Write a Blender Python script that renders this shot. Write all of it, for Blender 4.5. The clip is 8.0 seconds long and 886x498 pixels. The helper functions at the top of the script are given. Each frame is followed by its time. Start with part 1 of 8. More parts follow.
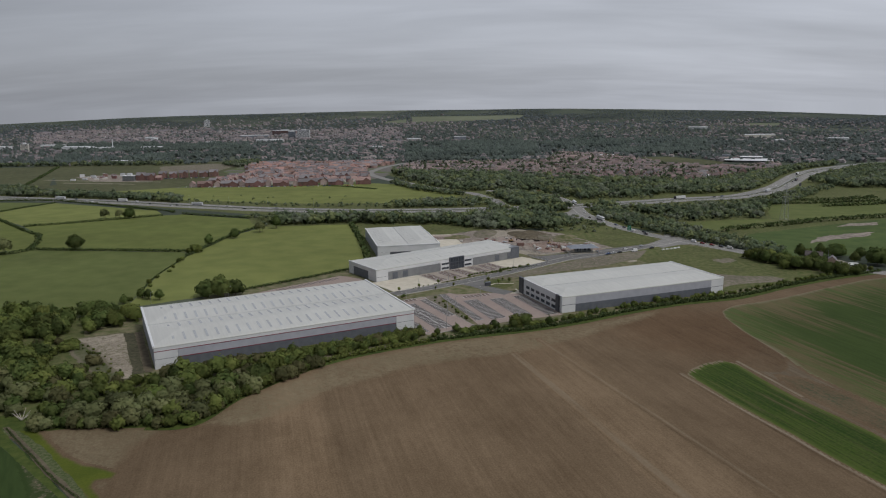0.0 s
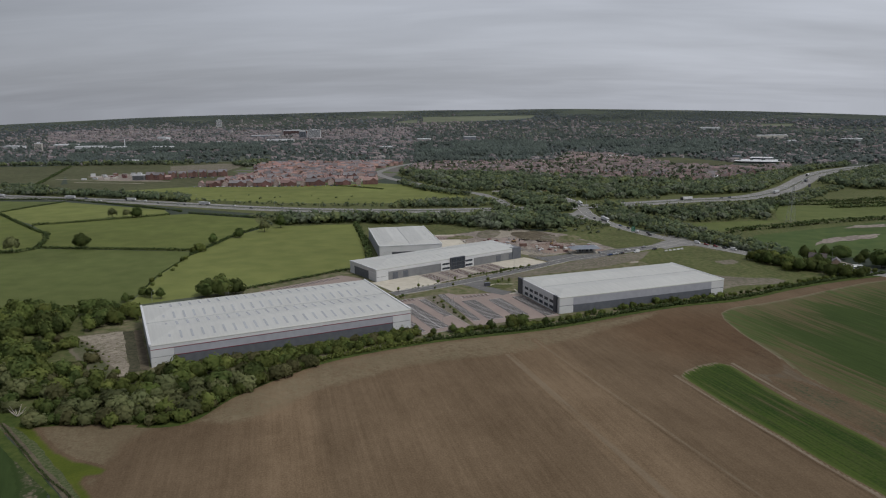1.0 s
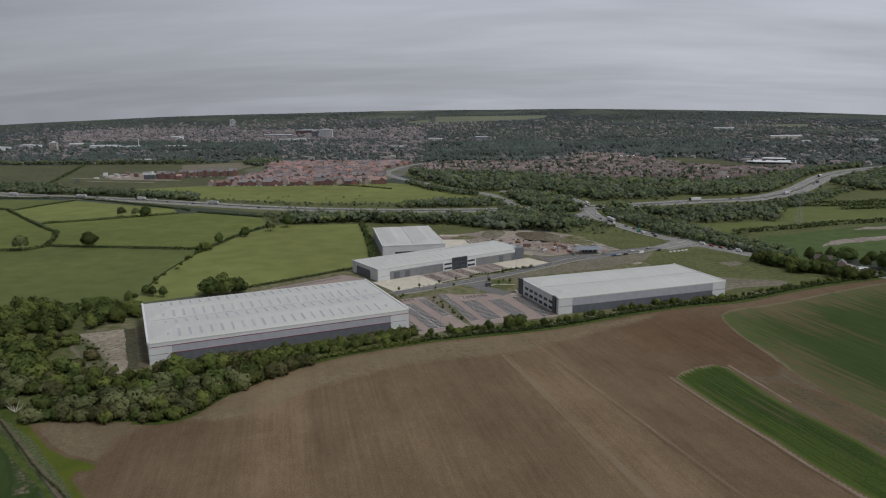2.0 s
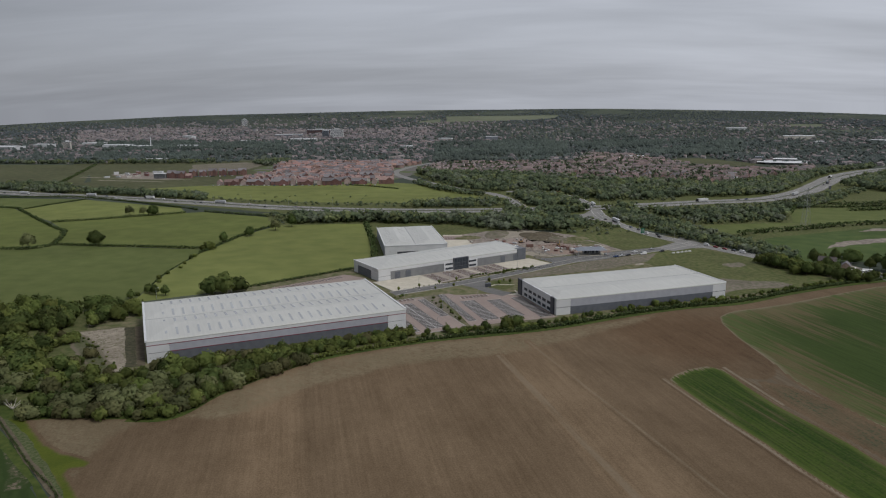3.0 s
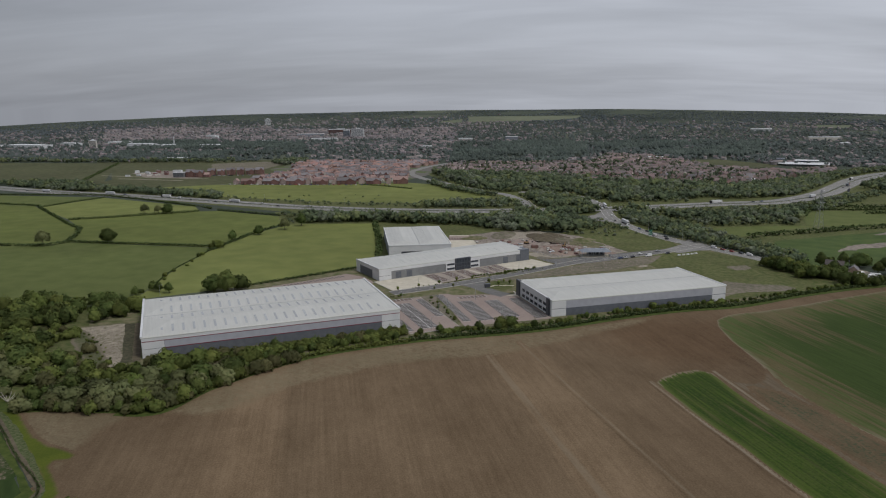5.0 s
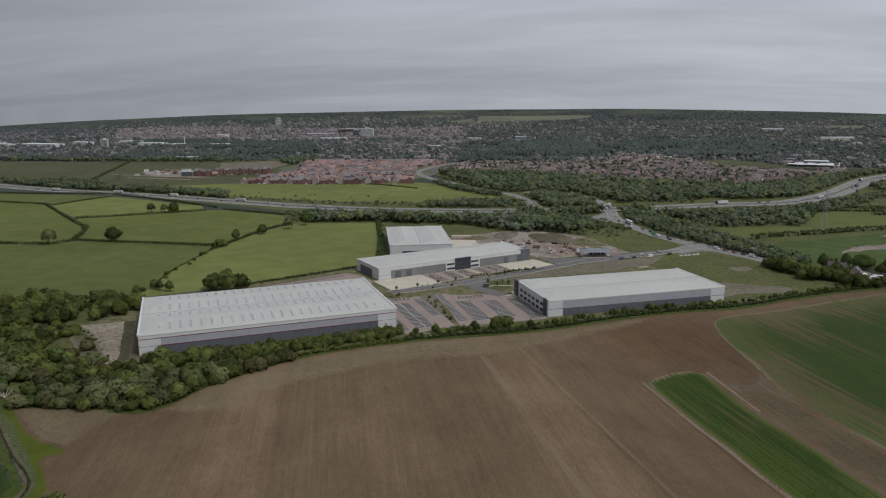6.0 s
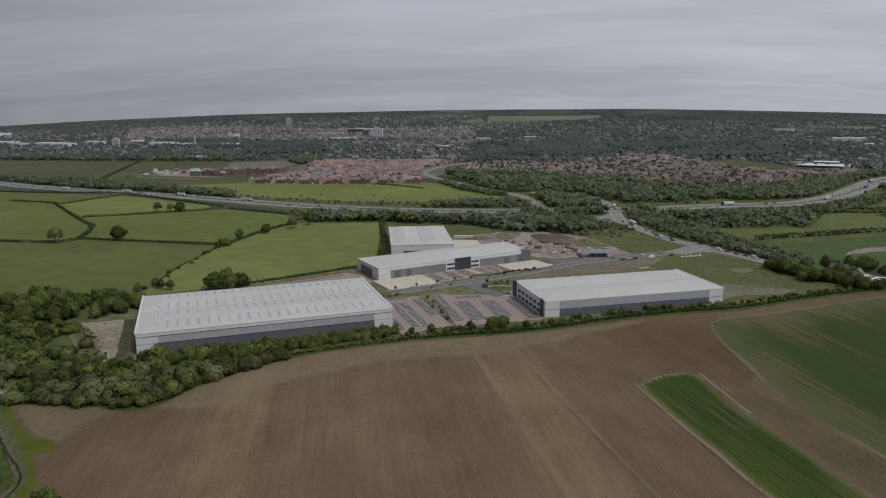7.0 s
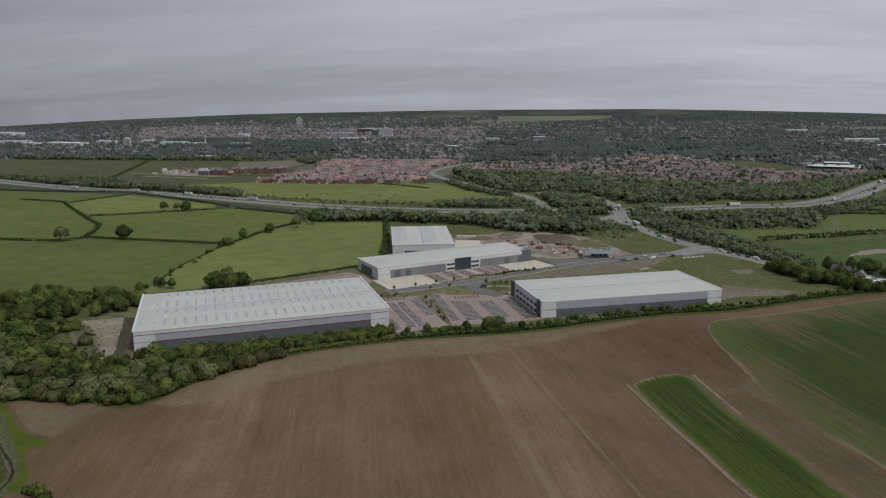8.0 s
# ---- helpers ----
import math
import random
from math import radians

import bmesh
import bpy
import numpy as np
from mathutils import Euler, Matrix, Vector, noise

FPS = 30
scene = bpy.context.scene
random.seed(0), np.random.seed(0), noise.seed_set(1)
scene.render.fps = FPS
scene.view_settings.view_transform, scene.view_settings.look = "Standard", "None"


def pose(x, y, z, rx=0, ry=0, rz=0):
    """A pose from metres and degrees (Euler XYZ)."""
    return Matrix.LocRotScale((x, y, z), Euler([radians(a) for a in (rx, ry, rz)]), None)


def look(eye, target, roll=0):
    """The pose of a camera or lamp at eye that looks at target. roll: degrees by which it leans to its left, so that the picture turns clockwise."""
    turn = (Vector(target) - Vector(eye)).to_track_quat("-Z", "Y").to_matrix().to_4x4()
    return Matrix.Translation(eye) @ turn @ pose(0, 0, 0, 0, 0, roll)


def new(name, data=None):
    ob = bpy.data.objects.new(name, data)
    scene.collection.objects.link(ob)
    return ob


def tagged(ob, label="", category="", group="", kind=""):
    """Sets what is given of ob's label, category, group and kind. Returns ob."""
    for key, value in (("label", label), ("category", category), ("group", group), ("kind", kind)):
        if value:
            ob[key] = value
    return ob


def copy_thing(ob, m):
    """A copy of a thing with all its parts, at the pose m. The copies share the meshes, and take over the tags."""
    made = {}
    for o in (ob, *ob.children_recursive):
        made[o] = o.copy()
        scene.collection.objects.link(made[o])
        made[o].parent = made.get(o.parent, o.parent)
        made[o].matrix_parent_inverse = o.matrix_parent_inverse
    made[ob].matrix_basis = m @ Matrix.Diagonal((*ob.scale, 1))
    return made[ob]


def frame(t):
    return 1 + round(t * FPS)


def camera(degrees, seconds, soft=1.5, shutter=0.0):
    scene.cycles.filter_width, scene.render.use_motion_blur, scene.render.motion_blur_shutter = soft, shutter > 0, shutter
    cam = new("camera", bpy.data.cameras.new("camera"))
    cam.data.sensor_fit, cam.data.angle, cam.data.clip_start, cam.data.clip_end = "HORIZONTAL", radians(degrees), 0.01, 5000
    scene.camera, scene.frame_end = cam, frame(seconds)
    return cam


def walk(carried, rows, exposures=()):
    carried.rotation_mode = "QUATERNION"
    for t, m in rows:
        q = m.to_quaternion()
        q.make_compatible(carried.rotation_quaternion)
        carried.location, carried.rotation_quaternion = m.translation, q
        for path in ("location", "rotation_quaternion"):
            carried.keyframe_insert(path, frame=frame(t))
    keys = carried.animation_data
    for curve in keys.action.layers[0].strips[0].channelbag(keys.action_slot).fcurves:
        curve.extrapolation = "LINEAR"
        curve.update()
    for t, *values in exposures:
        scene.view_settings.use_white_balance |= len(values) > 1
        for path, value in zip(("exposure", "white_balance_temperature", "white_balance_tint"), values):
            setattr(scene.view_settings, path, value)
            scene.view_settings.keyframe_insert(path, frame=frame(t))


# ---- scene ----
EXPOSURES = [(0, 0.0), (8, 0.0)]
SUN_POWER, CLOUD_COVER, CLOUD_COLOUR = 1.5, 0.92, (3.86, 4.06, 4.54)
# tone of the drilled soil by the distance across its rows
SOIL_BOUTS = ((-140, 0.385), (-72, 0.39), (-58, 0.42), (-34, 0.485), (-22, 0.575), (-10, 0.57), (-4, 0.465), (30, 0.485), (60, 0.465), (87, 0.45), (90, 0.535), (113, 0.5), (121, 0.42), (145, 0.415), (152, 0.42), (200, 0.41))
SOIL_DARK, SOIL_LIGHT, SOIL_TURN = (0.094, 0.063, 0.036), (0.2, 0.144, 0.09), -17.0
cam = camera(64.0, 8.0, 1.15)
PATH = [
    (0, (-28.802, 0.949, 117.818), (-28.8769, 2.909, 117.424), -0.62),
    (0.5, (-24.679, 0.739, 117.831), (-24.7702, 2.698, 117.437), -0.59),
    (1, (-20.605, 0.593, 117.893), (-20.7135, 2.551, 117.5), -0.57),
    (1.5, (-16.476, 0.566, 118.0), (-16.6038, 2.523, 117.607), -0.54),
    (3, (-4.323, 0.238, 118.683), (-4.5027, 2.19, 118.289), -0.47),
    (3.5, (-0.393, 0.184, 118.838), (-0.59, 2.135, 118.445), -0.44),
    (4, (3.557, 0.159, 118.963), (3.3437, 2.108, 118.569), -0.42),
    (4.5, (7.669, 0.141, 119.049), (7.4394, 2.088, 118.655), -0.40),
    (6, (19.919, 0.196, 119.527), (19.6425, 2.137, 119.132), -0.32),
    (6.5, (23.972, 0.193, 119.662), (23.6812, 2.132, 119.266), -0.29),
    (7, (28.047, 0.202, 119.838), (27.7399, 2.138, 119.443), -0.27),
    (7.5, (32.2, 0.203, 120.005), (31.8776, 2.137, 119.61), -0.24),
    (8, (36.255, 0.194, 120.135), (35.9173, 2.125, 119.74), -0.22),
]
walk(cam, [(t, look(e, g, r)) for t, e, g, r in PATH], EXPOSURES)

# ---- world and sun ----
SUN_ELEV, SUN_AZ = radians(55), radians(122)      # azimuth from +y towards +x
world = bpy.data.worlds.new("overcast_sky")
scene.world = world
world.use_nodes = True
wn, wl = world.node_tree.nodes, world.node_tree.links
wn.clear()
w_out = wn.new("ShaderNodeOutputWorld")
w_bg = wn.new("ShaderNodeBackground")
w_sky = wn.new("ShaderNodeTexSky")
w_sky.sky_type, w_sky.sun_disc = "NISHITA", False
w_sky.sun_elevation, w_sky.sun_rotation = SUN_ELEV, SUN_AZ
w_sky.dust_density, w_sky.air_density = 3.0, 1.0
w_bg.inputs["Strength"].default_value = 0.1
w_co = wn.new("ShaderNodeTexCoord")
w_sep = wn.new("ShaderNodeSeparateXYZ")
wl.new(w_co.outputs["Generated"], w_sep.inputs[0])


def wmath(op, a, b=None, c=None):
    n = wn.new("ShaderNodeMath")
    n.operation = op
    for i, v in enumerate((a, b, c)):
        if v is None:
            continue
        if isinstance(v, (int, float)):
            n.inputs[i].default_value = v
        else:
            wl.new(v, n.inputs[i])
    return n.outputs[0]


# the cloud deck lies flat overhead: project the way onto a plane
up = wmath("MAXIMUM", w_sep.outputs[2], 0.0)
up = wmath("ADD", up, 0.16)
cx, cy = wmath("DIVIDE", w_sep.outputs[0], up), wmath("DIVIDE", w_sep.outputs[1], up)
w_comb = wn.new("ShaderNodeCombineXYZ")
wl.new(cx, w_comb.inputs[0]), wl.new(cy, w_comb.inputs[1])


def wnoise(scale, detail, stretch, seed, lo, hi, a, b):
    m = wn.new("ShaderNodeMapping")
    m.inputs["Scale"].default_value, m.inputs["Location"].default_value = stretch, (seed, seed * 0.7, seed * 1.3)
    m.inputs["Rotation"].default_value = (0, 0, radians(4))
    wl.new(w_comb.outputs[0], m.inputs[0])
    n = wn.new("ShaderNodeTexNoise")
    n.inputs["Scale"].default_value, n.inputs["Detail"].default_value, n.inputs["Roughness"].default_value = scale, detail, 0.55
    n.inputs["Distortion"].default_value = 0.4
    wl.new(m.outputs[0], n.inputs["Vector"])
    r = wn.new("ShaderNodeMapRange")
    r.interpolation_type = "SMOOTHSTEP"
    for k, v in (("From Min", lo), ("From Max", hi), ("To Min", a), ("To Max", b)):
        r.inputs[k].default_value = v
    wl.new(n.outputs[0], r.inputs["Value"])
    return r.outputs[0]


big = wnoise(0.55, 4, (0.55, 1.6, 1), 3.1, 0.3, 0.72, 0.9, 1.13)
fine = wnoise(1.6, 5, (0.6, 1.8, 1), 8.7, 0.28, 0.75, 0.945, 1.06)
deck = wmath("MULTIPLY", big, fine)
# the deck is thinner and brighter towards one side
w_dot = wn.new("ShaderNodeVectorMath")
w_dot.operation = "DOT_PRODUCT"
wl.new(w_co.outputs["Generated"], w_dot.inputs[0])
w_dot.inputs[1].default_value = (0.55, 0.34, 0.77)
deck = wmath("MULTIPLY", deck, wmath("MULTIPLY_ADD", w_dot.outputs["Value"], 0.75, 0.75))
w_mul = wn.new("ShaderNodeMix")
w_mul.data_type = "RGBA"
w_mul.inputs["Factor"].default_value = CLOUD_COVER
w_cloud = wn.new("ShaderNodeVectorMath")
w_cloud.operation = "SCALE"
w_cloud.inputs[0].default_value = CLOUD_COLOUR
wl.new(deck, w_cloud.inputs["Scale"])
wl.new(w_sky.outputs[0], w_mul.inputs["A"])
wl.new(w_cloud.outputs[0], w_mul.inputs["B"])
wl.new(w_mul.outputs["Result"], w_bg.inputs["Color"])
wl.new(w_bg.outputs[0], w_out.inputs[0])

sun = new("sun", bpy.data.lights.new("sun", "SUN"))
sun.data.energy, sun.data.angle, sun.data.color = SUN_POWER, radians(12), (1.0, 0.975, 0.94)
sun.matrix_basis = look((0, 0, 300), Vector((0, 0, 300)) - Vector((math.sin(SUN_AZ) * math.cos(SUN_ELEV), math.cos(SUN_AZ) * math.cos(SUN_ELEV), math.sin(SUN_ELEV))))


# ---- materials ----
def mat(name, a, b, scale=1.0, rough=0.85, big_scale=0.0, big_amount=0.35, bump=0.0, bump_scale=None, metal=0.0, stretch=(1, 1, 1),
        turn=0.0, rand=0.0, island=0.0, spec=0.35, contrast=(0.35, 0.65), hue=0.0, thin=0.0):
    """Two colours mixed by a noise of that scale (per metre), a large slow noise over it, and differences from piece to piece."""
    m = bpy.data.materials.new(name)
    m.use_nodes = True
    n, l = m.node_tree.nodes, m.node_tree.links
    p = n["Principled BSDF"]
    p.inputs["Roughness"].default_value, p.inputs["Metallic"].default_value = rough, metal
    p.inputs["Specular IOR Level"].default_value = min(spec, 0.12) if rough > 0.84 else spec
    co = n.new("ShaderNodeTexCoord")
    mp = n.new("ShaderNodeMapping")
    mp.inputs["Scale"].default_value = stretch
    ro = n.new("ShaderNodeVectorRotate")
    ro.rotation_type = "Z_AXIS"
    ro.inputs["Angle"].default_value = radians(turn)
    l.new(co.outputs["Object"], ro.inputs["Vector"])
    l.new(ro.outputs[0], mp.inputs[0])
    no = n.new("ShaderNodeTexNoise")
    no.inputs["Scale"].default_value, no.inputs["Detail"].default_value = scale, 6
    l.new(mp.outputs[0], no.inputs["Vector"])
    r = n.new("ShaderNodeMapRange")
    r.inputs["From Min"].default_value, r.inputs["From Max"].default_value = contrast
    l.new(no.outputs[0], r.inputs["Value"])
    mix = n.new("ShaderNodeMix")
    mix.data_type = "RGBA"
    mix.inputs["A"].default_value, mix.inputs["B"].default_value = (*a, 1), (*b, 1)
    l.new(r.outputs[0], mix.inputs["Factor"])
    col = mix.outputs["Result"]

    def scaled(value, low, high, col):
        q = n.new("ShaderNodeMapRange")
        for k, v in (("From Min", 0.0), ("From Max", 1.0), ("To Min", low), ("To Max", high)):
            q.inputs[k].default_value = v
        l.new(value, q.inputs["Value"])
        h = n.new("ShaderNodeHueSaturation")
        l.new(q.outputs[0], h.inputs["Value"])
        l.new(col, h.inputs["Color"])
        return h.outputs[0], h

    if big_scale:
        nb = n.new("ShaderNodeTexNoise")
        nb.inputs["Scale"].default_value, nb.inputs["Detail"].default_value = big_scale, 3
        l.new(co.outputs["Object"], nb.inputs["Vector"])
        col, _ = scaled(nb.outputs[0], 1 - big_amount, 1 + big_amount, col)
    if rand:
        oi = n.new("ShaderNodeObjectInfo")
        col, h = scaled(oi.outputs["Random"], 1 - rand, 1 + rand, col)
        if hue:
            w = n.new("ShaderNodeTexWhiteNoise")
            w.noise_dimensions = "1D"
            l.new(oi.outputs["Random"], w.inputs["W"])
            q = n.new("ShaderNodeMapRange")
            q.inputs["To Min"].default_value, q.inputs["To Max"].default_value = 0.5 - hue, 0.5 + hue
            l.new(w.outputs["Value"], q.inputs["Value"])
            l.new(q.outputs[0], h.inputs["Hue"])
    if island:
        ge = n.new("ShaderNodeNewGeometry")
        col, h = scaled(ge.outputs["Random Per Island"], 1 - island, 1 + island, col)
        if hue:
            w = n.new("ShaderNodeTexWhiteNoise")
            w.noise_dimensions = "1D"
            l.new(ge.outputs["Random Per Island"], w.inputs["W"])
            q = n.new("ShaderNodeMapRange")
            q.inputs["To Min"].default_value, q.inputs["To Max"].default_value = 0.5 - hue, 0.5 + hue
            l.new(w.outputs["Value"], q.inputs["Value"])
            l.new(q.outputs[0], h.inputs["Hue"])
    l.new(col, p.inputs["Base Color"])
    if bump:
        nb = n.new("ShaderNodeTexNoise")
        nb.inputs["Scale"].default_value, nb.inputs["Detail"].default_value = bump_scale or scale * 3, 5
        l.new(mp.outputs[0], nb.inputs["Vector"])
        bu = n.new("ShaderNodeBump")
        bu.inputs["Strength"].default_value, bu.inputs["Distance"].default_value = 1.0, bump
        l.new(nb.outputs[0], bu.inputs["Height"])
        l.new(bu.outputs[0], p.inputs["Normal"])
    if thin:
        tr, ms = n.new("ShaderNodeBsdfTranslucent"), n.new("ShaderNodeMixShader")
        ms.inputs[0].default_value = thin
        l.new(col, tr.inputs["Color"])
        l.new(p.outputs[0], ms.inputs[1])
        l.new(tr.outputs[0], ms.inputs[2])
        l.new(ms.outputs[0], n["Material Output"].inputs[0])
    return m


def noise_sum(n, l, vector, layers):
    """Weighted sum of noises (scale, stretch, weight, detail), scaled back to about 0.5."""
    total, weights = None, 0.0
    for scale, stretch, weight, detail in layers:
        mp = n.new("ShaderNodeMapping")
        mp.inputs["Scale"].default_value = stretch
        l.new(vector, mp.inputs[0])
        no = n.new("ShaderNodeTexNoise")
        no.inputs["Scale"].default_value, no.inputs["Detail"].default_value = scale, detail
        l.new(mp.outputs[0], no.inputs["Vector"])
        ma = n.new("ShaderNodeMath")
        ma.operation = "MULTIPLY_ADD"
        ma.inputs[1].default_value = weight
        ma.inputs[2].default_value = 0.0
        l.new(no.outputs[0], ma.inputs[0])
        if total is not None:
            l.new(total, ma.inputs[2])
        total = ma.outputs[0]
        weights += weight
    sc = n.new("ShaderNodeMath")
    sc.operation = "DIVIDE"
    sc.inputs[1].default_value = weights
    l.new(total, sc.inputs[0])
    return sc.outputs[0]


def span(n, l, value, lo, hi, a=0.0, b=1.0, smooth=True):
    r = n.new("ShaderNodeMapRange")
    r.interpolation_type = "SMOOTHSTEP" if smooth else "LINEAR"
    for k, v in (("From Min", lo), ("From Max", hi), ("To Min", a), ("To Max", b)):
        r.inputs[k].default_value = v
    l.new(value, r.inputs["Value"])
    return r.outputs[0]


def calc(n, l, op, a, b, c=None):
    m = n.new("ShaderNodeMath")
    m.operation = op
    for i, v in enumerate((a, b, c)):
        if isinstance(v, (int, float)):
            m.inputs[i].default_value = v
        elif v is not None:
            l.new(v, m.inputs[i])
    return m.outputs[0]


def blend(n, l, factor, a, b, mode="MIX"):
    m = n.new("ShaderNodeMix")
    m.data_type, m.blend_type = "RGBA", mode
    for key, v in (("Factor", factor), ("A", a), ("B", b)):
        if isinstance(v, tuple):
            m.inputs[key].default_value = (*v, 1)
        elif isinstance(v, (int, float)):
            m.inputs[key].default_value = v
        else:
            l.new(v, m.inputs[key])
    return m.outputs["Result"]


def soil_nodes(n, l, turn, tone=1.0, tint=(1, 1, 1)):
    """Bare drilled soil: crumbs, drill lines along the field, moisture patches, bouts of differing tone. Gives colour, height, turned coordinates."""
    co = n.new("ShaderNodeTexCoord")
    ro = n.new("ShaderNodeVectorRotate")
    ro.rotation_type = "Z_AXIS"
    ro.inputs["Angle"].default_value = radians(turn)
    l.new(co.outputs["Object"], ro.inputs["Vector"])
    uv = ro.outputs[0]
    total = noise_sum(n, l, uv, ((0.012, (1, 1, 1), 0.7, 4), (0.07, (1, 0.5, 1), 0.55, 7), (0.28, (1, 0.02, 1), 0.3, 3), (0.9, (1, 0.03, 1), 0.36, 3), (0.45, (1, 0.5, 1), 0.34, 6), (1.7, (1, 0.7, 1), 0.75, 5)))
    r = n.new("ShaderNodeValToRGB")
    r.color_ramp.elements[0].position, r.color_ramp.elements[0].color = 0.385, (*[tone * k * w for k, w in zip(SOIL_DARK, tint)], 1)
    r.color_ramp.elements[1].position, r.color_ramp.elements[1].color = 0.615, (*[tone * k * w for k, w in zip(SOIL_LIGHT, tint)], 1)
    l.new(total, r.inputs[0])
    wob = n.new("ShaderNodeTexNoise")
    wob.inputs["Scale"].default_value, wob.inputs["Detail"].default_value = 0.09, 6
    l.new(co.outputs["Object"], wob.inputs["Vector"])
    sx = n.new("ShaderNodeSeparateXYZ")
    l.new(uv, sx.inputs[0])
    across = calc(n, l, "MULTIPLY_ADD", wob.outputs[0], 5.0, calc(n, l, "SUBTRACT", sx.outputs[0], 2.5))
    br = n.new("ShaderNodeValToRGB")
    els = br.color_ramp.elements
    for i, (x, g) in enumerate(SOIL_BOUTS):
        e = els[i] if i < 1 else els.new((x + 140) / 340) if i < len(SOIL_BOUTS) - 1 else els[len(els) - 1]
        e.position, e.color = (x + 140) / 340, (g, g, g, 1)
    l.new(span(n, l, across, -140.0, 200.0, smooth=False), br.inputs[0])
    hs = n.new("ShaderNodeHueSaturation")
    l.new(calc(n, l, "MULTIPLY", br.outputs[0], 2.05), hs.inputs["Value"])
    l.new(r.outputs[0], hs.inputs["Color"])
    # a redder, moister hollow
    di = n.new("ShaderNodeVectorMath")
    di.operation = "DISTANCE"
    di.inputs[1].default_value = (92, 366, 0)
    l.new(co.outputs["Object"], di.inputs[0])
    far = calc(n, l, "MULTIPLY_ADD", wob.outputs[0], 44.0, di.outputs["Value"])
    col = blend(n, l, span(n, l, far, 40.0, 84.0, 1.0, 0.0), hs.outputs[0], (0.92, 0.84, 0.79), "MULTIPLY")
    return col, total, uv, co


def soil_material(name, turn, tone=1.0, tint=(1, 1, 1)):
    m = bpy.data.materials.new(name)
    m.use_nodes = True
    n, l = m.node_tree.nodes, m.node_tree.links
    p = n["Principled BSDF"]
    p.inputs["Roughness"].default_value, p.inputs["Specular IOR Level"].default_value = 0.95, 0.12
    col, height, _, _ = soil_nodes(n, l, turn, tone, tint)
    l.new(col, p.inputs["Base Color"])
    bu = n.new("ShaderNodeBump")
    bu.inputs["Distance"].default_value, bu.inputs["Strength"].default_value = 0.16, 0.6
    l.new(height, bu.inputs["Height"])
    l.new(bu.outputs[0], p.inputs["Normal"])
    return m


def growth_material(name, a, b, reach, ragged_by=4.0, rows=(0.8, 0.04), turn=-17.0, gaps=(0.0, 0.66, 0.8), speck=0.0, most=1.0, hem=None, fade=(0.0, 0.0), base=None, young=None, fray=None, even=False):
    """Growth over the drilled soil, thinning out towards its edge in broken rows; gaps: share bared, and where its noise begins and ends; fade: how far in and how strongly it is thinner; young: colour and width of a lighter rim, and how streaky it is; fray: from where to where along the rows their ends fray, and how far; even: blotches with no run along the rows."""
    m = bpy.data.materials.new(name)
    m.use_nodes = True
    n, l = m.node_tree.nodes, m.node_tree.links
    p = n["Principled BSDF"]
    p.inputs["Roughness"].default_value, p.inputs["Specular IOR Level"].default_value = 0.95, 0.1
    soil, height, _, co = soil_nodes(n, l, SOIL_TURN)
    soil = base or soil
    ro = n.new("ShaderNodeVectorRotate")
    ro.rotation_type = "Z_AXIS"
    ro.inputs["Angle"].default_value = radians(turn)
    l.new(co.outputs["Object"], ro.inputs["Vector"])
    at = n.new("ShaderNodeAttribute")
    at.attribute_name = "into"
    edge = noise_sum(n, l, ro.outputs[0], ((0.5, (1, 0.9 if even else 0.06, 1), 0.55, 4), (0.12, (1, 0.9 if even else 0.3, 1), 0.45, 5)))
    off = calc(n, l, "MULTIPLY", calc(n, l, "SUBTRACT", edge, 0.5), ragged_by * 5.0)
    if fray:
        sp = n.new("ShaderNodeSeparateXYZ")
        l.new(ro.outputs[0], sp.inputs[0])
        ends = noise_sum(n, l, ro.outputs[0], ((0.9, (1, 0.02, 1), 0.7, 3), (0.3, (1, 0.05, 1), 0.3, 3)))
        ends = calc(n, l, "MULTIPLY", calc(n, l, "SUBTRACT", ends, 0.56), span(n, l, sp.outputs[1], fray[0], fray[1], 0.0, fray[2] * 5.0, False))
        off = calc(n, l, "ADD", off, ends)
    into = calc(n, l, "ADD", off, at.outputs["Fac"])
    cover = span(n, l, into, 0.0, reach, 0.0, most)
    # nothing grows at the very edge
    cover = calc(n, l, "MULTIPLY", cover, span(n, l, at.outputs["Fac"], 0.0, min(1.2, reach)))
    if gaps[0]:
        bare = noise_sum(n, l, ro.outputs[0], ((0.03, (1, 0.35, 1), 0.4, 3), (0.4, (1, 0.9 if even else 0.04, 1), 0.6, 4)))
        if fade[0]:
            bare = calc(n, l, "ADD", bare, span(n, l, into, 0.0, fade[0], fade[1], 0.0, False))
        cover = calc(n, l, "MULTIPLY", cover, span(n, l, bare, gaps[1], gaps[2], 1.0, 1.0 - gaps[0]))
    if speck:
        dots = noise_sum(n, l, co.outputs["Object"], ((0.8, (1, 1, 1), 0.6, 3), (0.1, (1, 1, 1), 0.4, 4)))
        cover = calc(n, l, "MULTIPLY", cover, span(n, l, dots, 0.5 - 0.12 * (1 - speck), 0.62, 1.0 - speck, 1.0))
    tint = noise_sum(n, l, ro.outputs[0], ((rows[0], (1, rows[1], 1), rows[2] if len(rows) > 2 else 0.5, 4), (0.03, (1, 0.5, 1), 0.6, 4), (1.1, (1, 1, 1), 0.4, 5)))
    green = blend(n, l, span(n, l, tint, 0.38, 0.62), a, b)
    if young:
        green = blend(n, l, span(n, l, calc(n, l, "MULTIPLY_ADD", tint, young[2], calc(n, l, "SUBTRACT", into, young[2] / 2)), 0.5, young[1], 0.85, 0.0), green, young[0])
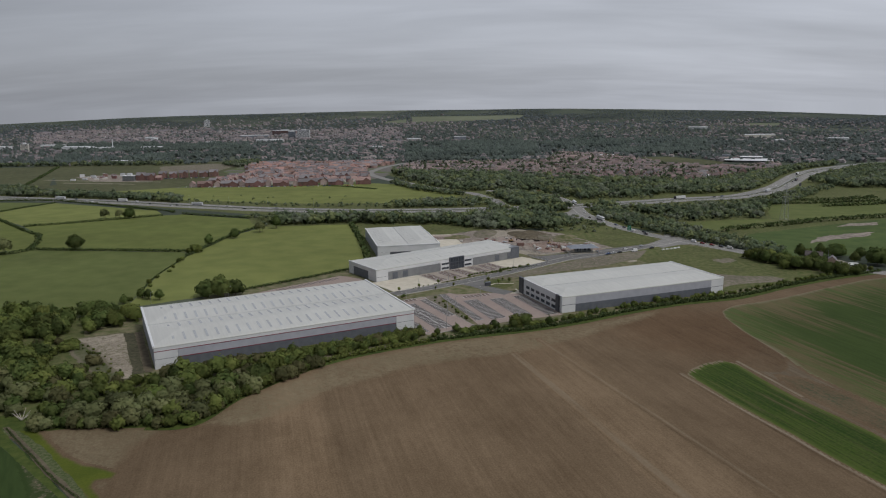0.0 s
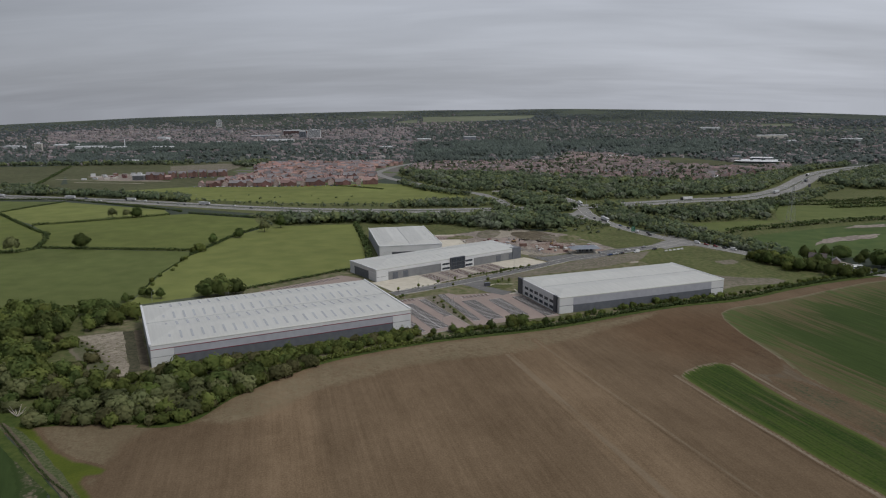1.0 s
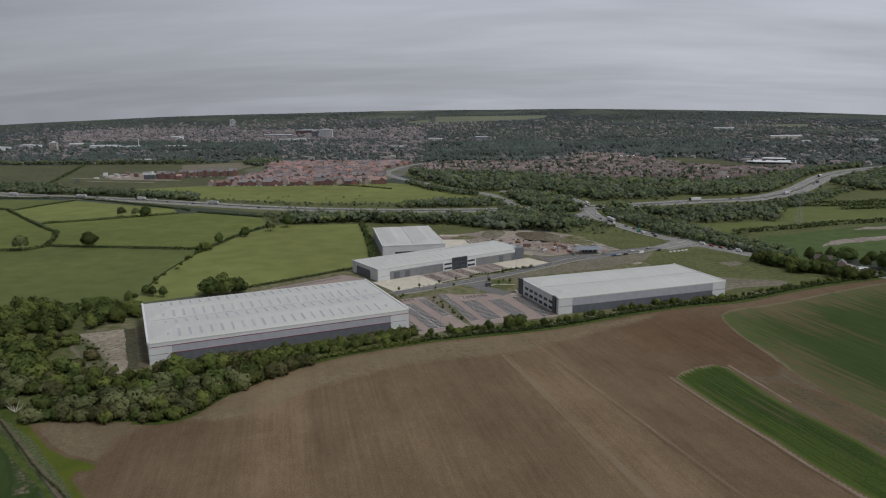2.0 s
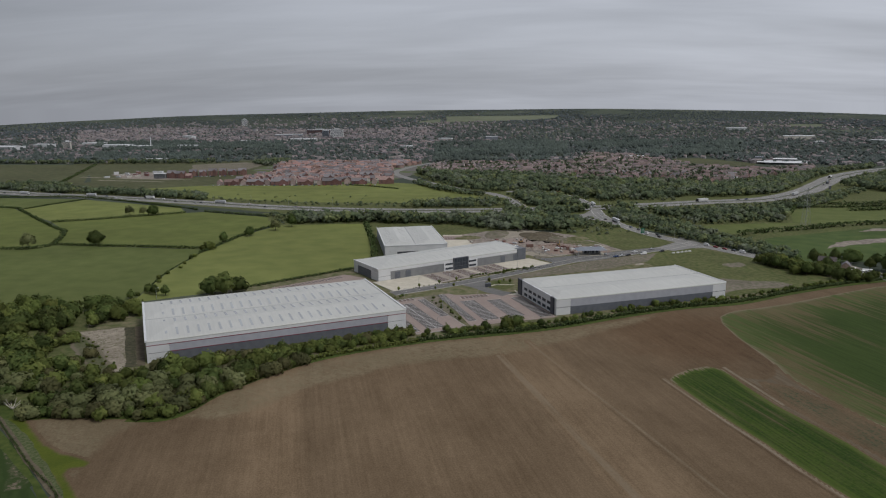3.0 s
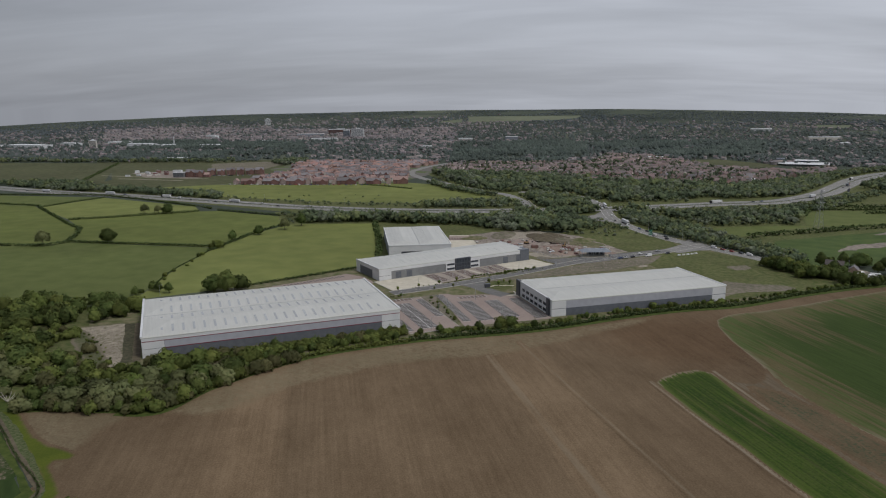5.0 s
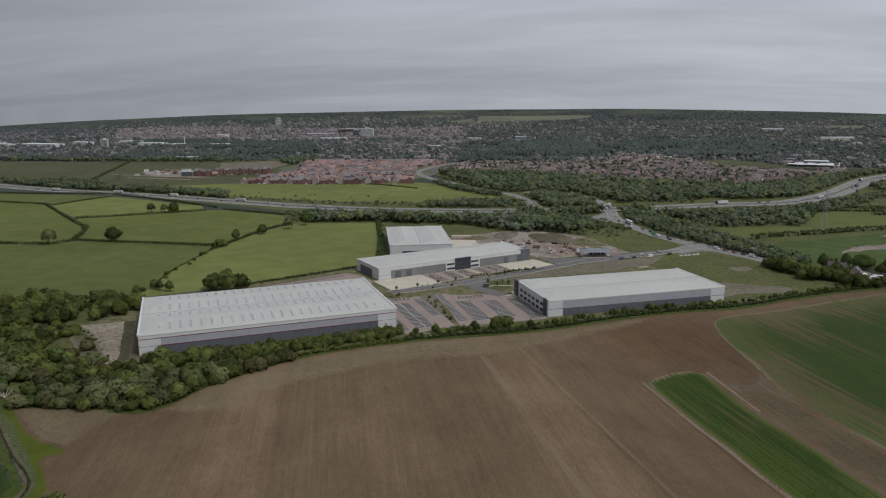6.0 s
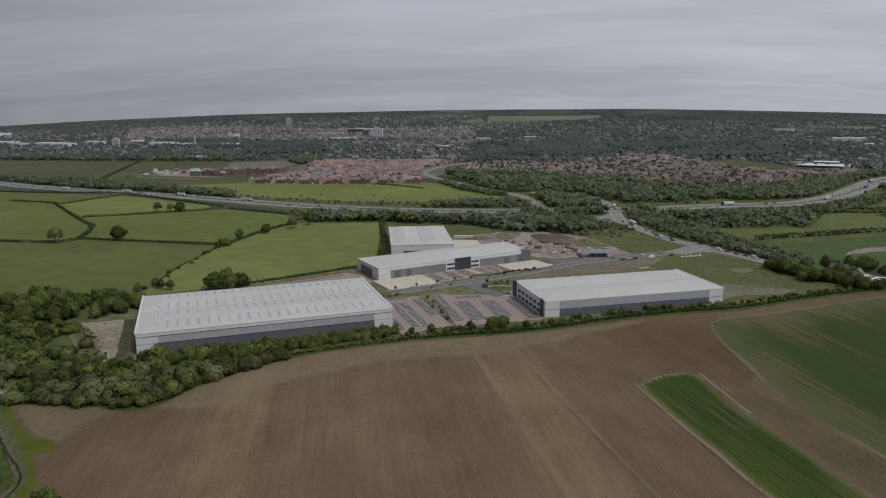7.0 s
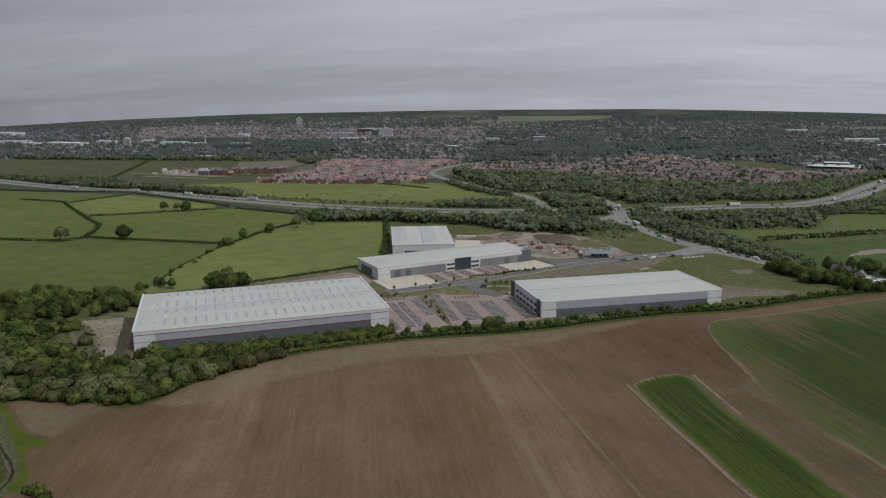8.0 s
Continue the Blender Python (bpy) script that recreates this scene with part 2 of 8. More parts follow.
    if hem:
        rim = calc(n, l, "MULTIPLY", span(n, l, into, hem[1], hem[1] + 2.0, 1.0, 0.0), span(n, l, at.outputs["Fac"], 0.0, 0.8, 0.0, 0.7))
        soil = blend(n, l, rim, soil, hem[0])
    l.new(blend(n, l, cover, soil, green), p.inputs["Base Color"])
    bu = n.new("ShaderNodeBump")
    bu.inputs["Distance"].default_value, bu.inputs["Strength"].default_value = 0.2, 0.6
    l.new(tint, bu.inputs["Height"])
    l.new(bu.outputs[0], p.inputs["Normal"])
    return m


def country_material(name):
    """Far farmland: irregular fields in greens and straw, greyed as painted haze, each a cell, with mottling."""
    m = bpy.data.materials.new(name)
    m.use_nodes = True
    n, l = m.node_tree.nodes, m.node_tree.links
    p = n["Principled BSDF"]
    p.inputs["Roughness"].default_value, p.inputs["Specular IOR Level"].default_value = 0.95, 0.1
    co = n.new("ShaderNodeTexCoord")
    vo = n.new("ShaderNodeTexVoronoi")
    vo.inputs["Scale"].default_value, vo.inputs["Randomness"].default_value = 0.004, 0.85
    l.new(co.outputs["Object"], vo.inputs["Vector"])
    se = n.new("ShaderNodeSeparateColor")
    l.new(vo.outputs["Color"], se.inputs[0])
    r = n.new("ShaderNodeValToRGB")
    els = r.color_ramp.elements
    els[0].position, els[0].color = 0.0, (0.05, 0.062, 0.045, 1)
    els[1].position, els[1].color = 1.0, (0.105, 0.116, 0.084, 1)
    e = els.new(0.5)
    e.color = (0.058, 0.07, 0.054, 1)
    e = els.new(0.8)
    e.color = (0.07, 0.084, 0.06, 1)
    l.new(se.outputs[0], r.inputs[0])
    no = n.new("ShaderNodeTexNoise")
    no.inputs["Scale"].default_value, no.inputs["Detail"].default_value = 0.12, 7
    l.new(co.outputs["Object"], no.inputs["Vector"])
    q = n.new("ShaderNodeMapRange")
    q.inputs["To Min"].default_value, q.inputs["To Max"].default_value = 0.6, 1.35
    l.new(no.outputs[0], q.inputs["Value"])
    h = n.new("ShaderNodeHueSaturation")
    l.new(q.outputs[0], h.inputs["Value"])
    l.new(r.outputs[0], h.inputs["Color"])
    l.new(h.outputs[0], p.inputs["Base Color"])
    return m


M = dict(
    country=country_material("hazed_country_fields"),
    soil=soil_material("bare_soil", SOIL_TURN),
    pale_line=growth_material("pale_drill_edge", (0.185, 0.155, 0.114), (0.25, 0.21, 0.157), 0.8, 0.25, (0.9, 0.03), -19.0, (0.6, 0.49, 0.62), 0.3, 0.95),
    dry=growth_material("dry_soil_strip", (0.172, 0.138, 0.095), (0.22, 0.178, 0.126), 1.1, 0.3, (0.8, 0.05), -20.0, (0.75, 0.46, 0.6), 0.4, 0.62),
    head=growth_material("headland_soil", (0.16, 0.133, 0.082), (0.215, 0.178, 0.115), 7.0, 2.4, (0.4, 0.4), -62.0, (0.55, 0.5, 0.62), 0.35, 0.85, even=True),
    corner_soil=growth_material("compacted_corner_soil", (0.14, 0.116, 0.072), (0.19, 0.158, 0.1), 6.0, 2.0, (0.4, 0.4), -62.0, (0.6, 0.48, 0.6), 0.4, 0.75, even=True),
    bright=growth_material("bright_field_edge_grass", (0.06, 0.08, 0.012), (0.088, 0.106, 0.016), 2.4, 0.6, (0.13, 0.5), 40.0),
    scrub=mat("scrubby_bare_earth", (0.195, 0.166, 0.138), (0.115, 0.112, 0.07), 0.3, 0.95, 0.04, 0.3, 0.12, 1.0),
    leaf_d=mat("bronze_hawthorn_leaves", (0.122, 0.122, 0.054), (0.168, 0.164, 0.075), 0.25, 0.8, rand=0.36, island=0.07, hue=0.012, spec=0.12, thin=0.4),
    flowery=mat("flowering_margin_grass", (0.05, 0.07, 0.022), (0.105, 0.114, 0.06), 0.9, 0.95, 0.06, 0.35, 0.06, 1.2),
    bright_edge=mat("rank_wood_edge_grass", (0.04, 0.062, 0.014), (0.07, 0.088, 0.022), 0.35, 0.95, 0.05, 0.35, 0.06, 1.2),
    gap_soil=growth_material("bare_crop_gap", (0.13, 0.105, 0.075), (0.19, 0.155, 0.115), 1.6, 0.9, (0.3, 0.9), 40.0, (0.9, 0.46, 0.54), 0.7, 1.0, base=(0.03, 0.05, 0.014), even=True),
    straw=growth_material("stubble_edge", (0.105, 0.086, 0.06), (0.162, 0.133, 0.095), 2.0, 0.8, (0.9, 0.06, 1.2), -19.0, (0.6, 0.5, 0.6), 0.3, 0.85),
    crop=growth_material("young_crop", (0.03, 0.05, 0.012), (0.044, 0.066, 0.017), 2.0, 1.0, (0.7, 0.06, 1.0), -20.0, (0.6, 0.53, 0.66), hem=((0.2, 0.165, 0.118), 2.0), fade=(40.0, 0.12), young=((0.082, 0.1, 0.036), 30.0, 120.0)),
    weeds=growth_material("dull_weeds", (0.042, 0.056, 0.03), (0.068, 0.077, 0.045), 3.0, 1.2, (0.8, 0.2), -19.0, (0.6, 0.49, 0.58), 0.7, 0.9),
    meadow=mat("deep_green_meadow", (0.05, 0.08, 0.023), (0.074, 0.102, 0.032), 0.07, 0.9, 0.012, 0.35, 0.05, 1.0),
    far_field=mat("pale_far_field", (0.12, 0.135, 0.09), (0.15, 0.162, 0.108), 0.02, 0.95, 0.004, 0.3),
    # ridge foliage lifted and blued: distance haze painted into the colour
    ridge_leaf=mat("hazed_ridge_woods", (0.09, 0.112, 0.118), (0.135, 0.158, 0.165), 0.01, 0.8, 0.0026, 0.5, island=0.08, spec=0.3, thin=0.35),
    crop_dark=mat("dense_dark_crop", (0.027, 0.047, 0.012), (0.038, 0.062, 0.017), 0.5, 0.9, 0.012, 0.4, stretch=(1, 0.12, 1), turn=-30),
    strip=growth_material("crop_strip", (0.02, 0.043, 0.007), (0.054, 0.082, 0.014), 0.5, 0.35, (0.9, 0.03, 0.8), -19.0, (0.5, 0.55, 0.66), 0.1, young=((0.08, 0.1, 0.024), 3.0, 12.0), fray=(256.0, 280.0, 9.0), hem=((0.19, 0.158, 0.114), 1.2)),
    grass_a=mat("pasture", (0.13, 0.15, 0.045), (0.166, 0.183, 0.057), 0.05, 0.9, 0.008, 0.3, 0.05, 1.0),
    grass_b=mat("lush_pasture", (0.097, 0.117, 0.032), (0.123, 0.142, 0.041), 0.06, 0.9, 0.009, 0.3, 0.05, 1.0),
    grass_c=mat("grazed_field", (0.088, 0.109, 0.033), (0.112, 0.131, 0.043), 0.07, 0.9, 0.01, 0.3, 0.05, 1.0),
    verge=mat("rough_verge_grass", (0.062, 0.083, 0.025), (0.122, 0.12, 0.054), 0.3, 0.95, 0.03, 0.4, 0.12, 1.2),
    rough=mat("rough_site_grass", (0.08, 0.094, 0.036), (0.18, 0.158, 0.1), 0.2, 0.95, 0.03, 0.35, 0.12, 1.2),
    earth=mat("bare_site_earth", (0.16, 0.135, 0.115), (0.3, 0.26, 0.225), 0.22, 0.95, 0.03, 0.35, 0.15, 0.8),
    bank=growth_material("pale_bank_gravel", (0.2, 0.172, 0.135), (0.34, 0.3, 0.24), 2.5, 2.0, (0.5, 0.5), 30.0, (0.6, 0.5, 0.6), base=(0.1, 0.098, 0.052), even=True),
    bank_weeds=growth_material("bank_weeds", (0.058, 0.074, 0.028), (0.095, 0.102, 0.046), 2.0, 1.2, (0.6, 0.8), 30.0, (0.3, 0.5, 0.6), 0.35, 1.0, base=(0.15, 0.132, 0.095), even=True),
    red_earth=mat("red_building_earth", (0.22, 0.165, 0.135), (0.28, 0.215, 0.18), 0.05, 0.95, 0.02, 0.3),
    gravel=mat("pale_gravel", (0.24, 0.21, 0.17), (0.34, 0.305, 0.25), 0.7, 0.95, 0.06, 0.25, 0.04),
    dark_weeds=mat("dark_strip_weeds", (0.05, 0.052, 0.03), (0.09, 0.082, 0.055), 0.5, 0.95, 0.08, 0.35, 0.08),
    mud=mat("dark_brown_soil", (0.085, 0.07, 0.05), (0.13, 0.11, 0.075), 0.4, 0.95, 0.06, 0.3, 0.05),
    asphalt=mat("worn_asphalt", (0.13, 0.128, 0.125), (0.17, 0.166, 0.16), 0.3, 0.9, 0.02, 0.15, 0.01, 4),
    motorway=mat("pale_motorway_asphalt", (0.2, 0.195, 0.185), (0.245, 0.238, 0.225), 0.1, 0.9, 0.01, 0.12),
    paving=mat("pink_block_paving", (0.255, 0.203, 0.18), (0.31, 0.252, 0.224), 1.5, 0.9, 0.08, 0.15, 0.01, 5),
    paving_pale=mat("pale_block_paving", (0.27, 0.235, 0.2), (0.34, 0.3, 0.26), 1.5, 0.9, 0.08, 0.2, 0.01, 5),
    bay=mat("grey_bay_paving", (0.098, 0.09, 0.088), (0.13, 0.119, 0.115), 1.2, 0.9, 0.1, 0.2, 0.01, 5),
    bay_dark=mat("dark_bay_asphalt", (0.075, 0.068, 0.066), (0.1, 0.09, 0.087), 1.2, 0.9, 0.1, 0.2, 0.01, 5),
    bay_brown=mat("brown_bay_paving", (0.12, 0.09, 0.08), (0.155, 0.12, 0.105), 1.2, 0.9, 0.1, 0.2, 0.01, 5),
    concrete=mat("pale_yard_concrete", (0.46, 0.42, 0.34), (0.54, 0.5, 0.42), 0.25, 0.9, 0.05, 0.12),
    kerb=mat("concrete_kerb", (0.4, 0.39, 0.36), (0.48, 0.46, 0.43), 2, 0.9),
    line=mat("white_road_paint", (0.5, 0.49, 0.47), (0.6, 0.59, 0.57), 1.5, 0.7),
    white=mat("white_cladding", (0.58, 0.59, 0.6), (0.64, 0.645, 0.65), 0.15, 0.45, 0.03, 0.06),
    roof=mat("pale_roof_sheet", (0.435, 0.437, 0.415), (0.49, 0.49, 0.463), 0.9, 0.5, 0.02, 0.1, 0.012, 1.0, stretch=(1, 0.04, 1)),
    skylight_pale=mat("weathered_rooflight", (0.415, 0.42, 0.405), (0.45, 0.452, 0.436), 0.8, 0.45, rand=0.05),
    silver=mat("silver_grey_cladding", (0.345, 0.355, 0.395), (0.39, 0.4, 0.44), 0.3, 0.5, 0.05, 0.06),
    grey=mat("mid_grey_cladding", (0.19, 0.195, 0.2), (0.225, 0.23, 0.235), 0.3, 0.5, 0.05, 0.08),
    dark=mat("anthracite_cladding", (0.06, 0.064, 0.075), (0.078, 0.082, 0.094), 0.4, 0.45, 0.05, 0.1),
    slate=mat("dark_grey_cladding", (0.105, 0.113, 0.132), (0.13, 0.14, 0.158), 0.4, 0.5, 0.05, 0.1),
    blue_slate=mat("blue_grey_roof_sheet", (0.17, 0.19, 0.22), (0.21, 0.23, 0.26), 0.5, 0.5, 0.1, 0.1),
    red=mat("red_trim", (0.17, 0.012, 0.03), (0.21, 0.018, 0.036), 1, 0.5),
    skylight=mat("translucent_rooflight", (0.33, 0.345, 0.36), (0.39, 0.4, 0.41), 0.8, 0.25, rand=0.08),
    gutter=mat("dirty_gutter", (0.3, 0.31, 0.31), (0.38, 0.385, 0.385), 0.3, 0.7),
    glass=mat("dark_window_glass", (0.04, 0.048, 0.06), (0.055, 0.065, 0.08), 0.5, 0.08, spec=0.6),
    frame=mat("dark_window_frame", (0.05, 0.05, 0.055), (0.065, 0.065, 0.07), 2, 0.5),
    metal=mat("galvanised_steel", (0.36, 0.37, 0.38), (0.44, 0.45, 0.46), 3, 0.45, metal=0.6),
    bark=mat("grey_brown_bark", (0.07, 0.055, 0.04), (0.12, 0.095, 0.07), 4, 0.95),
    leaf_a=mat("hedgerow_leaves", (0.13, 0.162, 0.044), (0.192, 0.224, 0.066), 0.25, 0.8, rand=0.36, island=0.07, hue=0.012, spec=0.12, thin=0.4),
    leaf_b=mat("dark_oak_leaves", (0.086, 0.12, 0.035), (0.138, 0.172, 0.055), 0.25, 0.8, rand=0.36, island=0.07, hue=0.012, spec=0.12, thin=0.4),
    leaf_c=mat("pale_willow_leaves", (0.165, 0.182, 0.08), (0.215, 0.23, 0.108), 0.25, 0.8, rand=0.36, island=0.07, hue=0.012, spec=0.12, thin=0.4),
    # four kinds of tree; blue raised in each green to paint mid-distance haze
    wood_leaf=mat("mixed_woodland_leaves", (0.112, 0.149, 0.075), (0.17, 0.209, 0.111), 0.5, 0.7, 0.018, 0.3, 0.3, 0.6, island=0.12, hue=0.014, spec=0.2, thin=0.35),
    wood_pale=mat("yellow_green_woodland_leaves", (0.152, 0.184, 0.075), (0.211, 0.241, 0.111), 0.5, 0.7, 0.018, 0.3, 0.3, 0.6, island=0.12, hue=0.014, spec=0.2, thin=0.35),
    wood_dark=mat("dark_woodland_leaves", (0.082, 0.115, 0.065), (0.131, 0.166, 0.094), 0.5, 0.7, 0.018, 0.3, 0.3, 0.6, island=0.12, hue=0.014, spec=0.2, thin=0.35),
    wood_grey=mat("grey_green_woodland_leaves", (0.146, 0.176, 0.117), (0.205, 0.233, 0.159), 0.5, 0.7, 0.018, 0.3, 0.3, 0.6, island=0.12, hue=0.014, spec=0.2, thin=0.35),
    hill=mat("dull_hill_pasture", (0.062, 0.07, 0.033), (0.096, 0.096, 0.05), 0.09, 0.92, 0.008, 0.35, 0.05, 1.0),
    # leaf green pulled towards blue-grey to paint the haze over the town
    far_leaf=mat("hazed_tree_leaves", (0.075, 0.098, 0.09), (0.112, 0.136, 0.125), 0.03, 0.7, 0.005, 0.4, island=0.08, hue=0.02, spec=0.4, thin=0.35),
    garden_leaf=mat("dark_garden_leaves", (0.066, 0.092, 0.050), (0.116, 0.143, 0.077), 0.05, 0.7, 0.02, 0.3, island=0.3, hue=0.015, spec=0.3, thin=0.4),
    hedge_leaf=mat("clipped_hedge_leaves", (0.056, 0.085, 0.028), (0.095, 0.125, 0.044), 0.4, 0.8, island=0.35, hue=0.02, spec=0.2, thin=0.35),
    brick=mat("red_brick", (0.165, 0.094, 0.084), (0.24, 0.142, 0.126), 0.8, 0.9, rand=0.25, hue=0.012),
    brick_pale=mat("pale_pink_brick", (0.34, 0.265, 0.245), (0.43, 0.345, 0.32), 0.8, 0.9, rand=0.2),
    brick_old=mat("weathered_dark_brick", (0.115, 0.082, 0.068), (0.165, 0.118, 0.098), 0.8, 0.9),
    # dark wood green, lightened and blued to paint in some haze
    far_wood=mat("hazed_dark_woods", (0.067, 0.091, 0.079), (0.110, 0.137, 0.115), 0.02, 0.7, 0.005, 0.45, island=0.14, spec=0.4, thin=0.35),
    brick_b=mat("brown_brick", (0.32, 0.225, 0.19), (0.44, 0.325, 0.28), 0.8, 0.9, rand=0.25, hue=0.02),
    render=mat("cream_render", (0.5, 0.47, 0.42), (0.58, 0.55, 0.5), 0.8, 0.9, rand=0.12),
    tile_red=mat("red_roof_tiles", (0.235, 0.162, 0.147), (0.31, 0.218, 0.198), 0.6, 0.85, rand=0.3, hue=0.014),
    tile_grey=mat("grey_roof_tiles", (0.158, 0.146, 0.152), (0.212, 0.194, 0.2), 0.6, 0.7, rand=0.25),
    tile_dark=mat("dark_old_roof_tiles", (0.085, 0.076, 0.074), (0.13, 0.112, 0.105), 0.8, 0.85),
    tile_brown=mat("brown_roof_tiles", (0.149, 0.114, 0.109), (0.215, 0.158, 0.149), 0.6, 0.8, rand=0.3, hue=0.02),
    # town walls and roofs brought close in tone, haze put into their colours
    town_wall=mat("town_brick_and_render", (0.2, 0.176, 0.172), (0.36, 0.345, 0.345), 0.02, 0.9, island=0.25, hue=0.02, contrast=(0.42, 0.6)),
    town_roof=mat("town_roof_tiles", (0.135, 0.126, 0.134), (0.21, 0.174, 0.168), 0.02, 0.8, island=0.25, hue=0.03, contrast=(0.42, 0.58)),
    new_wall=mat("new_red_brick_walls", (0.22, 0.125, 0.106), (0.42, 0.33, 0.29), 0.05, 0.9, island=0.25, hue=0.01),
    new_roof=mat("new_roof_tiles", (0.285, 0.178, 0.152), (0.185, 0.17, 0.176), 0.06, 0.85, island=0.35, hue=0.012, contrast=(0.46, 0.54)),
    old_wall=mat("old_brick_walls", (0.3, 0.2, 0.165), (0.74, 0.67, 0.62), 0.05, 0.9, island=0.3, hue=0.015),
    old_roof=mat("old_roof_tiles", (0.213, 0.152, 0.140), (0.144, 0.127, 0.129), 0.06, 0.8, island=0.35, hue=0.02),
    street=mat("estate_street_and_gardens", (0.14, 0.13, 0.12), (0.09, 0.115, 0.045), 0.04, 0.95, 0.02, 0.2, contrast=(0.48, 0.53)),
    shed=mat("pale_shed_sheet", (0.5, 0.51, 0.53), (0.6, 0.61, 0.62), 0.05, 0.6, rand=0.15),
    rubber=mat("black_rubber", (0.012, 0.012, 0.013), (0.02, 0.02, 0.02), 6, 0.85),
    lamp_red=mat("red_tail_lens", (0.3, 0.01, 0.01), (0.35, 0.015, 0.015), 6, 0.3),
    lamp_white=mat("clear_head_lens", (0.6, 0.6, 0.6), (0.7, 0.7, 0.7), 6, 0.2),
    yellow=mat("dusty_orange_plant_paint", (0.2, 0.125, 0.055), (0.25, 0.16, 0.075), 2, 0.6),
    orange=mat("dull_red_steel_paint", (0.15, 0.09, 0.075), (0.2, 0.12, 0.1), 2, 0.7),
    sign=mat("green_sign_face", (0.008, 0.11, 0.065), (0.012, 0.135, 0.08), 1, 0.5),
    dead=mat("bleached_dead_wood", (0.42, 0.38, 0.33), (0.52, 0.48, 0.43), 3, 0.9),
)
PAINT = [mat("white_car_paint", (0.62, 0.62, 0.62), (0.68, 0.68, 0.68), 1, 0.3, spec=0.6), mat("silver_car_paint", (0.34, 0.35, 0.36), (0.38, 0.39, 0.4), 1, 0.3, spec=0.6),
         mat("black_car_paint", (0.015, 0.015, 0.017), (0.022, 0.022, 0.025), 1, 0.25, spec=0.6), mat("red_car_paint", (0.22, 0.02, 0.02), (0.27, 0.03, 0.03), 1, 0.3, spec=0.6),
         mat("blue_car_paint", (0.02, 0.05, 0.13), (0.03, 0.06, 0.16), 1, 0.3, spec=0.6)]


# ---- geometry helpers ----
def ground_z(x, y):
    """Height of the land: flat round the site, climbing to a wooded ridge on the horizon."""
    r = math.hypot(x, y)
    az = math.atan2(x, y)
    ridge = 98 - (62 if az > 0 else 48) * min(1.4, abs(az) / radians(32)) ** 2
    ridge += 7 * noise.noise((x * 0.0011, y * 0.0011, 4.0))
    t = min(1.0, max(0.0, (r - 2300) / 2350))
    return max(8.0, ridge) * t ** 1.6 + 3.0 * t * noise.noise((x * 0.002, y * 0.002, 1.0))


def mesh_from(name, v, f, m, normals=None, which=None):
    """A mesh of triangles (or quads) from arrays."""
    v, f = np.asarray(v, np.float32), np.asarray(f, np.int32)
    me = bpy.data.meshes.new(name)
    k = f.shape[1]
    me.vertices.add(len(v)), me.loops.add(f.size), me.polygons.add(len(f))
    me.vertices.foreach_set("co", v.ravel())
    me.loops.foreach_set("vertex_index", f.ravel())
    me.polygons.foreach_set("loop_start", np.arange(0, f.size, k, dtype=np.int32))
    me.update(calc_edges=True)
    me.validate()
    if normals is not None:
        me.polygons.foreach_set("use_smooth", np.ones(len(f), bool))
        me.normals_split_custom_set_from_vertices(normals.tolist())
    for k in m if isinstance(m, list) else [m]:
        me.materials.append(k)
    if which is not None:
        me.polygons.foreach_set("material_index", np.asarray(which, np.int32))
    return me


def empty(name, m=None):
    ob = new(name)
    ob.empty_display_size = 0.5
    if m:
        ob.matrix_basis = m
    return ob


def part(name, bm, material, parent, label=""):
    """Links a bmesh as one mesh object under a thing or a part."""
    me = bpy.data.meshes.new(name)
    bm.to_mesh(me)
    bm.free()
    me.materials.append(material)
    ob = new(name, me)
    ob.parent = parent
    return tagged(ob, label)


def box_into(bm, x0, x1, y0, y1, z0, z1, bevel=0.0):
    r = bmesh.ops.create_cube(bm, size=1.0, matrix=Matrix.Translation(((x0 + x1) / 2, (y0 + y1) / 2, (z0 + z1) / 2)) @ Matrix.Diagonal((x1 - x0, y1 - y0, z1 - z0, 1)))
    if bevel:
        vs = set(r["verts"])
        bmesh.ops.bevel(bm, geom=[e for e in bm.edges if e.verts[0] in vs], offset=bevel, segments=1, affect="EDGES")
    return bm


def box(x0, x1, y0, y1, z0, z1, bevel=0.0):
    return box_into(bmesh.new(), x0, x1, y0, y1, z0, z1, bevel)


def tube_into(bm, a, b, r0, r1, n=7):
    a, b = Vector(a), Vector(b)
    d = b - a
    m = Matrix.Translation((a + b) / 2) @ d.to_track_quat("Z", "Y").to_matrix().to_4x4()
    bmesh.ops.create_cone(bm, cap_ends=True, segments=n, radius1=r0, radius2=r1, depth=d.length, matrix=m)
    return bm


def tube(a, b, r0, r1, n=7):
    return tube_into(bmesh.new(), a, b, r0, r1, n)


def prism(poly, z0, z1):
    """An upright prism over a plan outline."""
    bm = bmesh.new()
    lo = [bm.verts.new((x, y, z0)) for x, y in poly]
    hi = [bm.verts.new((x, y, z1)) for x, y in poly]
    bm.faces.new(hi), bm.faces.new(lo[::-1])
    for i in range(len(poly)):
        j = (i + 1) % len(poly)
        bm.faces.new((lo[i], lo[j], hi[j], hi[i]))
    bmesh.ops.recalc_face_normals(bm, faces=bm.faces[:])
    return bm


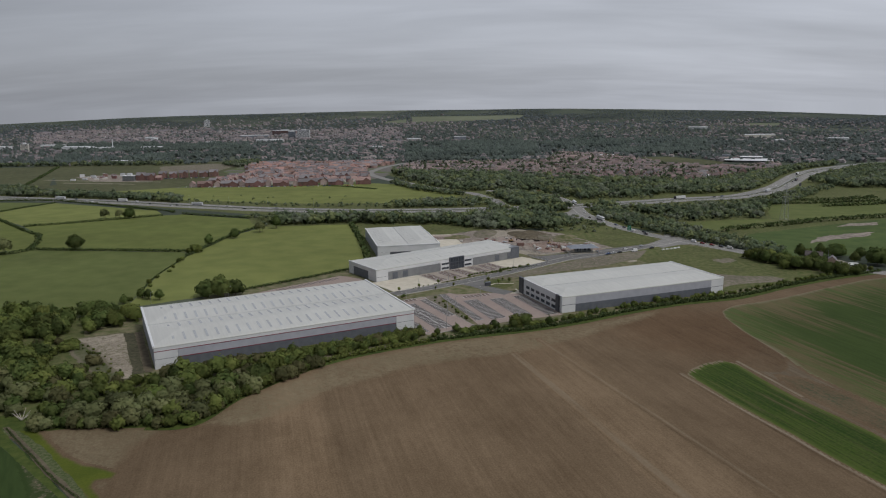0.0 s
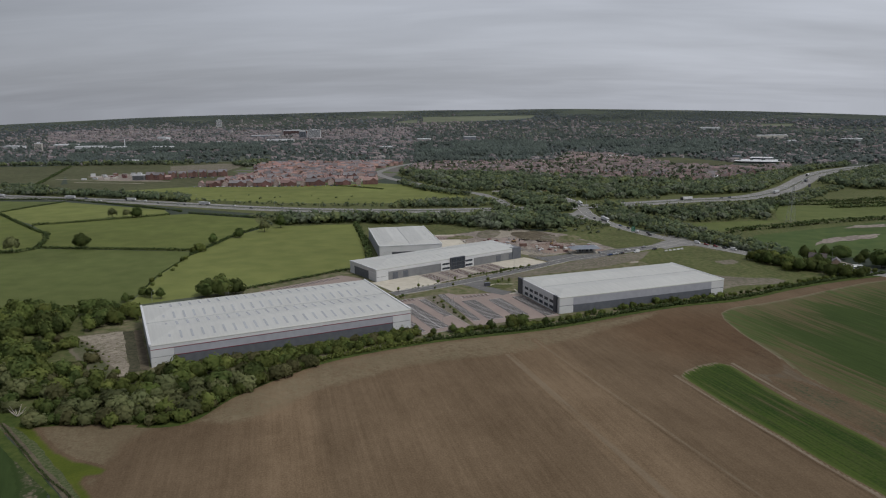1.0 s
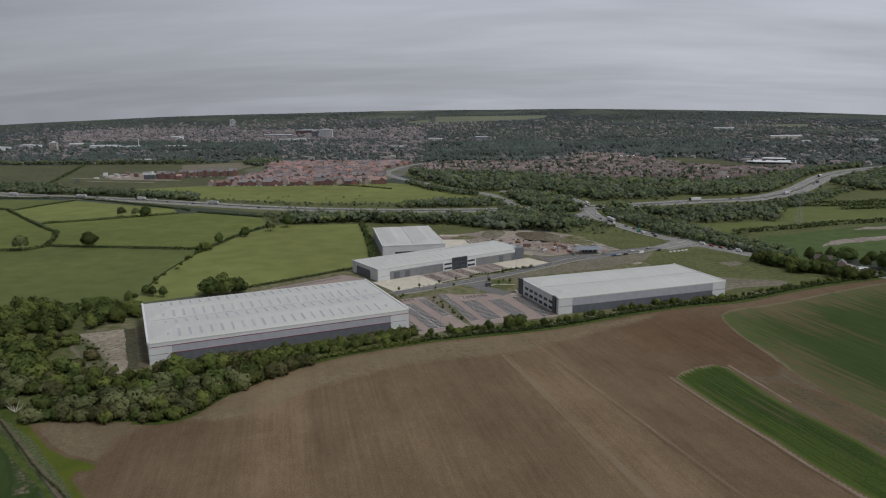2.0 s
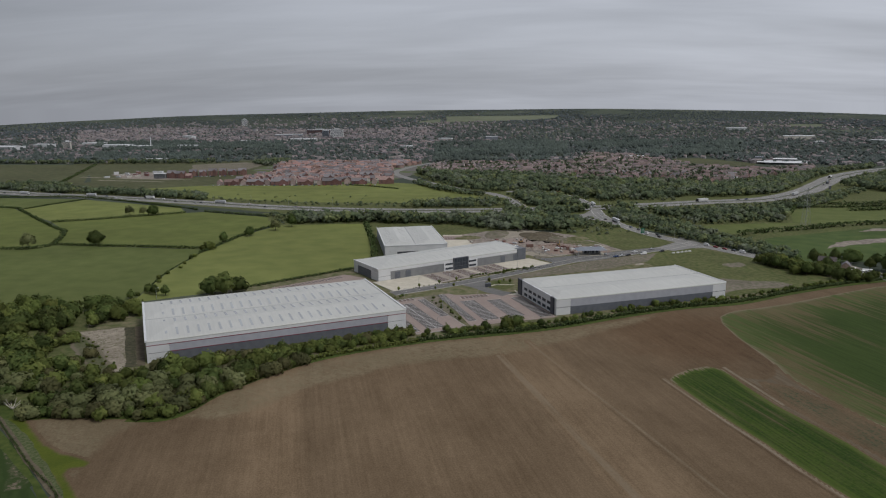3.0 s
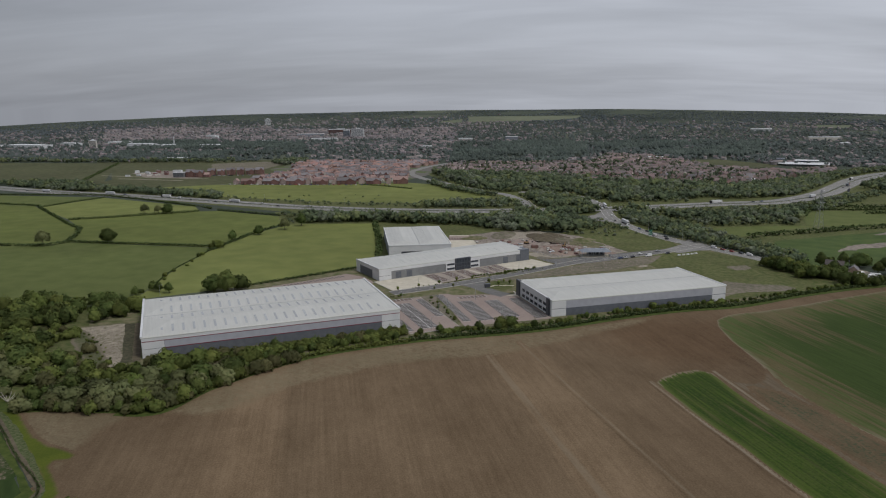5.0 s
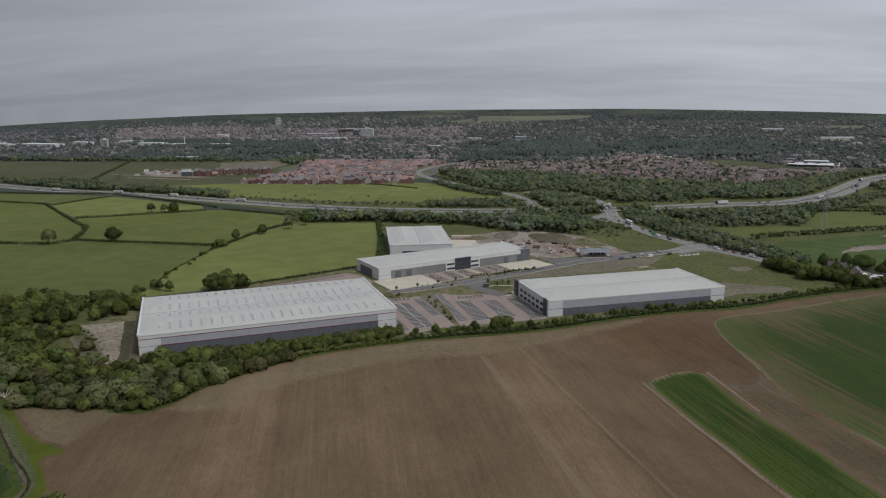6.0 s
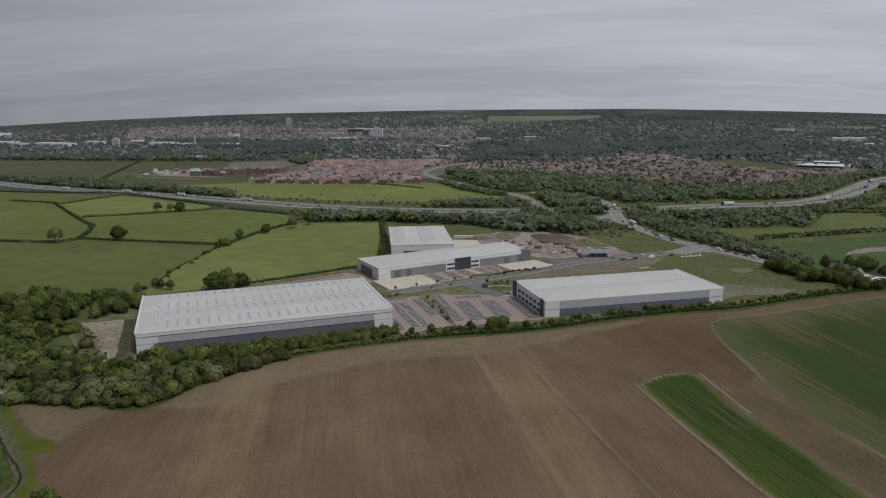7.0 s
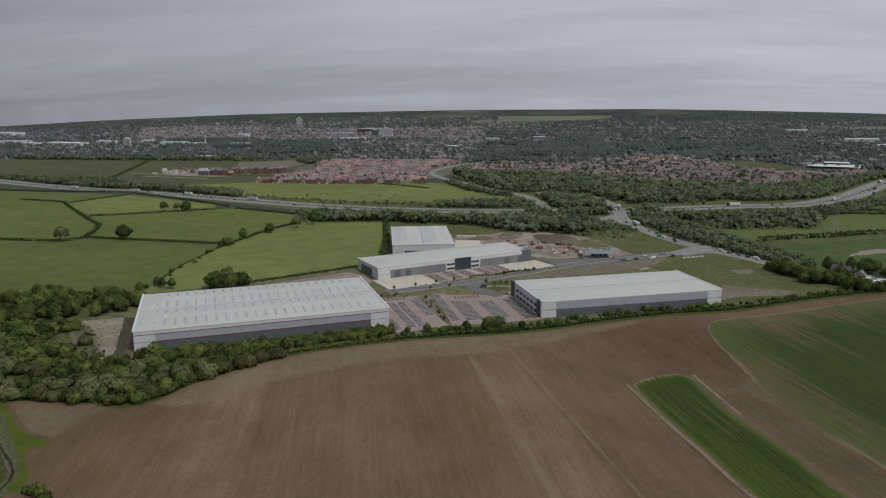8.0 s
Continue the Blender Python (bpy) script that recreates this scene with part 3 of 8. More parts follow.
def ragged(poly, step, amount, seed):
    """The outline with points every step metres, pushed to and fro like a field's edge."""
    out = []
    for i, (x0, y0) in enumerate(poly):
        x1, y1 = poly[(i + 1) % len(poly)]
        n = max(1, int(math.hypot(x1 - x0, y1 - y0) / step))
        for k in range(n):
            x, y = x0 + (x1 - x0) * k / n, y0 + (y1 - y0) * k / n
            if amount:
                x += amount * noise.noise((x * 0.11, y * 0.11, seed)) + 0.5 * amount * noise.noise((x * 0.4, y * 0.4, seed + 3))
                y += amount * noise.noise((x * 0.11, y * 0.11, seed + 9)) + 0.5 * amount * noise.noise((x * 0.4, y * 0.4, seed + 5))
            out.append((x, y))
    return out


def patch(name, poly, z, material, label, category, step=6.0, amount=0.7, seed=0.0):
    """A thin sheet of ground cover lying at that height."""
    bm = bmesh.new()
    pts = ragged(poly, step, amount, seed)
    es = []
    vs = [bm.verts.new((x, y, z)) for x, y in pts]
    for i in range(len(vs)):
        es.append(bm.edges.new((vs[i], vs[(i + 1) % len(vs)])))
    bmesh.ops.triangle_fill(bm, use_beauty=True, use_dissolve=False, edges=es)
    for f in bm.faces:
        if f.normal.z < 0:
            f.normal_flip()
    ob = part(name, bm, material, None)
    return tagged(ob, label, category, kind="structure")


def graded(name, poly, z, material, label, category, step=2.0):
    """A sheet of ground cover that knows, point by point, how many metres it lies within its outline."""
    q = np.array(poly, float)
    lo, hi = q.min(0) - step, q.max(0) + step
    nx, ny = int((hi[0] - lo[0]) / step) + 2, int((hi[1] - lo[1]) / step) + 2
    x, y = np.meshgrid(lo[0] + step * np.arange(nx), lo[1] + step * np.arange(ny))
    x, y = x.ravel(), y.ravel()
    best, hit = np.full(len(x), 1e9), np.zeros(len(x), bool)
    for (x0, y0), (x1, y1) in zip(q, np.roll(q, -1, 0)):
        dx, dy = x1 - x0, y1 - y0
        t = np.clip(((x - x0) * dx + (y - y0) * dy) / (dx * dx + dy * dy), 0, 1)
        best = np.minimum(best, np.hypot(x0 + t * dx - x, y0 + t * dy - y))
        if dy:
            hit ^= ((y0 > y) != (y1 > y)) & (x < dx * (y - y0) / dy + x0)
    into = np.where(hit, best, -best)
    i, j = np.meshgrid(np.arange(nx - 1), np.arange(ny - 1))
    k = (j * nx + i).ravel()
    f = np.stack([k, k + 1, k + nx + 1, k + nx], 1)
    f = f[into[f].max(1) > 0]
    used, f = np.unique(f, return_inverse=True)
    f = f.reshape(-1, 4)
    me = mesh_from(name, np.stack([x, y, np.full(len(x), z)], 1)[used], f, material)
    me.attributes.new("into", "FLOAT", "POINT").data.foreach_set("value", into[used].astype(np.float32))
    return tagged(new(name, me), label, category, kind="structure")


def smooth_line(points, step=8.0):
    """A rounded line through the points (Catmull-Rom), about a step apart."""
    p = [Vector((*q, 0)) if len(q) == 2 else Vector(q) for q in points]
    p = [2 * p[0] - p[1]] + p + [2 * p[-1] - p[-2]]
    out = []
    for i in range(1, len(p) - 2):
        n = max(1, int((p[i + 1] - p[i]).length / step))
        for k in range(n):
            t = k / n
            out.append(0.5 * (2 * p[i] + (p[i + 1] - p[i - 1]) * t + (2 * p[i - 1] - 5 * p[i] + 4 * p[i + 1] - p[i + 2]) * t * t + (3 * p[i] - p[i - 1] - 3 * p[i + 1] + p[i + 2]) * t ** 3))
    out.append(p[-2])
    return out


def sides(line):
    """Each point with the level way to its left."""
    out = []
    for i, q in enumerate(line):
        d = line[min(i + 1, len(line) - 1)] - line[max(i - 1, 0)]
        d.z = 0
        d.normalize()
        out.append((q, Vector((-d.y, d.x, 0)), d))
    return out


def ribbon(line, lo, hi, z, thick=0.0, dash=0):
    """A strip that runs along a line between two distances to its left."""
    bm = bmesh.new()
    prev = None
    for i, (q, s, d) in enumerate(sides(line)):
        a, b = q + s * lo + Vector((0, 0, z)), q + s * hi + Vector((0, 0, z))
        cur = [bm.verts.new(a), bm.verts.new(b)]
        if thick:
            cur += [bm.verts.new(b - Vector((0, 0, thick))), bm.verts.new(a - Vector((0, 0, thick)))]
        if prev and not (dash and i % dash):
            n = len(cur)
            if n == 2:
                bm.faces.new((prev[0], cur[0], cur[1], prev[1]))
            else:
                for k in range(4):
                    bm.faces.new((prev[k], prev[(k + 1) % 4], cur[(k + 1) % 4], cur[k]))
        prev = cur
    for f in bm.faces:
        if not thick and f.normal.z < 0:
            f.normal_flip()
    bmesh.ops.delete(bm, geom=[v for v in bm.verts if not v.link_faces], context="VERTS")
    if thick:
        bmesh.ops.recalc_face_normals(bm, faces=bm.faces[:])
    else:
        bm.normal_update()
        bmesh.ops.reverse_faces(bm, faces=[f for f in bm.faces if f.normal.z < 0])
    return bm


def inside(poly, x, y):
    hit = False
    for i, (x0, y0) in enumerate(poly):
        x1, y1 = poly[i - 1]
        if (y0 > y) != (y1 > y) and x < (x1 - x0) * (y - y0) / (y1 - y0) + x0:
            hit = not hit
    return hit


def off_line(line, x, y):
    """Distance from a point to a line of points."""
    best = 1e9
    for a, b in zip(line, line[1:]):
        dx, dy = b.x - a.x, b.y - a.y
        t = max(0, min(1, ((x - a.x) * dx + (y - a.y) * dy) / (dx * dx + dy * dy + 1e-9)))
        best = min(best, math.hypot(a.x + t * dx - x, a.y + t * dy - y))
    return best


def scatter(poly, spacing, rng, keep_off=()):
    """Uneven places inside a plan outline, clear of the given lines (line, distance)."""
    xs, ys = [p[0] for p in poly], [p[1] for p in poly]
    out = []
    y = min(ys)
    while y < max(ys):
        x = min(xs)
        while x < max(xs):
            px, py = x + rng.uniform(-0.48, 0.48) * spacing, y + rng.uniform(-0.48, 0.48) * spacing
            if inside(poly, px, py) and all(off_line(l, px, py) > d for l, d in keep_off):
                out.append((px, py))
            x += spacing
        y += spacing
    return out


# ---- leaf clumps ----
def ico(level):
    bm = bmesh.new()
    bmesh.ops.create_icosphere(bm, subdivisions=level, radius=1.0)
    bm.verts.ensure_lookup_table()
    v = np.array([q.co[:] for q in bm.verts])
    f = np.array([[q.index for q in t.verts] for t in bm.faces])
    bm.free()
    return v, f


ICO1, ICO2 = ico(1), ico(2)
OCTA = np.array([(1, 0, 0), (-1, 0, 0), (0, 1, 0), (0, -1, 0), (0, 0, 1), (0, 0, -1)], float), np.array([(0, 2, 4), (2, 1, 4), (1, 3, 4), (3, 0, 4), (2, 0, 5), (1, 2, 5), (3, 1, 5), (0, 3, 5)])


def leafy(seed, lobes, cards, card, width, height, base, dome=0.72):
    """Arrays of a crown: uneven lobes with loose leaf sprays standing off them, and the soft outward way of each leaf. Metres, foot of the crown at base."""
    g = np.random.default_rng(seed)
    vs, fs, ns, n = [], [], [], 0
    mid = np.array([0, 0, base + (height - base) * 0.35])
    for i in range(lobes):
        ang, h = g.uniform(0, 2 * math.pi), g.uniform(0.06, 0.95)
        reach = math.sin(math.pi * min(1.0, h * 0.82 + 0.16)) ** 0.6
        rad = width * 0.5 * reach * math.sqrt(g.uniform(0.12, 1.0)) * 0.8
        size = width * g.uniform(0.15, 0.25) * (0.8 + 0.4 * (1 - h))
        c = np.array([rad * math.cos(ang), rad * math.sin(ang), base + (height - base) * h])
        c[2] = min(c[2], height - size * 0.6)
        out = c - mid
        out /= np.linalg.norm(out) + 1e-6
        v, f = ICO1
        w = v * (1 + g.uniform(-0.3, 0.2, len(v)))[:, None]
        vs.append(w * size * np.array([1, 1, 0.82]) * 0.8 + c)
        ns.append(v * (1.2 - dome) + out * dome + np.array([0, 0, 0.1]))
        fs.append(f + n)
        n += len(v)
        for k in range(cards):
            d = g.normal(size=3)
            d[2] = d[2] * 0.8 + 0.3
            d /= np.linalg.norm(d)
            o = c + d * size * g.uniform(0.72, 1.2) * np.array([1, 1, 0.85])
            nrm = d + g.normal(size=3) * 0.5
            nrm /= np.linalg.norm(nrm)
            if nrm @ d < 0:
                nrm = -nrm
            a = np.cross(nrm, g.normal(size=3))
            a /= np.linalg.norm(a) + 1e-9
            b = np.cross(nrm, a)
            s = card * g.uniform(0.6, 1.3)
            vs.append(np.array([o - a * s, o - b * s * 0.7, o + a * s, o + b * s * 0.7]))
            soft = d * (1.05 - dome) + out * dome + nrm * 0.35 + np.array([0, 0, 0.1])
            ns.append(np.array([soft, soft, soft, soft]))
            fs.append(np.array([[0, 1, 2], [0, 2, 3]]) + n)
            n += 4
    ns = np.concatenate(ns)
    return np.concatenate(vs), np.concatenate(fs), ns / np.linalg.norm(ns, axis=1)[:, None]


def lumps_of(g):
    """How far an uneven crown reaches out, by the way it is seen from its middle."""
    ph = g.uniform(0, 6.28, 5)

    def reach(d):
        a = np.arctan2(d[:, 1], d[:, 0])
        return 1 + 0.14 * np.sin(2 * a + ph[0]) + 0.1 * np.sin(3 * a + ph[1] + 2 * d[:, 2]) + 0.09 * np.sin(5 * d[:, 2] + ph[2]) + 0.05 * np.sin(7 * a + ph[3])
    return reach


def crown(seed, clumps, cards, width, height, base, size=(0.1, 0.17), card=0.45, loose=0.0):
    """Arrays of a domed crown: a dark core, rounded clumps over an uneven dome, each a cloud of small leaf sprays."""
    g = np.random.default_rng(seed)
    half = (height - base) * 0.5
    mid = np.array([0, 0, base + half * 0.95])
    reach = lumps_of(g)
    big = np.array([width * 0.41, width * 0.41, half * 0.92])
    v, f = ICO2
    core = v * reach(v)[:, None] * big * (0.93 - 0.33 * loose) * (1 + g.uniform(-0.08, 0.06, len(v)))[:, None] + mid
    vs, fs, ns, n = [core], [f], [v], len(v)
    i = np.arange(clumps)
    k = 1 - 1.62 * (i + 0.5) / clumps + g.normal(0, 0.05, clumps)
    k = np.clip(k, -0.75, 0.99)
    a = i * 2.39996 + g.normal(0, 0.35, clumps)
    ring = np.where(k > 0, np.sqrt(1 - k * k), np.sqrt(1 - np.abs(k) ** 2.7))
    d = np.stack([ring * np.cos(a), ring * np.sin(a), k], 1)
    c = mid + d * big * (reach(d) * g.uniform(0.84, 1.1, clumps))[:, None]
    r = width * g.uniform(*size, clumps)
    d, c, r = np.repeat(d, cards, 0), np.repeat(c, cards, 0), np.repeat(r, cards)
    m = len(r)
    unit = lambda w: w / (np.linalg.norm(w, axis=1)[:, None] + 1e-9)
    e = unit(g.normal(size=(m, 3)) + d * 0.75 + np.array([0, 0, 0.25]))
    o = c + e * (r * g.uniform(0.7, 1.12, m))[:, None] * np.array([1, 1, 0.88])
    nrm = unit(e * 0.6 + d * 0.4 + g.normal(size=(m, 3)) * (0.2 + 0.3 * loose))
    t = unit(np.cross(nrm, g.normal(size=(m, 3))))
    b = np.cross(nrm, t)
    q = (card * r * g.uniform(0.6, 1.3, m))[:, None]
    vs.append(np.stack([o - t * q, o - b * q * 0.7, o + t * q, o + b * q * 0.7], 1).reshape(-1, 3))
    soft = unit(e * 0.12 + d * 0.85 + g.normal(size=(m, 3)) * 0.12 + np.array([0, 0, 0.15]))
    ns.append(np.repeat(soft, 4, 0))
    at = n + 4 * np.arange(m)
    fs.append(np.concatenate([np.stack([at, at + 1, at + 2], 1), np.stack([at, at + 2, at + 3], 1)]))
    ns = np.concatenate(ns)
    return np.concatenate(vs), np.concatenate(fs), ns / (np.linalg.norm(ns, axis=1)[:, None] + 1e-9)


def far_crown(seed, lumps, width, height, base, sprays=0):
    """Arrays of a tree seen from afar: a rounded crown of swelling, uneven lumps."""
    g = np.random.default_rng(seed)
    half = (height - base) * 0.5
    mid = np.array([0, 0, base + half])
    reach = lumps_of(g)
    big = np.array([width * 0.36, width * 0.36, half * 0.78])
    vs, fs, ns, n = [], [], [], 0
    for i in range(lumps):
        k = max(-0.7, 0.98 - 1.55 * (i + g.uniform(0, 1)) / lumps)
        a = i * 2.39996 + g.uniform(-0.5, 0.5)
        ring = math.sqrt(1 - k * k) if k > 0 else 1.0
        d = np.array([ring * math.cos(a), ring * math.sin(a), k])
        c = mid + d * big * reach(d[None])[0]
        v, f = ICO1
        w = turned(v * (1 + g.uniform(-0.36, 0.3, len(v)))[:, None], g.uniform(0, 6.28))
        vs.append(w * width * g.uniform(0.18, 0.27) * np.array([1, 1, 0.85]) + c)
        ns.append(v * 0.4 + d * 0.65 + g.normal(size=v.shape) * 0.12 + np.array([0, 0, 0.15]))
        fs.append(f + n)
        n += len(v)
    for i in range(sprays):
        d = g.normal(size=3) + np.array([0, 0, 0.5])
        d /= np.linalg.norm(d)
        o = mid + d * big * reach(d[None])[0] * g.uniform(1.25, 1.62)
        nrm = d + g.normal(size=3) * 0.35
        t = np.cross(nrm, g.normal(size=3))
        t /= np.linalg.norm(t) + 1e-9
        b = np.cross(nrm / np.linalg.norm(nrm), t)
        q = width * g.uniform(0.06, 0.12)
        vs.append(np.array([o - t * q, o - b * q * 0.7, o + t * q, o + b * q * 0.7]))
        ns.append(np.repeat((d * 0.9 + g.normal(size=3) * 0.15)[None], 4, 0))
        fs.append(np.array([[0, 1, 2], [0, 2, 3]]) + n)
        n += 4
    ns = np.concatenate(ns)
    return np.concatenate(vs), np.concatenate(fs), ns / (np.linalg.norm(ns, axis=1)[:, None] + 1e-9)


def turned(v, a):
    c, q = math.cos(a), math.sin(a)
    w = v.copy()
    w[:, 0], w[:, 1] = v[:, 0] * c - v[:, 1] * q, v[:, 0] * q + v[:, 1] * c
    return w


def join_at(protos, places):
    """Joins turned and sized copies of the arrays: places are (x, y, z, size, turn, which), size a number or (across, up)."""
    vs, fs, ns, n = [], [], [], 0
    for x, y, z, s, a, k in places:
        p = protos[k % len(protos)]
        s = s if isinstance(s, tuple) else (s, s)
        vs.append(turned(p[0], a) * np.array([s[0], s[0], s[1]]) + np.array([x, y, z]))
        fs.append(p[1] + n)
        if len(p) > 2:
            ns.append(turned(p[2], a))
        n += len(p[0])
    return np.concatenate(vs), np.concatenate(fs), np.concatenate(ns) if ns else None


def trunk_bm(rng, height, radius, limbs):
    bm = bmesh.new()
    top = Vector((rng.uniform(-0.3, 0.3), rng.uniform(-0.3, 0.3), height))
    tube_into(bm, (0, 0, -0.3), top, radius, radius * 0.5, 7)
    for i in range(limbs):
        a = 2 * math.pi * i / limbs + rng.uniform(-0.4, 0.4)
        h = height * rng.uniform(0.55, 0.98)
        r = height * rng.uniform(0.5, 0.85)
        tube_into(bm, top * (h / height), (r * math.cos(a), r * math.sin(a), h + r * rng.uniform(0.6, 1.1)), radius * 0.4, radius * 0.12, 5)
    return bm


def tree(name, seed, width, height, material, label, category="tree", clumps=60, cards=28, low=0.18, size=(0.1, 0.17), card=0.45, loose=0.0):
    """A tree: tapered trunk with limbs, crown of clumps of loose leaf sprays."""
    rng = random.Random(seed)
    ob = tagged(empty(name), label, category)
    part("trunk", trunk_bm(rng, height * 0.5, 0.035 * height, 5), M["bark"], ob, "grey-brown bark")
    v, f, soft = crown(seed, clumps, cards, width, height, height * low, size, card, loose)
    new("crown", mesh_from("crown", v, f, material, soft)).parent = ob
    return ob


def hedge(name, points, h, w, label, seed, material=None, group="", base_z=0.0, near=False):
    """One hedge that follows a line: packed uneven clumps and sprays."""
    g = np.random.default_rng(seed)
    protos = [leafy(seed + i, 4 if near else 3, 9 if near else 2, 0.17 if near else 0.24, 1.0, 1.0, 0.0) for i in range(4)]
    places = []
    for q, s, d in sides(smooth_line(points, w * 0.42)):
        for k in (-0.22, 0.22):
            o = q + s * (k * w + g.normal() * 0.08 * w)
            k = g.uniform(0.85, 1.2)
            places.append((o.x, o.y, base_z - 0.1 * h, (0.8 * w * k, h * k), g.uniform(0, 6.28), int(g.integers(4))))
    v, f, soft = join_at(protos, places)
    ob = new(name, mesh_from(name, v, f, material or M["hedge_leaf"], soft))
    return tagged(ob, label, "hedge", group)


def site(o, angle):
    """A plan frame: metres along and across a building's long side."""
    a = radians(angle)
    return lambda u, v: (o[0] + u * math.cos(a) - v * math.sin(a), o[1] + u * math.sin(a) + v * math.cos(a))


# ---- the ground ----
def build_ground():
    radii = [0.0] + [60 * 1.062 ** i for i in range(73)]
    radii = [r for r in radii if r < 4650] + [4650, 4800]
    n = 240
    v, f = [(0, 0, 0)], []
    for r in radii[1:]:
        for i in range(n):
            a = 2 * math.pi * i / n
            x, y = r * math.sin(a), r * math.cos(a)
            v.append((x, y, ground_z(x, y)))
    tri = []
    for i in range(n):
        tri.append((0, 1 + (i + 1) % n, 1 + i))
    for k in range(len(radii) - 2):
        for i in range(n):
            a, b = 1 + k * n + i, 1 + k * n + (i + 1) % n
            tri += [(a, b, b + n), (a, b + n, a + n)]
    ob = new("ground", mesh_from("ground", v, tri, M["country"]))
    return tagged(ob, "green patchwork farmland rising to a far ridge", "ground", kind="structure")


build_ground()

A_O, A_T, A_L, A_D, A_H = (-174.0, 306.1), 28.6, 131.0, 75.0, 11.0
B_O, B_T, B_L, B_D, B_H = (24.3, 397.5), 23.2, 117.0, 52.0, 9.9
C_O, C_T, C_L, C_D, C_H = (-92.7, 471.8), 38.0, 130.0, 38.5, 8.75
D_O, D_T, D_L, D_D, D_H = (-101.9, 551.6), 14.4, 50.7, 89.5, 9.55
P, R0 = site(A_O, 28.0), site(C_O, C_T)

SOIL_EDGE = smooth_line([(-190, 241.5), (-155, 245), (-134, 249), (-123, 277), (-94, 316), (-48, 345), (-1, 362.7), (28, 376), (61.5, 396.5), (97, 415), (133, 427.5), (153, 439), (175, 454), (220, 479), (275, 502)], 3)
patch("soil_field", [(p.x, p.y) for p in SOIL_EDGE] + [(330, 512), (300, 470), (210, 420), (190, 380), (260, 220), (200, -110), (-70, -110), (-139, 186), (-150, 198), (-158, 208), (-172, 220), (-184, 231), (-197, 241)],
      0.05, M["soil"], "bare brown drilled arable field with pale wheel lines", "field", amount=0.5, seed=1)


graded("headland", [(-137, 247), (-134, 249), (-123, 277), (-94, 316), (-48, 345), (-1, 362.7), (28, 376), (61, 395), (84, 408), (80, 392), (50, 368), (26, 348), (-2, 328), (-29, 319), (-56, 308), (-67, 297), (-88, 280), (-98, 262), (-112, 246)], 0.08, M["head"], "paler turned headland along the hedge", "field")
graded("dry_corner", [(-195, 246), (-155, 248), (-138, 250), (-147, 230), (-144, 207), (-138, 186), (-146, 196), (-160, 212), (-182, 231)], 0.09, M["corner_soil"], "pale compacted soil at the field corner", "field")
graded("crop_field", [(116.4, 401), (122, 408), (129, 414), (145.4, 421), (167, 432.6), (189, 447), (236, 475.7), (330, 512), (520, 470), (420, 160), (190, 120), (175, 160), (138, 257), (130, 270), (123, 288), (119, 309), (119, 330), (114.5, 366), (114, 388)], 0.1, M["crop"], "dark green young cereal crop thinning towards bare soil", "field", 2.5)
graded("straw_strip", [(94, 318), (102, 307.5), (109, 306), (115, 312), (119.5, 325), (121, 304), (132, 270), (152, 215), (137, 188), (116, 236), (108, 261), (100, 289)], 0.12, M["straw"], "pale dry stubble strip", "field", 1.2)
graded("weed_patch", [(105, 303), (117, 297), (127, 280), (134, 262), (146, 232), (150, 214), (139, 196), (127, 226), (119, 250), (109, 277)], 0.14, M["weeds"], "dull green weeds on the stubble", "field", 1.2)
graded("crop_strip", [(67, 302), (71, 309), (79, 316), (88, 320.5), (94.8, 316.5), (98.5, 297), (104, 277), (112, 259), (117.4, 246), (121, 233), (142, 180), (111, 175), (101.5, 207), (97, 217), (93.5, 226), (87.8, 243.5), (81, 260), (75.5, 274), (71, 290)], 0.15, M["strip"], "bright green crop strip in bare soil", "field", 0.8)


def band(p0, p1, w, z, label, material="dry"):
    """A long narrow band of dry, wheeled soil."""
    a, b = Vector(p0), Vector(p1)
    s = Vector((-(b - a).y, (b - a).x)).normalized() * (w / 2)
    graded("wheel_track", [tuple(a - s), tuple(b - s), tuple(b + s), tuple(a + s)], z, M[material], label, "track", 0.7)


edge_line = [Vector((x, y, 0)) for x, y in ((65, 304), (69.6, 291), (80, 260.3), (86.8, 243), (92.6, 226), (100.4, 206.5), (109.8, 174))]
graded("wheel_track", [tuple((q - s * 1.5).xy) for q, s, d in sides(edge_line)] + [tuple((q + s * 1.5).xy) for q, s, d in reversed(list(sides(edge_line)))], 0.135, M["pale_line"], "pale dry drill edge along a crop", "track", 0.7)
band((95.2, 320), (107.2, 277), 2.6, 0.136, "pale dry drill edge along a crop", "pale_line")
band((-8, 330), (45.5, 178), 4.6, 0.11, "pale dry wheel track across bare soil")
band((6, 352), (74, 181), 2.6, 0.12, "pale dry wheel track across bare soil")
graded("bright_grass", [(-206, 243), (-200, 245.5), (-190, 243), (-179, 232.5), (-169.5, 224), (-160, 218.5), (-152, 216), (-145, 213), (-144.5, 208), (-149.5, 206.8), (-148.5, 203.5), (-143.5, 198.5), (-134, 188.5), (-131, 178), (-142, 178), (-147, 195), (-163, 210), (-181, 226)], 0.1, M["bright"], "yellow-green grass at the field's corner", "grass", 0.8)
patch("grass_margin", [(-290, 275), (-210, 251), (-195, 240.5), (-182, 230.5), (-168, 217), (-156, 206.5), (-150, 200), (-140, 189), (-134, 170), (-138, 170), (-142, 188), (-163, 207), (-179, 222), (-205, 243), (-290, 262)], 0.12, M["flowery"], "rough flowering grass margin beside a ditch", "grass", step=2.0, amount=0.9, seed=6)
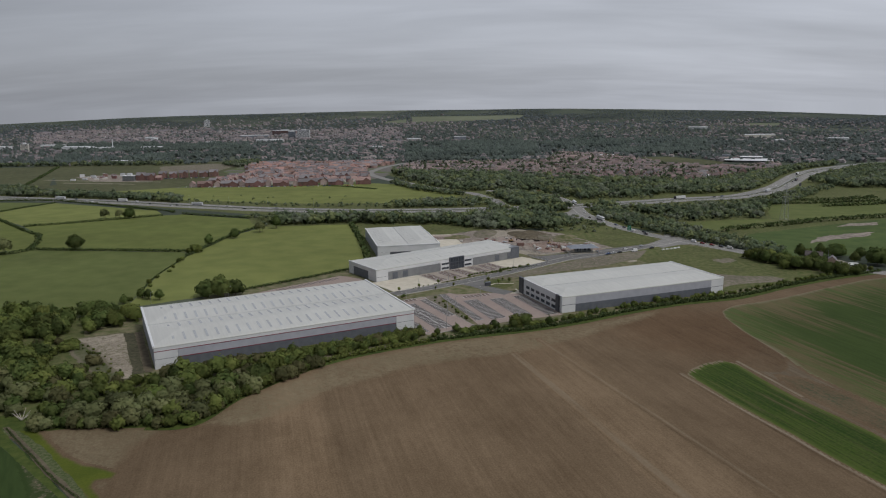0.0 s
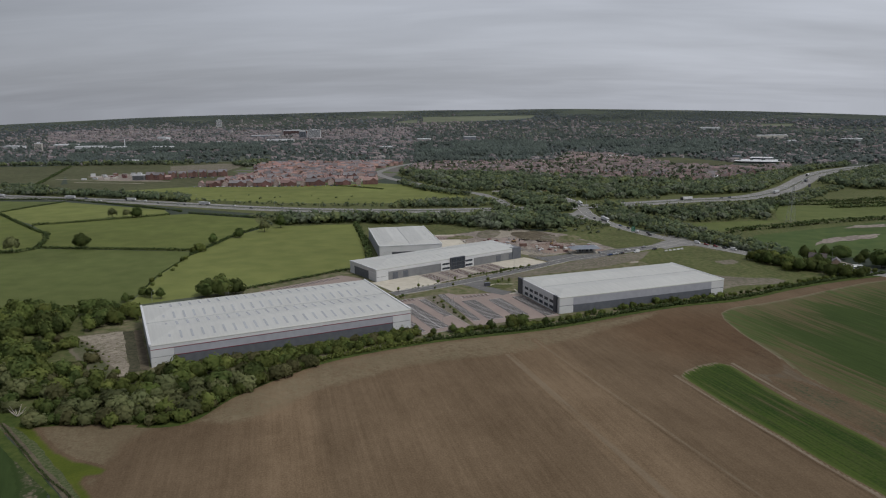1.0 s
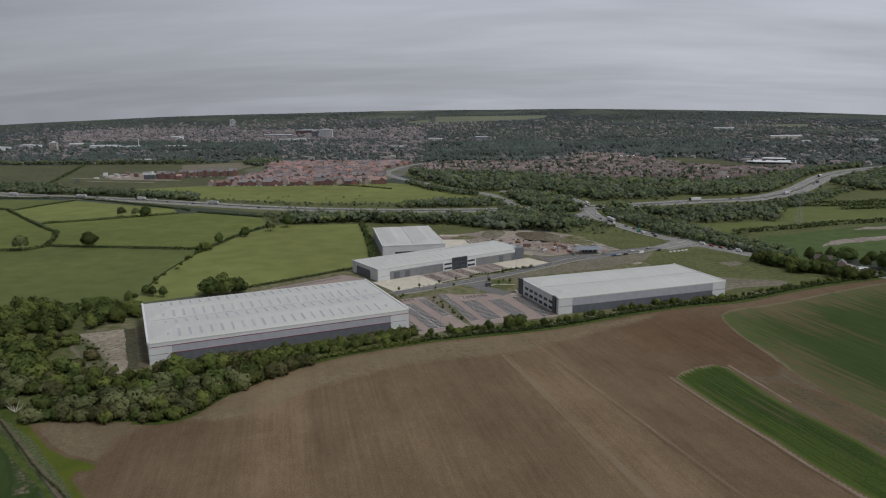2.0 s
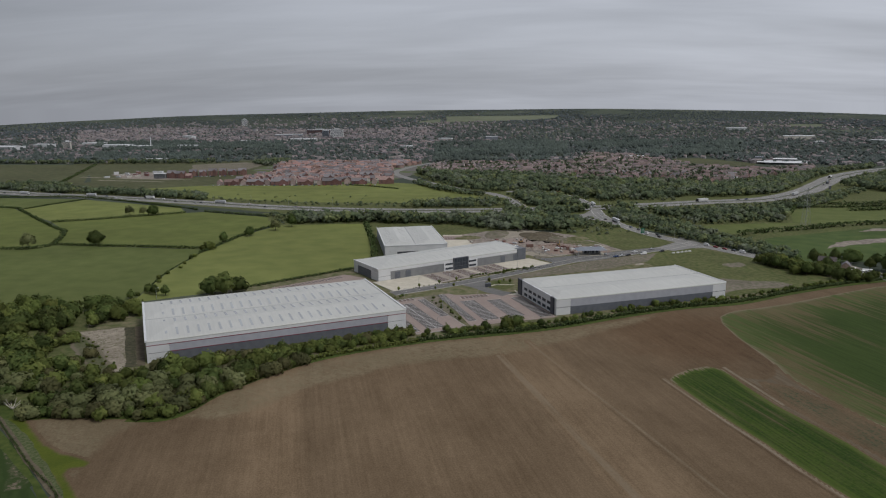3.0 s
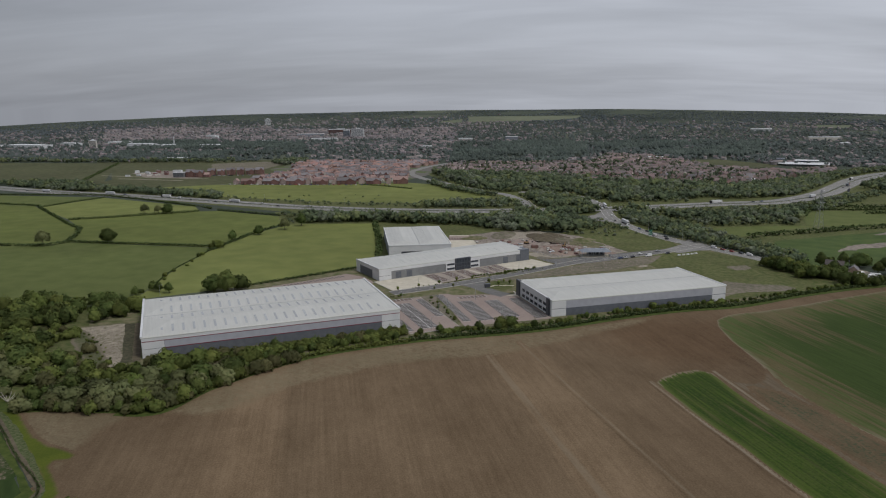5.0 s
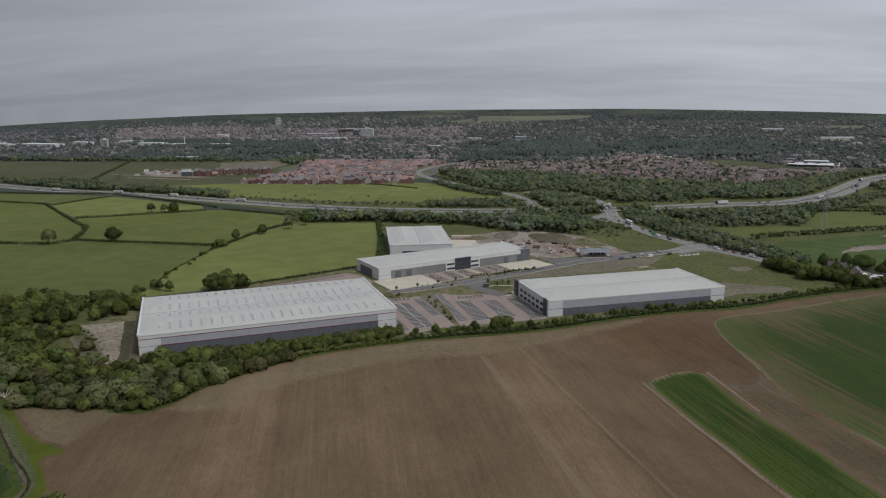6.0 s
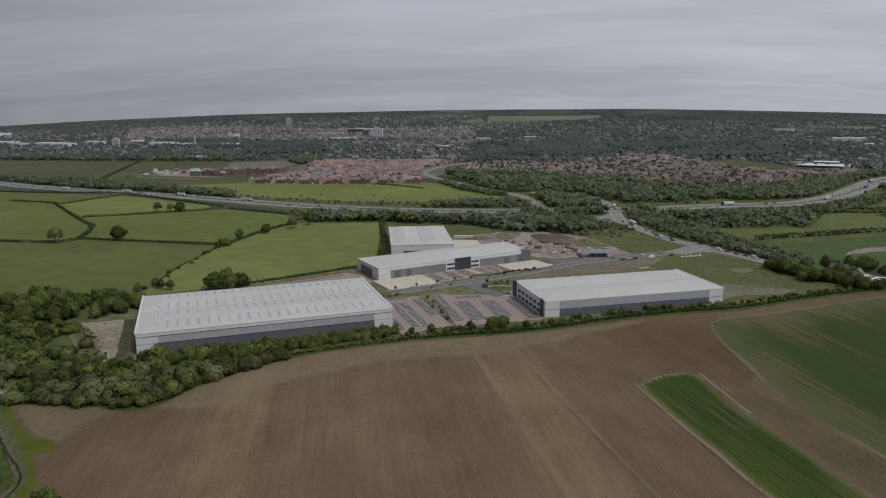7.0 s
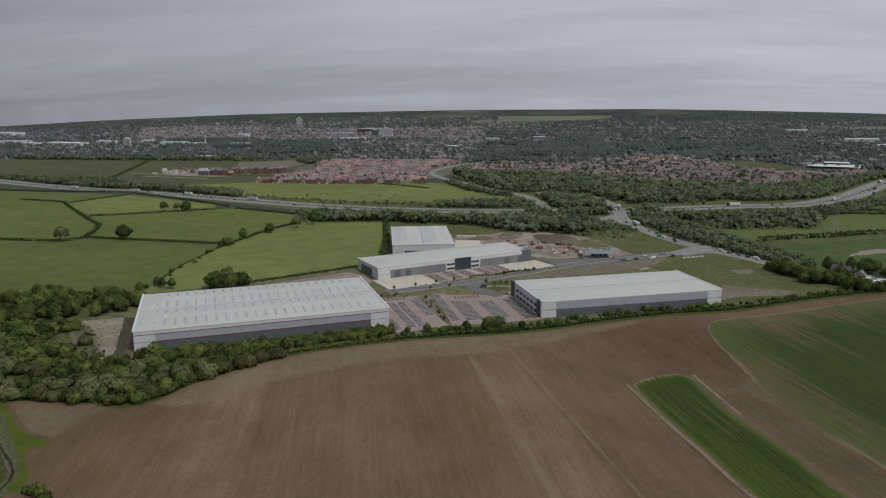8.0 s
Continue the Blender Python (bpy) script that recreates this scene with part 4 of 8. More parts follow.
patch("wood_edge_grass", [(-290, 268), (-205, 254), (-150, 256), (-133, 266), (-125, 285), (-122, 279), (-131.5, 253), (-137, 247.2), (-156, 245.6), (-179, 245), (-191, 242.2), (-207, 243), (-290, 262)], 0.13, M["bright_edge"], "rank green grass along the wood's edge", "grass", step=2.0, amount=0.6, seed=61)
patch("ditch", [(-206, 245), (-204, 246), (-179, 223.4), (-162, 208), (-141, 189.5), (-138, 170), (-140, 170), (-143, 188), (-163.5, 206), (-180, 221)], 0.17, M["mud"], "dark narrow field ditch", "ditch", step=2, amount=0.4, seed=7)
patch("ditch_bank", [(-206, 244), (-180, 220.5), (-163, 205.5), (-143, 187), (-140, 165), (-147, 165), (-147, 187), (-160, 200), (-175, 212), (-186, 221), (-215, 246)], 0.11, M["bright_edge"], "green grass bank beside a ditch", "grass", step=2, amount=0.6, seed=62)
patch("corner_crop", [(-260, 275), (-215, 246), (-184, 219.5), (-147, 187), (-147, 140), (-260, 140)], 0.06, M["crop_dark"], "dark green crop beyond the ditch", "field", seed=8)
graded("crop_gap", [(-192, 229), (-183, 224), (-170, 212), (-158, 200), (-156, 194), (-163, 191), (-168, 200), (-178, 212)], 0.09, M["gap_soil"], "bare pale soil at a crop's edge", "field", 0.8)
tagged(part("hedge_margin", ribbon(SOIL_EDGE[12:], -1.7, 2.6, 0.14), M["bright_edge"], None), "narrow grass margin between hedge and soil", "grass", kind="structure")

patch("wood_floor", [(-360, 330), (-345, 262), (-205, 250), (-150, 252), (-128, 266), (-112, 300), (-100, 322), (-172, 302), (-210, 366), (-232, 402), (-330, 392)], 0.02, M["verge"], "rough grass under trees", "grass", seed=90)
# pastures beside the motorway
patch("pasture_large", [(-237.6, 408), (-254, 490), (-260, 562), (-254, 650), (-238, 702), (-151, 717), (-119, 592), (-109, 548), (-110, 515), (-141, 486), (-181, 447)], 0.05, M["grass_a"], "large smooth light green pasture", "field", seed=11)
patch("pasture_near", [(-640, 330), (-330, 330), (-238, 405), (-254, 490), (-262, 575), (-412, 590), (-450, 567), (-760, 545)], 0.04, M["grass_c"], "grazed green pasture bounded by hedges", "field", seed=12)
patch("pasture_middle", [(-262, 577), (-256, 650), (-246, 705), (-270, 757), (-357, 792), (-376, 784), (-491, 711), (-444, 660), (-411, 591)], 0.06, M["grass_b"], "lush green pasture bounded by hedges", "field", seed=13)
patch("pasture_far", [(-376, 786), (-400, 824), (-568, 898), (-591, 806), (-578, 787), (-491, 712)], 0.05, M["grass_a"], "light green pasture below the motorway", "field", seed=14)
patch("pasture_side", [(-411, 592), (-443, 660), (-474, 686), (-609, 814), (-800, 826), (-720, 560), (-450, 568)], 0.06, M["grass_b"], "bright green pasture bounded by hedges", "field", seed=15)
patch("pasture_corner", [(-609, 816), (-591, 806), (-570, 900), (-860, 925), (-900, 830)], 0.05, M["grass_c"], "green pasture beside the motorway hedge", "field", seed=16)
patch("estate_meadow", [(-620, 985), (-420, 925), (-250, 880), (-60, 880), (-40, 960), (-110, 1085), (-190, 1120), (-330, 1075), (-480, 1070)], 0.05, M["grass_a"], "open green meadow in front of new houses", "field", seed=17)
patch("hill_pasture", [(-1250, 1480), (-900, 1480), (-690, 1090), (-1100, 1060)], 0.05, M["hill"], "dull green pasture behind the motorway", "field", seed=18)
patch("rough_ground", [(-970, 1505), (-597, 1600), (-510, 1560), (-470, 1340), (-470, 1060), (-530, 1000), (-640, 985), (-700, 1060), (-700, 1130), (-800, 1290)], 0.04, M["hill"], "rough open ground beside the new estate", "ground", seed=43)
patch("building_earth", [(-680, 1476), (-586, 1543), (-520, 1500), (-515, 1340), (-608, 1317)], 0.07, M["scrub"], "stripped red-brown building land", "ground", amount=4, seed=19)
patch("spoil_ground", [(-735, 1250), (-690, 1300), (-640, 1290), (-600, 1190), (-560, 1178), (-560, 1168), (-661, 1172)], 0.08, M["earth"], "pale churned building ground", "ground", amount=4, seed=20)
patch("estate_ground", [(-480, 1068), (-205, 1118), (-170, 1250), (-185, 1520), (-300, 1530), (-500, 1530), (-500, 1340), (-430, 1240)], 0.06, M["street"], "paved streets and gardens among new houses", "ground", seed=21)
patch("meadow_right", [(228, 652), (420, 748), (420, 610), (300, 560), (222, 548), (205, 600)], 0.05, M["meadow"], "bright green meadow with worn patches", "field", seed=22)
patch("worn_patch", [(262, 606), (290, 622), (330, 640), (345, 660), (318, 652), (280, 634)], 0.09, M["earth"], "pale bare patch in the meadow", "ground", amount=3, seed=23)
patch("worn_patch", [(325, 690), (370, 700), (380, 716), (345, 706)], 0.09, M["earth"], "pale bare patch in the meadow", "ground", amount=3, seed=24)
patch("paddock", [(186, 706), (191, 716), (221, 728), (281, 740), (292, 735), (228, 697), (206, 672)], 0.05, M["grass_c"], "small light green paddock between hedges", "field", seed=25)
patch("paddock", [(286, 744), (305, 800), (330, 846), (382, 850), (470, 870), (430, 775), (355, 748), (312, 736)], 0.05, M["grass_c"], "small light green paddock between hedges", "field", seed=26)

patch("old_estate_ground", [(-170, 1300), (-60, 1270), (36, 1180), (161, 1100), (236, 1090), (390, 1130), (440, 1230), (580, 1400), (470, 1400), (433, 1353), (368, 1413), (345, 1552), (280, 1720), (190, 1790), (140, 1560), (-150, 1500)], 0.03, M["street"], "paved streets and gardens among old houses", "ground", seed=44)
patch("playing_field", [(363, 1635), (428, 1650), (499, 1494), (433, 1353), (368, 1413), (345, 1552)], 0.05, M["hill"], "pale mown playing field behind houses", "field", seed=45)
for line in ([(-765, 1204), (-690, 1186), (-589, 1163), (-540, 1160)], [(-700, 1150), (-630, 1138), (-570, 1126)]):
    tagged(part("site_track", ribbon(smooth_line(line), -2.5, 2.5, 0.12), M["gravel"], None), "pale site track over rough ground", "track", kind="structure")
patch("junction_ground", [(-760, 990), (-430, 860), (-240, 775), (-150, 716), (10, 690), (130, 690), (230, 556), (430, 610), (620, 1000), (740, 1290), (640, 1400), (330, 1110), (170, 1170), (-60, 1290), (-190, 1300), (-110, 1090), (-50, 985), (-420, 935), (-700, 1060)], 0.022, M["verge"], "rough grass verges of a motorway junction", "grass", seed=40)
# the business park
patch("park_ground", [P(-30, -20), P(-30, 95), P(60, 100), P(118, 108), P(90, 205), P(105, 300), (5, 675), (150, 660), (215, 535), (228, 478), (124, 424), (71, 404), (4, 370), (-48, 350), (-94, 322)],
      0.03, M["rough"], "rough grass and earth of a new business park", "ground", seed=27)
patch("scrub_verge", [R0(58, -41), R0(100, -39), (60, 547), (100, 571), (118, 580), (104, 548), (70, 520), (30, 500), (0, 484)], 0.09, M["scrub"], "bare scrubby verge beside an access road", "ground", amount=1.2, seed=112)
patch("bare_patch", [(133, 452), (144, 462), (160, 468), (180, 472), (186, 480), (180, 487), (156, 489), (144, 494), (134, 480)], 0.1, M["scrub"], "worn bare strip beside a warehouse", "ground", amount=2, seed=113)
patch("bare_patch", [(157, 541), (173, 547), (176, 537), (161, 529)], 0.1, M["scrub"], "worn bare patch in rough grass", "ground", amount=3, seed=115)
patch("scrub_verge", [R0(99, -29.5), R0(128, -30), R0(139, -24), R0(138, -2), (18, 566), (32, 560), (46, 553)], 0.1, M["scrub"], "bare scrubby verge beside a loading yard", "ground", amount=1.0, seed=114)
patch("grass_plot", [(128, 445), (225, 482), (205, 535), (192, 562), (150, 605), (95, 570), (112, 500)], 0.07, M["verge"], "rough green grass plot beside a warehouse", "grass", amount=1.5, seed=28)
patch("verge_triangle", [(75, 775), (128, 680), (140, 612), (95, 592), (40, 620), (30, 660), (55, 700)], 0.07, M["verge"], "rough grass bank beside the slip road", "grass", amount=1.5, seed=29)
patch("site_meadow", [(-60, 588), (-68, 640), (-25, 676), (22, 686), (45, 690), (10, 715), (-60, 735), (-155, 722), (-145, 650), (-122, 570), (-98, 545)], 0.038, M["verge"], "rough meadow behind a warehouse", "grass", amount=1, seed=47)
patch("building_site", [(-25, 676), (20, 684), (55, 662), (78, 618), (92, 592), (60, 577), (30, 572), (10, 586), (-12, 592), (-52, 588), (-66, 640)], 0.09, M["earth"], "churned bare earth of a building site", "ground", amount=3, seed=30)
patch("dug_earth", [(13.6, 662.8), (30.2, 679.2), (47.2, 653.1), (44.1, 622.4), (25.1, 615.9), (13.1, 633.9)], 0.11, M["mud"], "dark dug earth on a building site", "ground", step=3, amount=2, seed=73)
patch("site_grass", [(46.8, 647.3), (74.8, 624.3), (76.9, 601.5), (58.5, 607.8), (44.8, 617.1)], 0.11, M["rough"], "rough grass left on a building site", "grass", step=3, amount=2, seed=74)
patch("tipped_earth", [(-20.2, 673.0), (11.5, 697.5), (24.6, 675.8), (10.8, 650.8), (-9.8, 635.3)], 0.11, M["gravel"], "pale tipped earth on a building site", "ground", step=3, amount=2, seed=75)
patch("brick_earth", [(19.9, 607.8), (39.8, 616.8), (57.9, 600.3), (53.0, 571.8), (30.2, 570.3)], 0.115, M["red_earth"], "pinkish brick-strewn earth on a building site", "ground", step=3, amount=2, seed=76)
patch("site_road", [(20, 552), (60, 571), (92, 588), (126, 606), (134, 598), (96, 571), (66, 550), (36, 533)], 0.12, M["asphalt"], "grey access road surface", "road", amount=0.3, seed=31)
patch("stony_ground", [(22, 556), (55, 574), (92, 590), (75, 596), (20, 585), (5, 575)], 0.08, M["gravel"], "stony ground beside the access road", "ground", amount=1.5, seed=32)
patch("bank_grass", [(-270, 335), (-232, 349), (-202, 317), (-184, 296), (-190, 288), (-230, 290), (-262, 312)], 0.05, M["verge"], "rough grassy clearing among shrubs", "ground", amount=1.5, seed=35)
graded("gravel_bank", [(-238, 349), (-215.5, 361), (-211, 357), (-196, 329), (-178.5, 298), (-186, 290), (-208, 312), (-224, 332)], 0.1, M["bank"], "pale gravel bank beside a warehouse", "ground", 1.0)
graded("bank_slope", [(-238, 349), (-228, 343), (-215, 331), (-198, 311), (-186, 297), (-188, 288), (-208, 308), (-226, 328)], 0.13, M["bank_weeds"], "weedy sandy slope beside gravel", "ground", 1.0)
graded("bank_weeds", [(-211, 357), (-206, 357), (-178, 306), (-181, 301), (-194, 325)], 0.14, M["bank_weeds"], "thin weeds at the foot of a gravel bank", "grass", 1.2)
patch("grass_strip", [(-214.5, 358.8), (-209.8, 361), (-177, 301.8), (-181.5, 299.5)], 0.15, M["dark_weeds"], "dark grass strip beside a warehouse wall", "grass", step=2, amount=0.8, seed=38)
patch("trodden_strip", [(-209.8, 361), (-206.5, 362.8), (-174, 304), (-177, 301.8)], 0.16, M["mud"], "dark brown soil along a warehouse wall", "ground", step=2, amount=0.4, seed=34)
patch("field_corner", [(-285, 787), (-235, 787), (-150, 724), (-150, 712), (-236, 698), (-246, 705), (-270, 757)], 0.03, M["verge"], "rough grass corner between hedges", "grass", seed=46)
patch("rear_verge", [P(0, 78), (-196, 436), (-181, 450), (-143, 488), (-118, 514), (-100, 500), (-92, 470), P(131, 80)], 0.06, M["rough"], "rough grass strip behind a warehouse", "grass", amount=0.3, seed=39)
rear = patch("rear_yard", [P(2, 78), (-183, 428), (-170, 441), (-157, 455), (-137, 474), (-121, 491), (-106, 482), (-96, 468), P(131, 80), P(115, 77.5)], 0.1, M["paving"], "pink paved car park behind a warehouse", "car park", amount=0.2, seed=36)
for i in range(20):
    x, y = -158 + 1.75 * i, 450.5 + 1.72 * i
    part("parking_bay", prism([(x + 0.5, y + 0.5), (x + 1.35, y + 1.35), (x + 4.5, y - 1.8), (x + 3.65, y - 2.65)], 0.1, 0.13), M["bay"], rear, "grey parking bay")

Q, R = site(B_O, B_T), site(C_O, C_T)


def rect(fr, u0, u1, v0, v1):
    return [fr(u0, v0), fr(u1, v0), fr(u1, v1), fr(u0, v1)]


# ---- roads ----
MOTORWAY = smooth_line([(-980, 1075), (-740, 975), (-500, 908), (-260, 828), (-90, 812), (90, 842), (235, 896), (320, 926), (400, 1010), (460, 1102), (540, 1226), (655, 1345), (850, 1470), (1150, 1600)], 12)
LINK = smooth_line([(30, 770), (13, 836), (0, 905), (-25, 975), (-65, 1018), (-125, 1115), (-171, 1186), (-210, 1288), (-206, 1372), (-190, 1450), (-150, 1560)], 10)
SLIP = smooth_line([(300, 470), (240, 512), (208, 545), (188, 576), (150, 630), (136, 652), (119.5, 688), (105.5, 734), (97.5, 780), (97, 832), (92, 895), (70, 965), (39, 988), (-5, 1005)], 8)
SPUR = smooth_line([(98, 778), (68, 778), (30, 790), (13, 836)], 6)
ACCESS = smooth_line([(160, 626), (143, 612), (124, 596), (95, 577), (55, 553), R(100, -33), R(60, -35.5), R(30, -36), R(-8, -34.5)], 5)


def road(name, line, width, material, label, z=0.14):
    ob = tagged(part(name, ribbon(line, -width / 2, width / 2, z), material, None), label, "road", kind="structure")
    return ob


carriage = road("road", MOTORWAY, 34, M["motorway"], "pale grey dual carriageway motorway", 0.13)
part("central_reserve", ribbon(MOTORWAY, -1.9, 1.9, 0.19), M["verge"], carriage, "grassy central reservation")
for side in (-1, 1):
    part("crash_barrier", ribbon(MOTORWAY, side * 0.8 - 0.12, side * 0.8 + 0.12, 0.95, 0.35), M["metal"], carriage, "galvanised steel crash barrier")
    for k in (2.6, 13.4):
        part("edge_line", ribbon(MOTORWAY, side * k - 0.12, side * k + 0.12, 0.18), M["line"], carriage, "white edge line")
    for k in (6.2, 9.8):
        part("lane_line", ribbon(MOTORWAY, side * k - 0.1, side * k + 0.1, 0.18, 0, 2), M["line"], carriage, "broken white lane line")
road("road", LINK, 14, M["motorway"], "pale grey link road to the new estate", 0.16)
slip = road("road", SLIP, 12, M["motorway"], "pale grey slip road with queuing traffic", 0.18)
patch("junction_splay", [(65.5, 777.9), (81.8, 795.4), (96.7, 840.9), (98.0, 796.3), (106.0, 737.8), (83.3, 751.4)], 0.165, M["motorway"], "pale road surface where the slip road forks", "road", step=20, amount=0)
patch("junction_splay", [(121.5, 602.0), (143.6, 628.7), (151.5, 653.8), (163.1, 629.9), (170.8, 605.2), (150.5, 601.5), (132.5, 588.5)], 0.165, M["motorway"], "pale road surface where the access road joins", "road", step=20, amount=0)
part("centre_line", ribbon(SLIP, -0.1, 0.1, 0.22, 0, 2), M["line"], slip, "broken white centre line")
for k in (-5.6, 5.6):
    part("edge_line", ribbon(SLIP, k - 0.1, k + 0.1, 0.22), M["line"], slip, "white edge line")
    part("kerb", ribbon(SLIP, k * 1.09 - 0.15, k * 1.09 + 0.15, 0.3, 0.28), M["kerb"], slip, "pale concrete kerb")
road("road", SPUR, 11, M["motorway"], "pale grey spur between slip road and bridge", 0.2)
access = road("road", ACCESS, 9.0, M["asphalt"], "grey asphalt access road of a business park", 0.16)
for k in (-4.65, 4.65):
    part("kerb", ribbon(ACCESS, k - 0.15, k + 0.15, 0.3, 0.28), M["kerb"], access, "pale concrete kerb")
part("centre_line", ribbon(ACCESS, -0.08, 0.08, 0.2, 0, 2), M["line"], access, "broken white centre line")
patch("junction_splay", [R(36, -38), R(42, -42), R(44, -50), R(56, -50), R(60, -43), R(68, -39), R(52, -35)], 0.15, M["asphalt"], "grey asphalt where a branch joins", "road", step=4, amount=0.2, seed=49)
side_road = smooth_line([R(48, -38), R(49, -48), Q(-14, 63), Q(-8, 52)], 4)
road("road", side_road, 10.5, M["asphalt"], "grey asphalt branch to a car park", 0.176)


def bridge():
    ob = tagged(empty("road_bridge"), "concrete road bridge over the motorway", "bridge")
    span = smooth_line([(16, 815), (13, 836), (6, 870), (0, 905)], 6)
    part("deck", ribbon(span, -7.5, 7.5, 0.3, 0.14), M["motorway"], ob)
    for k in (-7.6, 7.6):
        part("parapet", ribbon(span, k - 0.2, k + 0.2, 1.4, 1.2), M["concrete"], ob, "pale concrete parapet")


bridge()


# ---- car parks ----
def carpark(name, outline, z, label, material="paving"):
    return patch(name, outline, z, M[material], label, "car park", step=20, amount=0)


def bay_row(parent, fr, u0, u1, v0, v1, material, across, spine=True):
    """A block of parking bays: darker paving, white bay lines, a spine line. across: bays stack along v."""
    def slab(a, b, c, d, z):
        bm = bmesh.new()
        f = bm.faces.new([bm.verts.new((*p, z)) for p in rect(fr, a, b, c, d)])
        if f.normal.z < 0:
            f.normal_flip()
        return bm
    part("parking_bays", slab(u0, u1, v0, v1, 0.2), material, parent, "darker block paving of parking bays")
    w = 0.16
    if across:
        n = int((v1 - v0) / 2.5)
        for i in range(n + 1):
            v = v0 + (v1 - v0) * i / n
            part("bay_line", slab(u0 + 0.2, u1 - 0.2, v - w, v + w, 0.215), M["line"], parent)
        if spine:
            m = (u0 + u1) / 2
            part("spine_line", slab(m - 0.14, m + 0.14, v0, v1, 0.222), M["line"], parent)
    else:
        n = int((u1 - u0) / 2.5)
        for i in range(n + 1):
            u = u0 + (u1 - u0) * i / n
            part("bay_line", slab(u - w, u + w, v0 + 0.2, v1 - 0.2, 0.215), M["line"], parent)


def kerb_round(parent, fr, u0, u1, v0, v1):
    line = [Vector((*p, 0)) for p in (fr(u0, v0), fr(u1, v0), fr(u1, v1), fr(u0, v1), fr(u0, v0))]
    part("kerb", ribbon(line, -0.15, 0.15, 0.3, 0.28), M["kerb"], parent, "pale concrete kerb")


lot = carpark("car_park", rect(P, 132.5, 161.8, -12, 56), 0.15, "empty block-paved car park beside a warehouse")
bay_row(lot, P, 141, 151, -6, 46, M["bay"], True)
bay_row(lot, P, 156.8, 161.6, 13, 52, M["bay"], True, False)
bay_row(lot, P, 132.7, 136, -8, 14, M["bay"], True, False)
bay_row(lot, P, 140, 155.5, 52.2, 56.8, M["bay_brown"], False)
kerb_round(lot, P, 132.4, 161.9, -12.1, 57)
lot = carpark("car_park", [Q(-53.5, -3), Q(-1, -3), Q(-1, 46), Q(-8, 52), Q(-20, 58), Q(-40, 62), Q(-42.5, 67), Q(-49, 67)], 0.15, "empty block-paved car park between warehouses")
bay_row(lot, Q, -51.5, -46.5, 6, 66, M["bay"], True, False)
bay_row(lot, Q, -42.5, -33, 5, 46.5, M["bay"], True, False)
bay_row(lot, Q, -26, -16.8, 6, 43.5, M["bay"], True, False)
bay_row(lot, Q, -9.5, -2, 0, 44, M["bay_dark"], True, False)
bay_row(lot, Q, -39, -21, 52, 57, M["bay_brown"], False)
lot = patch("yard", rect(R, -4.5, 33.5, -30, -0.3), 0.14, M["concrete"], "pale concrete loading yard of a warehouse", "yard", step=20, amount=0)
kerb_round(lot, R, -4.6, 33.4, -30, -0.4)
lot = patch("yard", [R(99, -0.3), R(134, -0.3), R(136, -25), R(127, -29), R(99, -22)], 0.14, M["concrete"], "pale concrete loading yard of a warehouse", "yard", step=20, amount=0)
lot = carpark("car_park", [R(33.6, -0.3), R(98.9, -0.3), R(98.9, -22), R(66, -26), R(33.6, -28)], 0.145, "empty block-paved forecourt car park", "paving_pale")
for u0, u1, v0, v1 in ((35, 42.5, -25, -3), (48.5, 56, -24.5, -3), (60.5, 68, -24, -3), (75.5, 82, -22.5, -4), (85, 90.5, -21.5, -3), (93, 98.2, -20, -2)):
    bay_row(lot, R, u0, u1, v0, v1, M["bay_brown"], True, False)
part("walkway", ribbon([Vector((*R(70.5, -1), 0)), Vector((*R(73, -26), 0))], -1.1, 1.1, 0.2), M["concrete"], lot, "pale paved walkway")
patch("yard", [(-55, 560), (-64.6, 654), (-47, 656), (-32, 600), (-26, 582), (-48, 566)], 0.12, M["concrete"], "pale concrete yard beside the far warehouse", "yard", step=20, amount=0)
lot = carpark("car_park", [(-64.6, 650), (-46, 652), (-40, 632), (-62, 628)], 0.14, "block-paved car park beside the far warehouse")
for i in range(8):
    part("parking_bay", prism([(-62.5 + 2.5 * i, 632), (-61.0 + 2.5 * i, 632), (-62.5 + 2.4 * i, 642), (-64.0 + 2.4 * i, 642)], 0.14, 0.165), M["bay_brown"], lot, "brown parking bay")
lot = patch("parking_strip", rect(P, 62, 128, 86, 92), 0.16, M["bay_brown"], "strip of parking bays behind a warehouse", "car park", step=20, amount=0)
bay_row(lot, P, 62, 128, 86.2, 91, M["bay_brown"], False)

# planted islands
patch("planting_strip", [P(162.5, 57), P(172, 60), Q(-52.5, 60), Q(-54.5, 6), P(163, 0)], 0.17, M["scrub"], "rough planted strip between car parks", "grass", seed=41)
patch("planting_strip", [P(133, 58.5), P(171, 61), P(195, 66), R(42, -42), R(-8, -40.5)], 0.1, M["rough"], "grass verge beside an access road", "grass", amount=0.4, seed=42)
patch("planting_strip", [Q(-14, 73), Q(-10.5, 86), Q(-2, 90), Q(5, 84), Q(6.5, 72), Q(-4, 64)], 0.21, M["verge"], "grass island with shrubs beside an access road", "grass", amount=0.8, seed=43)
patch("path", [Q(-13, 75), Q(-6, 79), Q(6, 74), Q(6, 72.6), Q(-6, 77.2), Q(-13, 73.6)], 0.24, M["concrete"], "pale path across a grass island", "path", step=3, amount=0.2, seed=44)
patch("path", [Q(-8, 51.5), Q(-1, 54), Q(0, 60), Q(1, 60), Q(0.4, 52), Q(-1, 46)], 0.2, M["concrete"], "pale path to a warehouse entrance", "path", step=3, amount=0.1, seed=45)


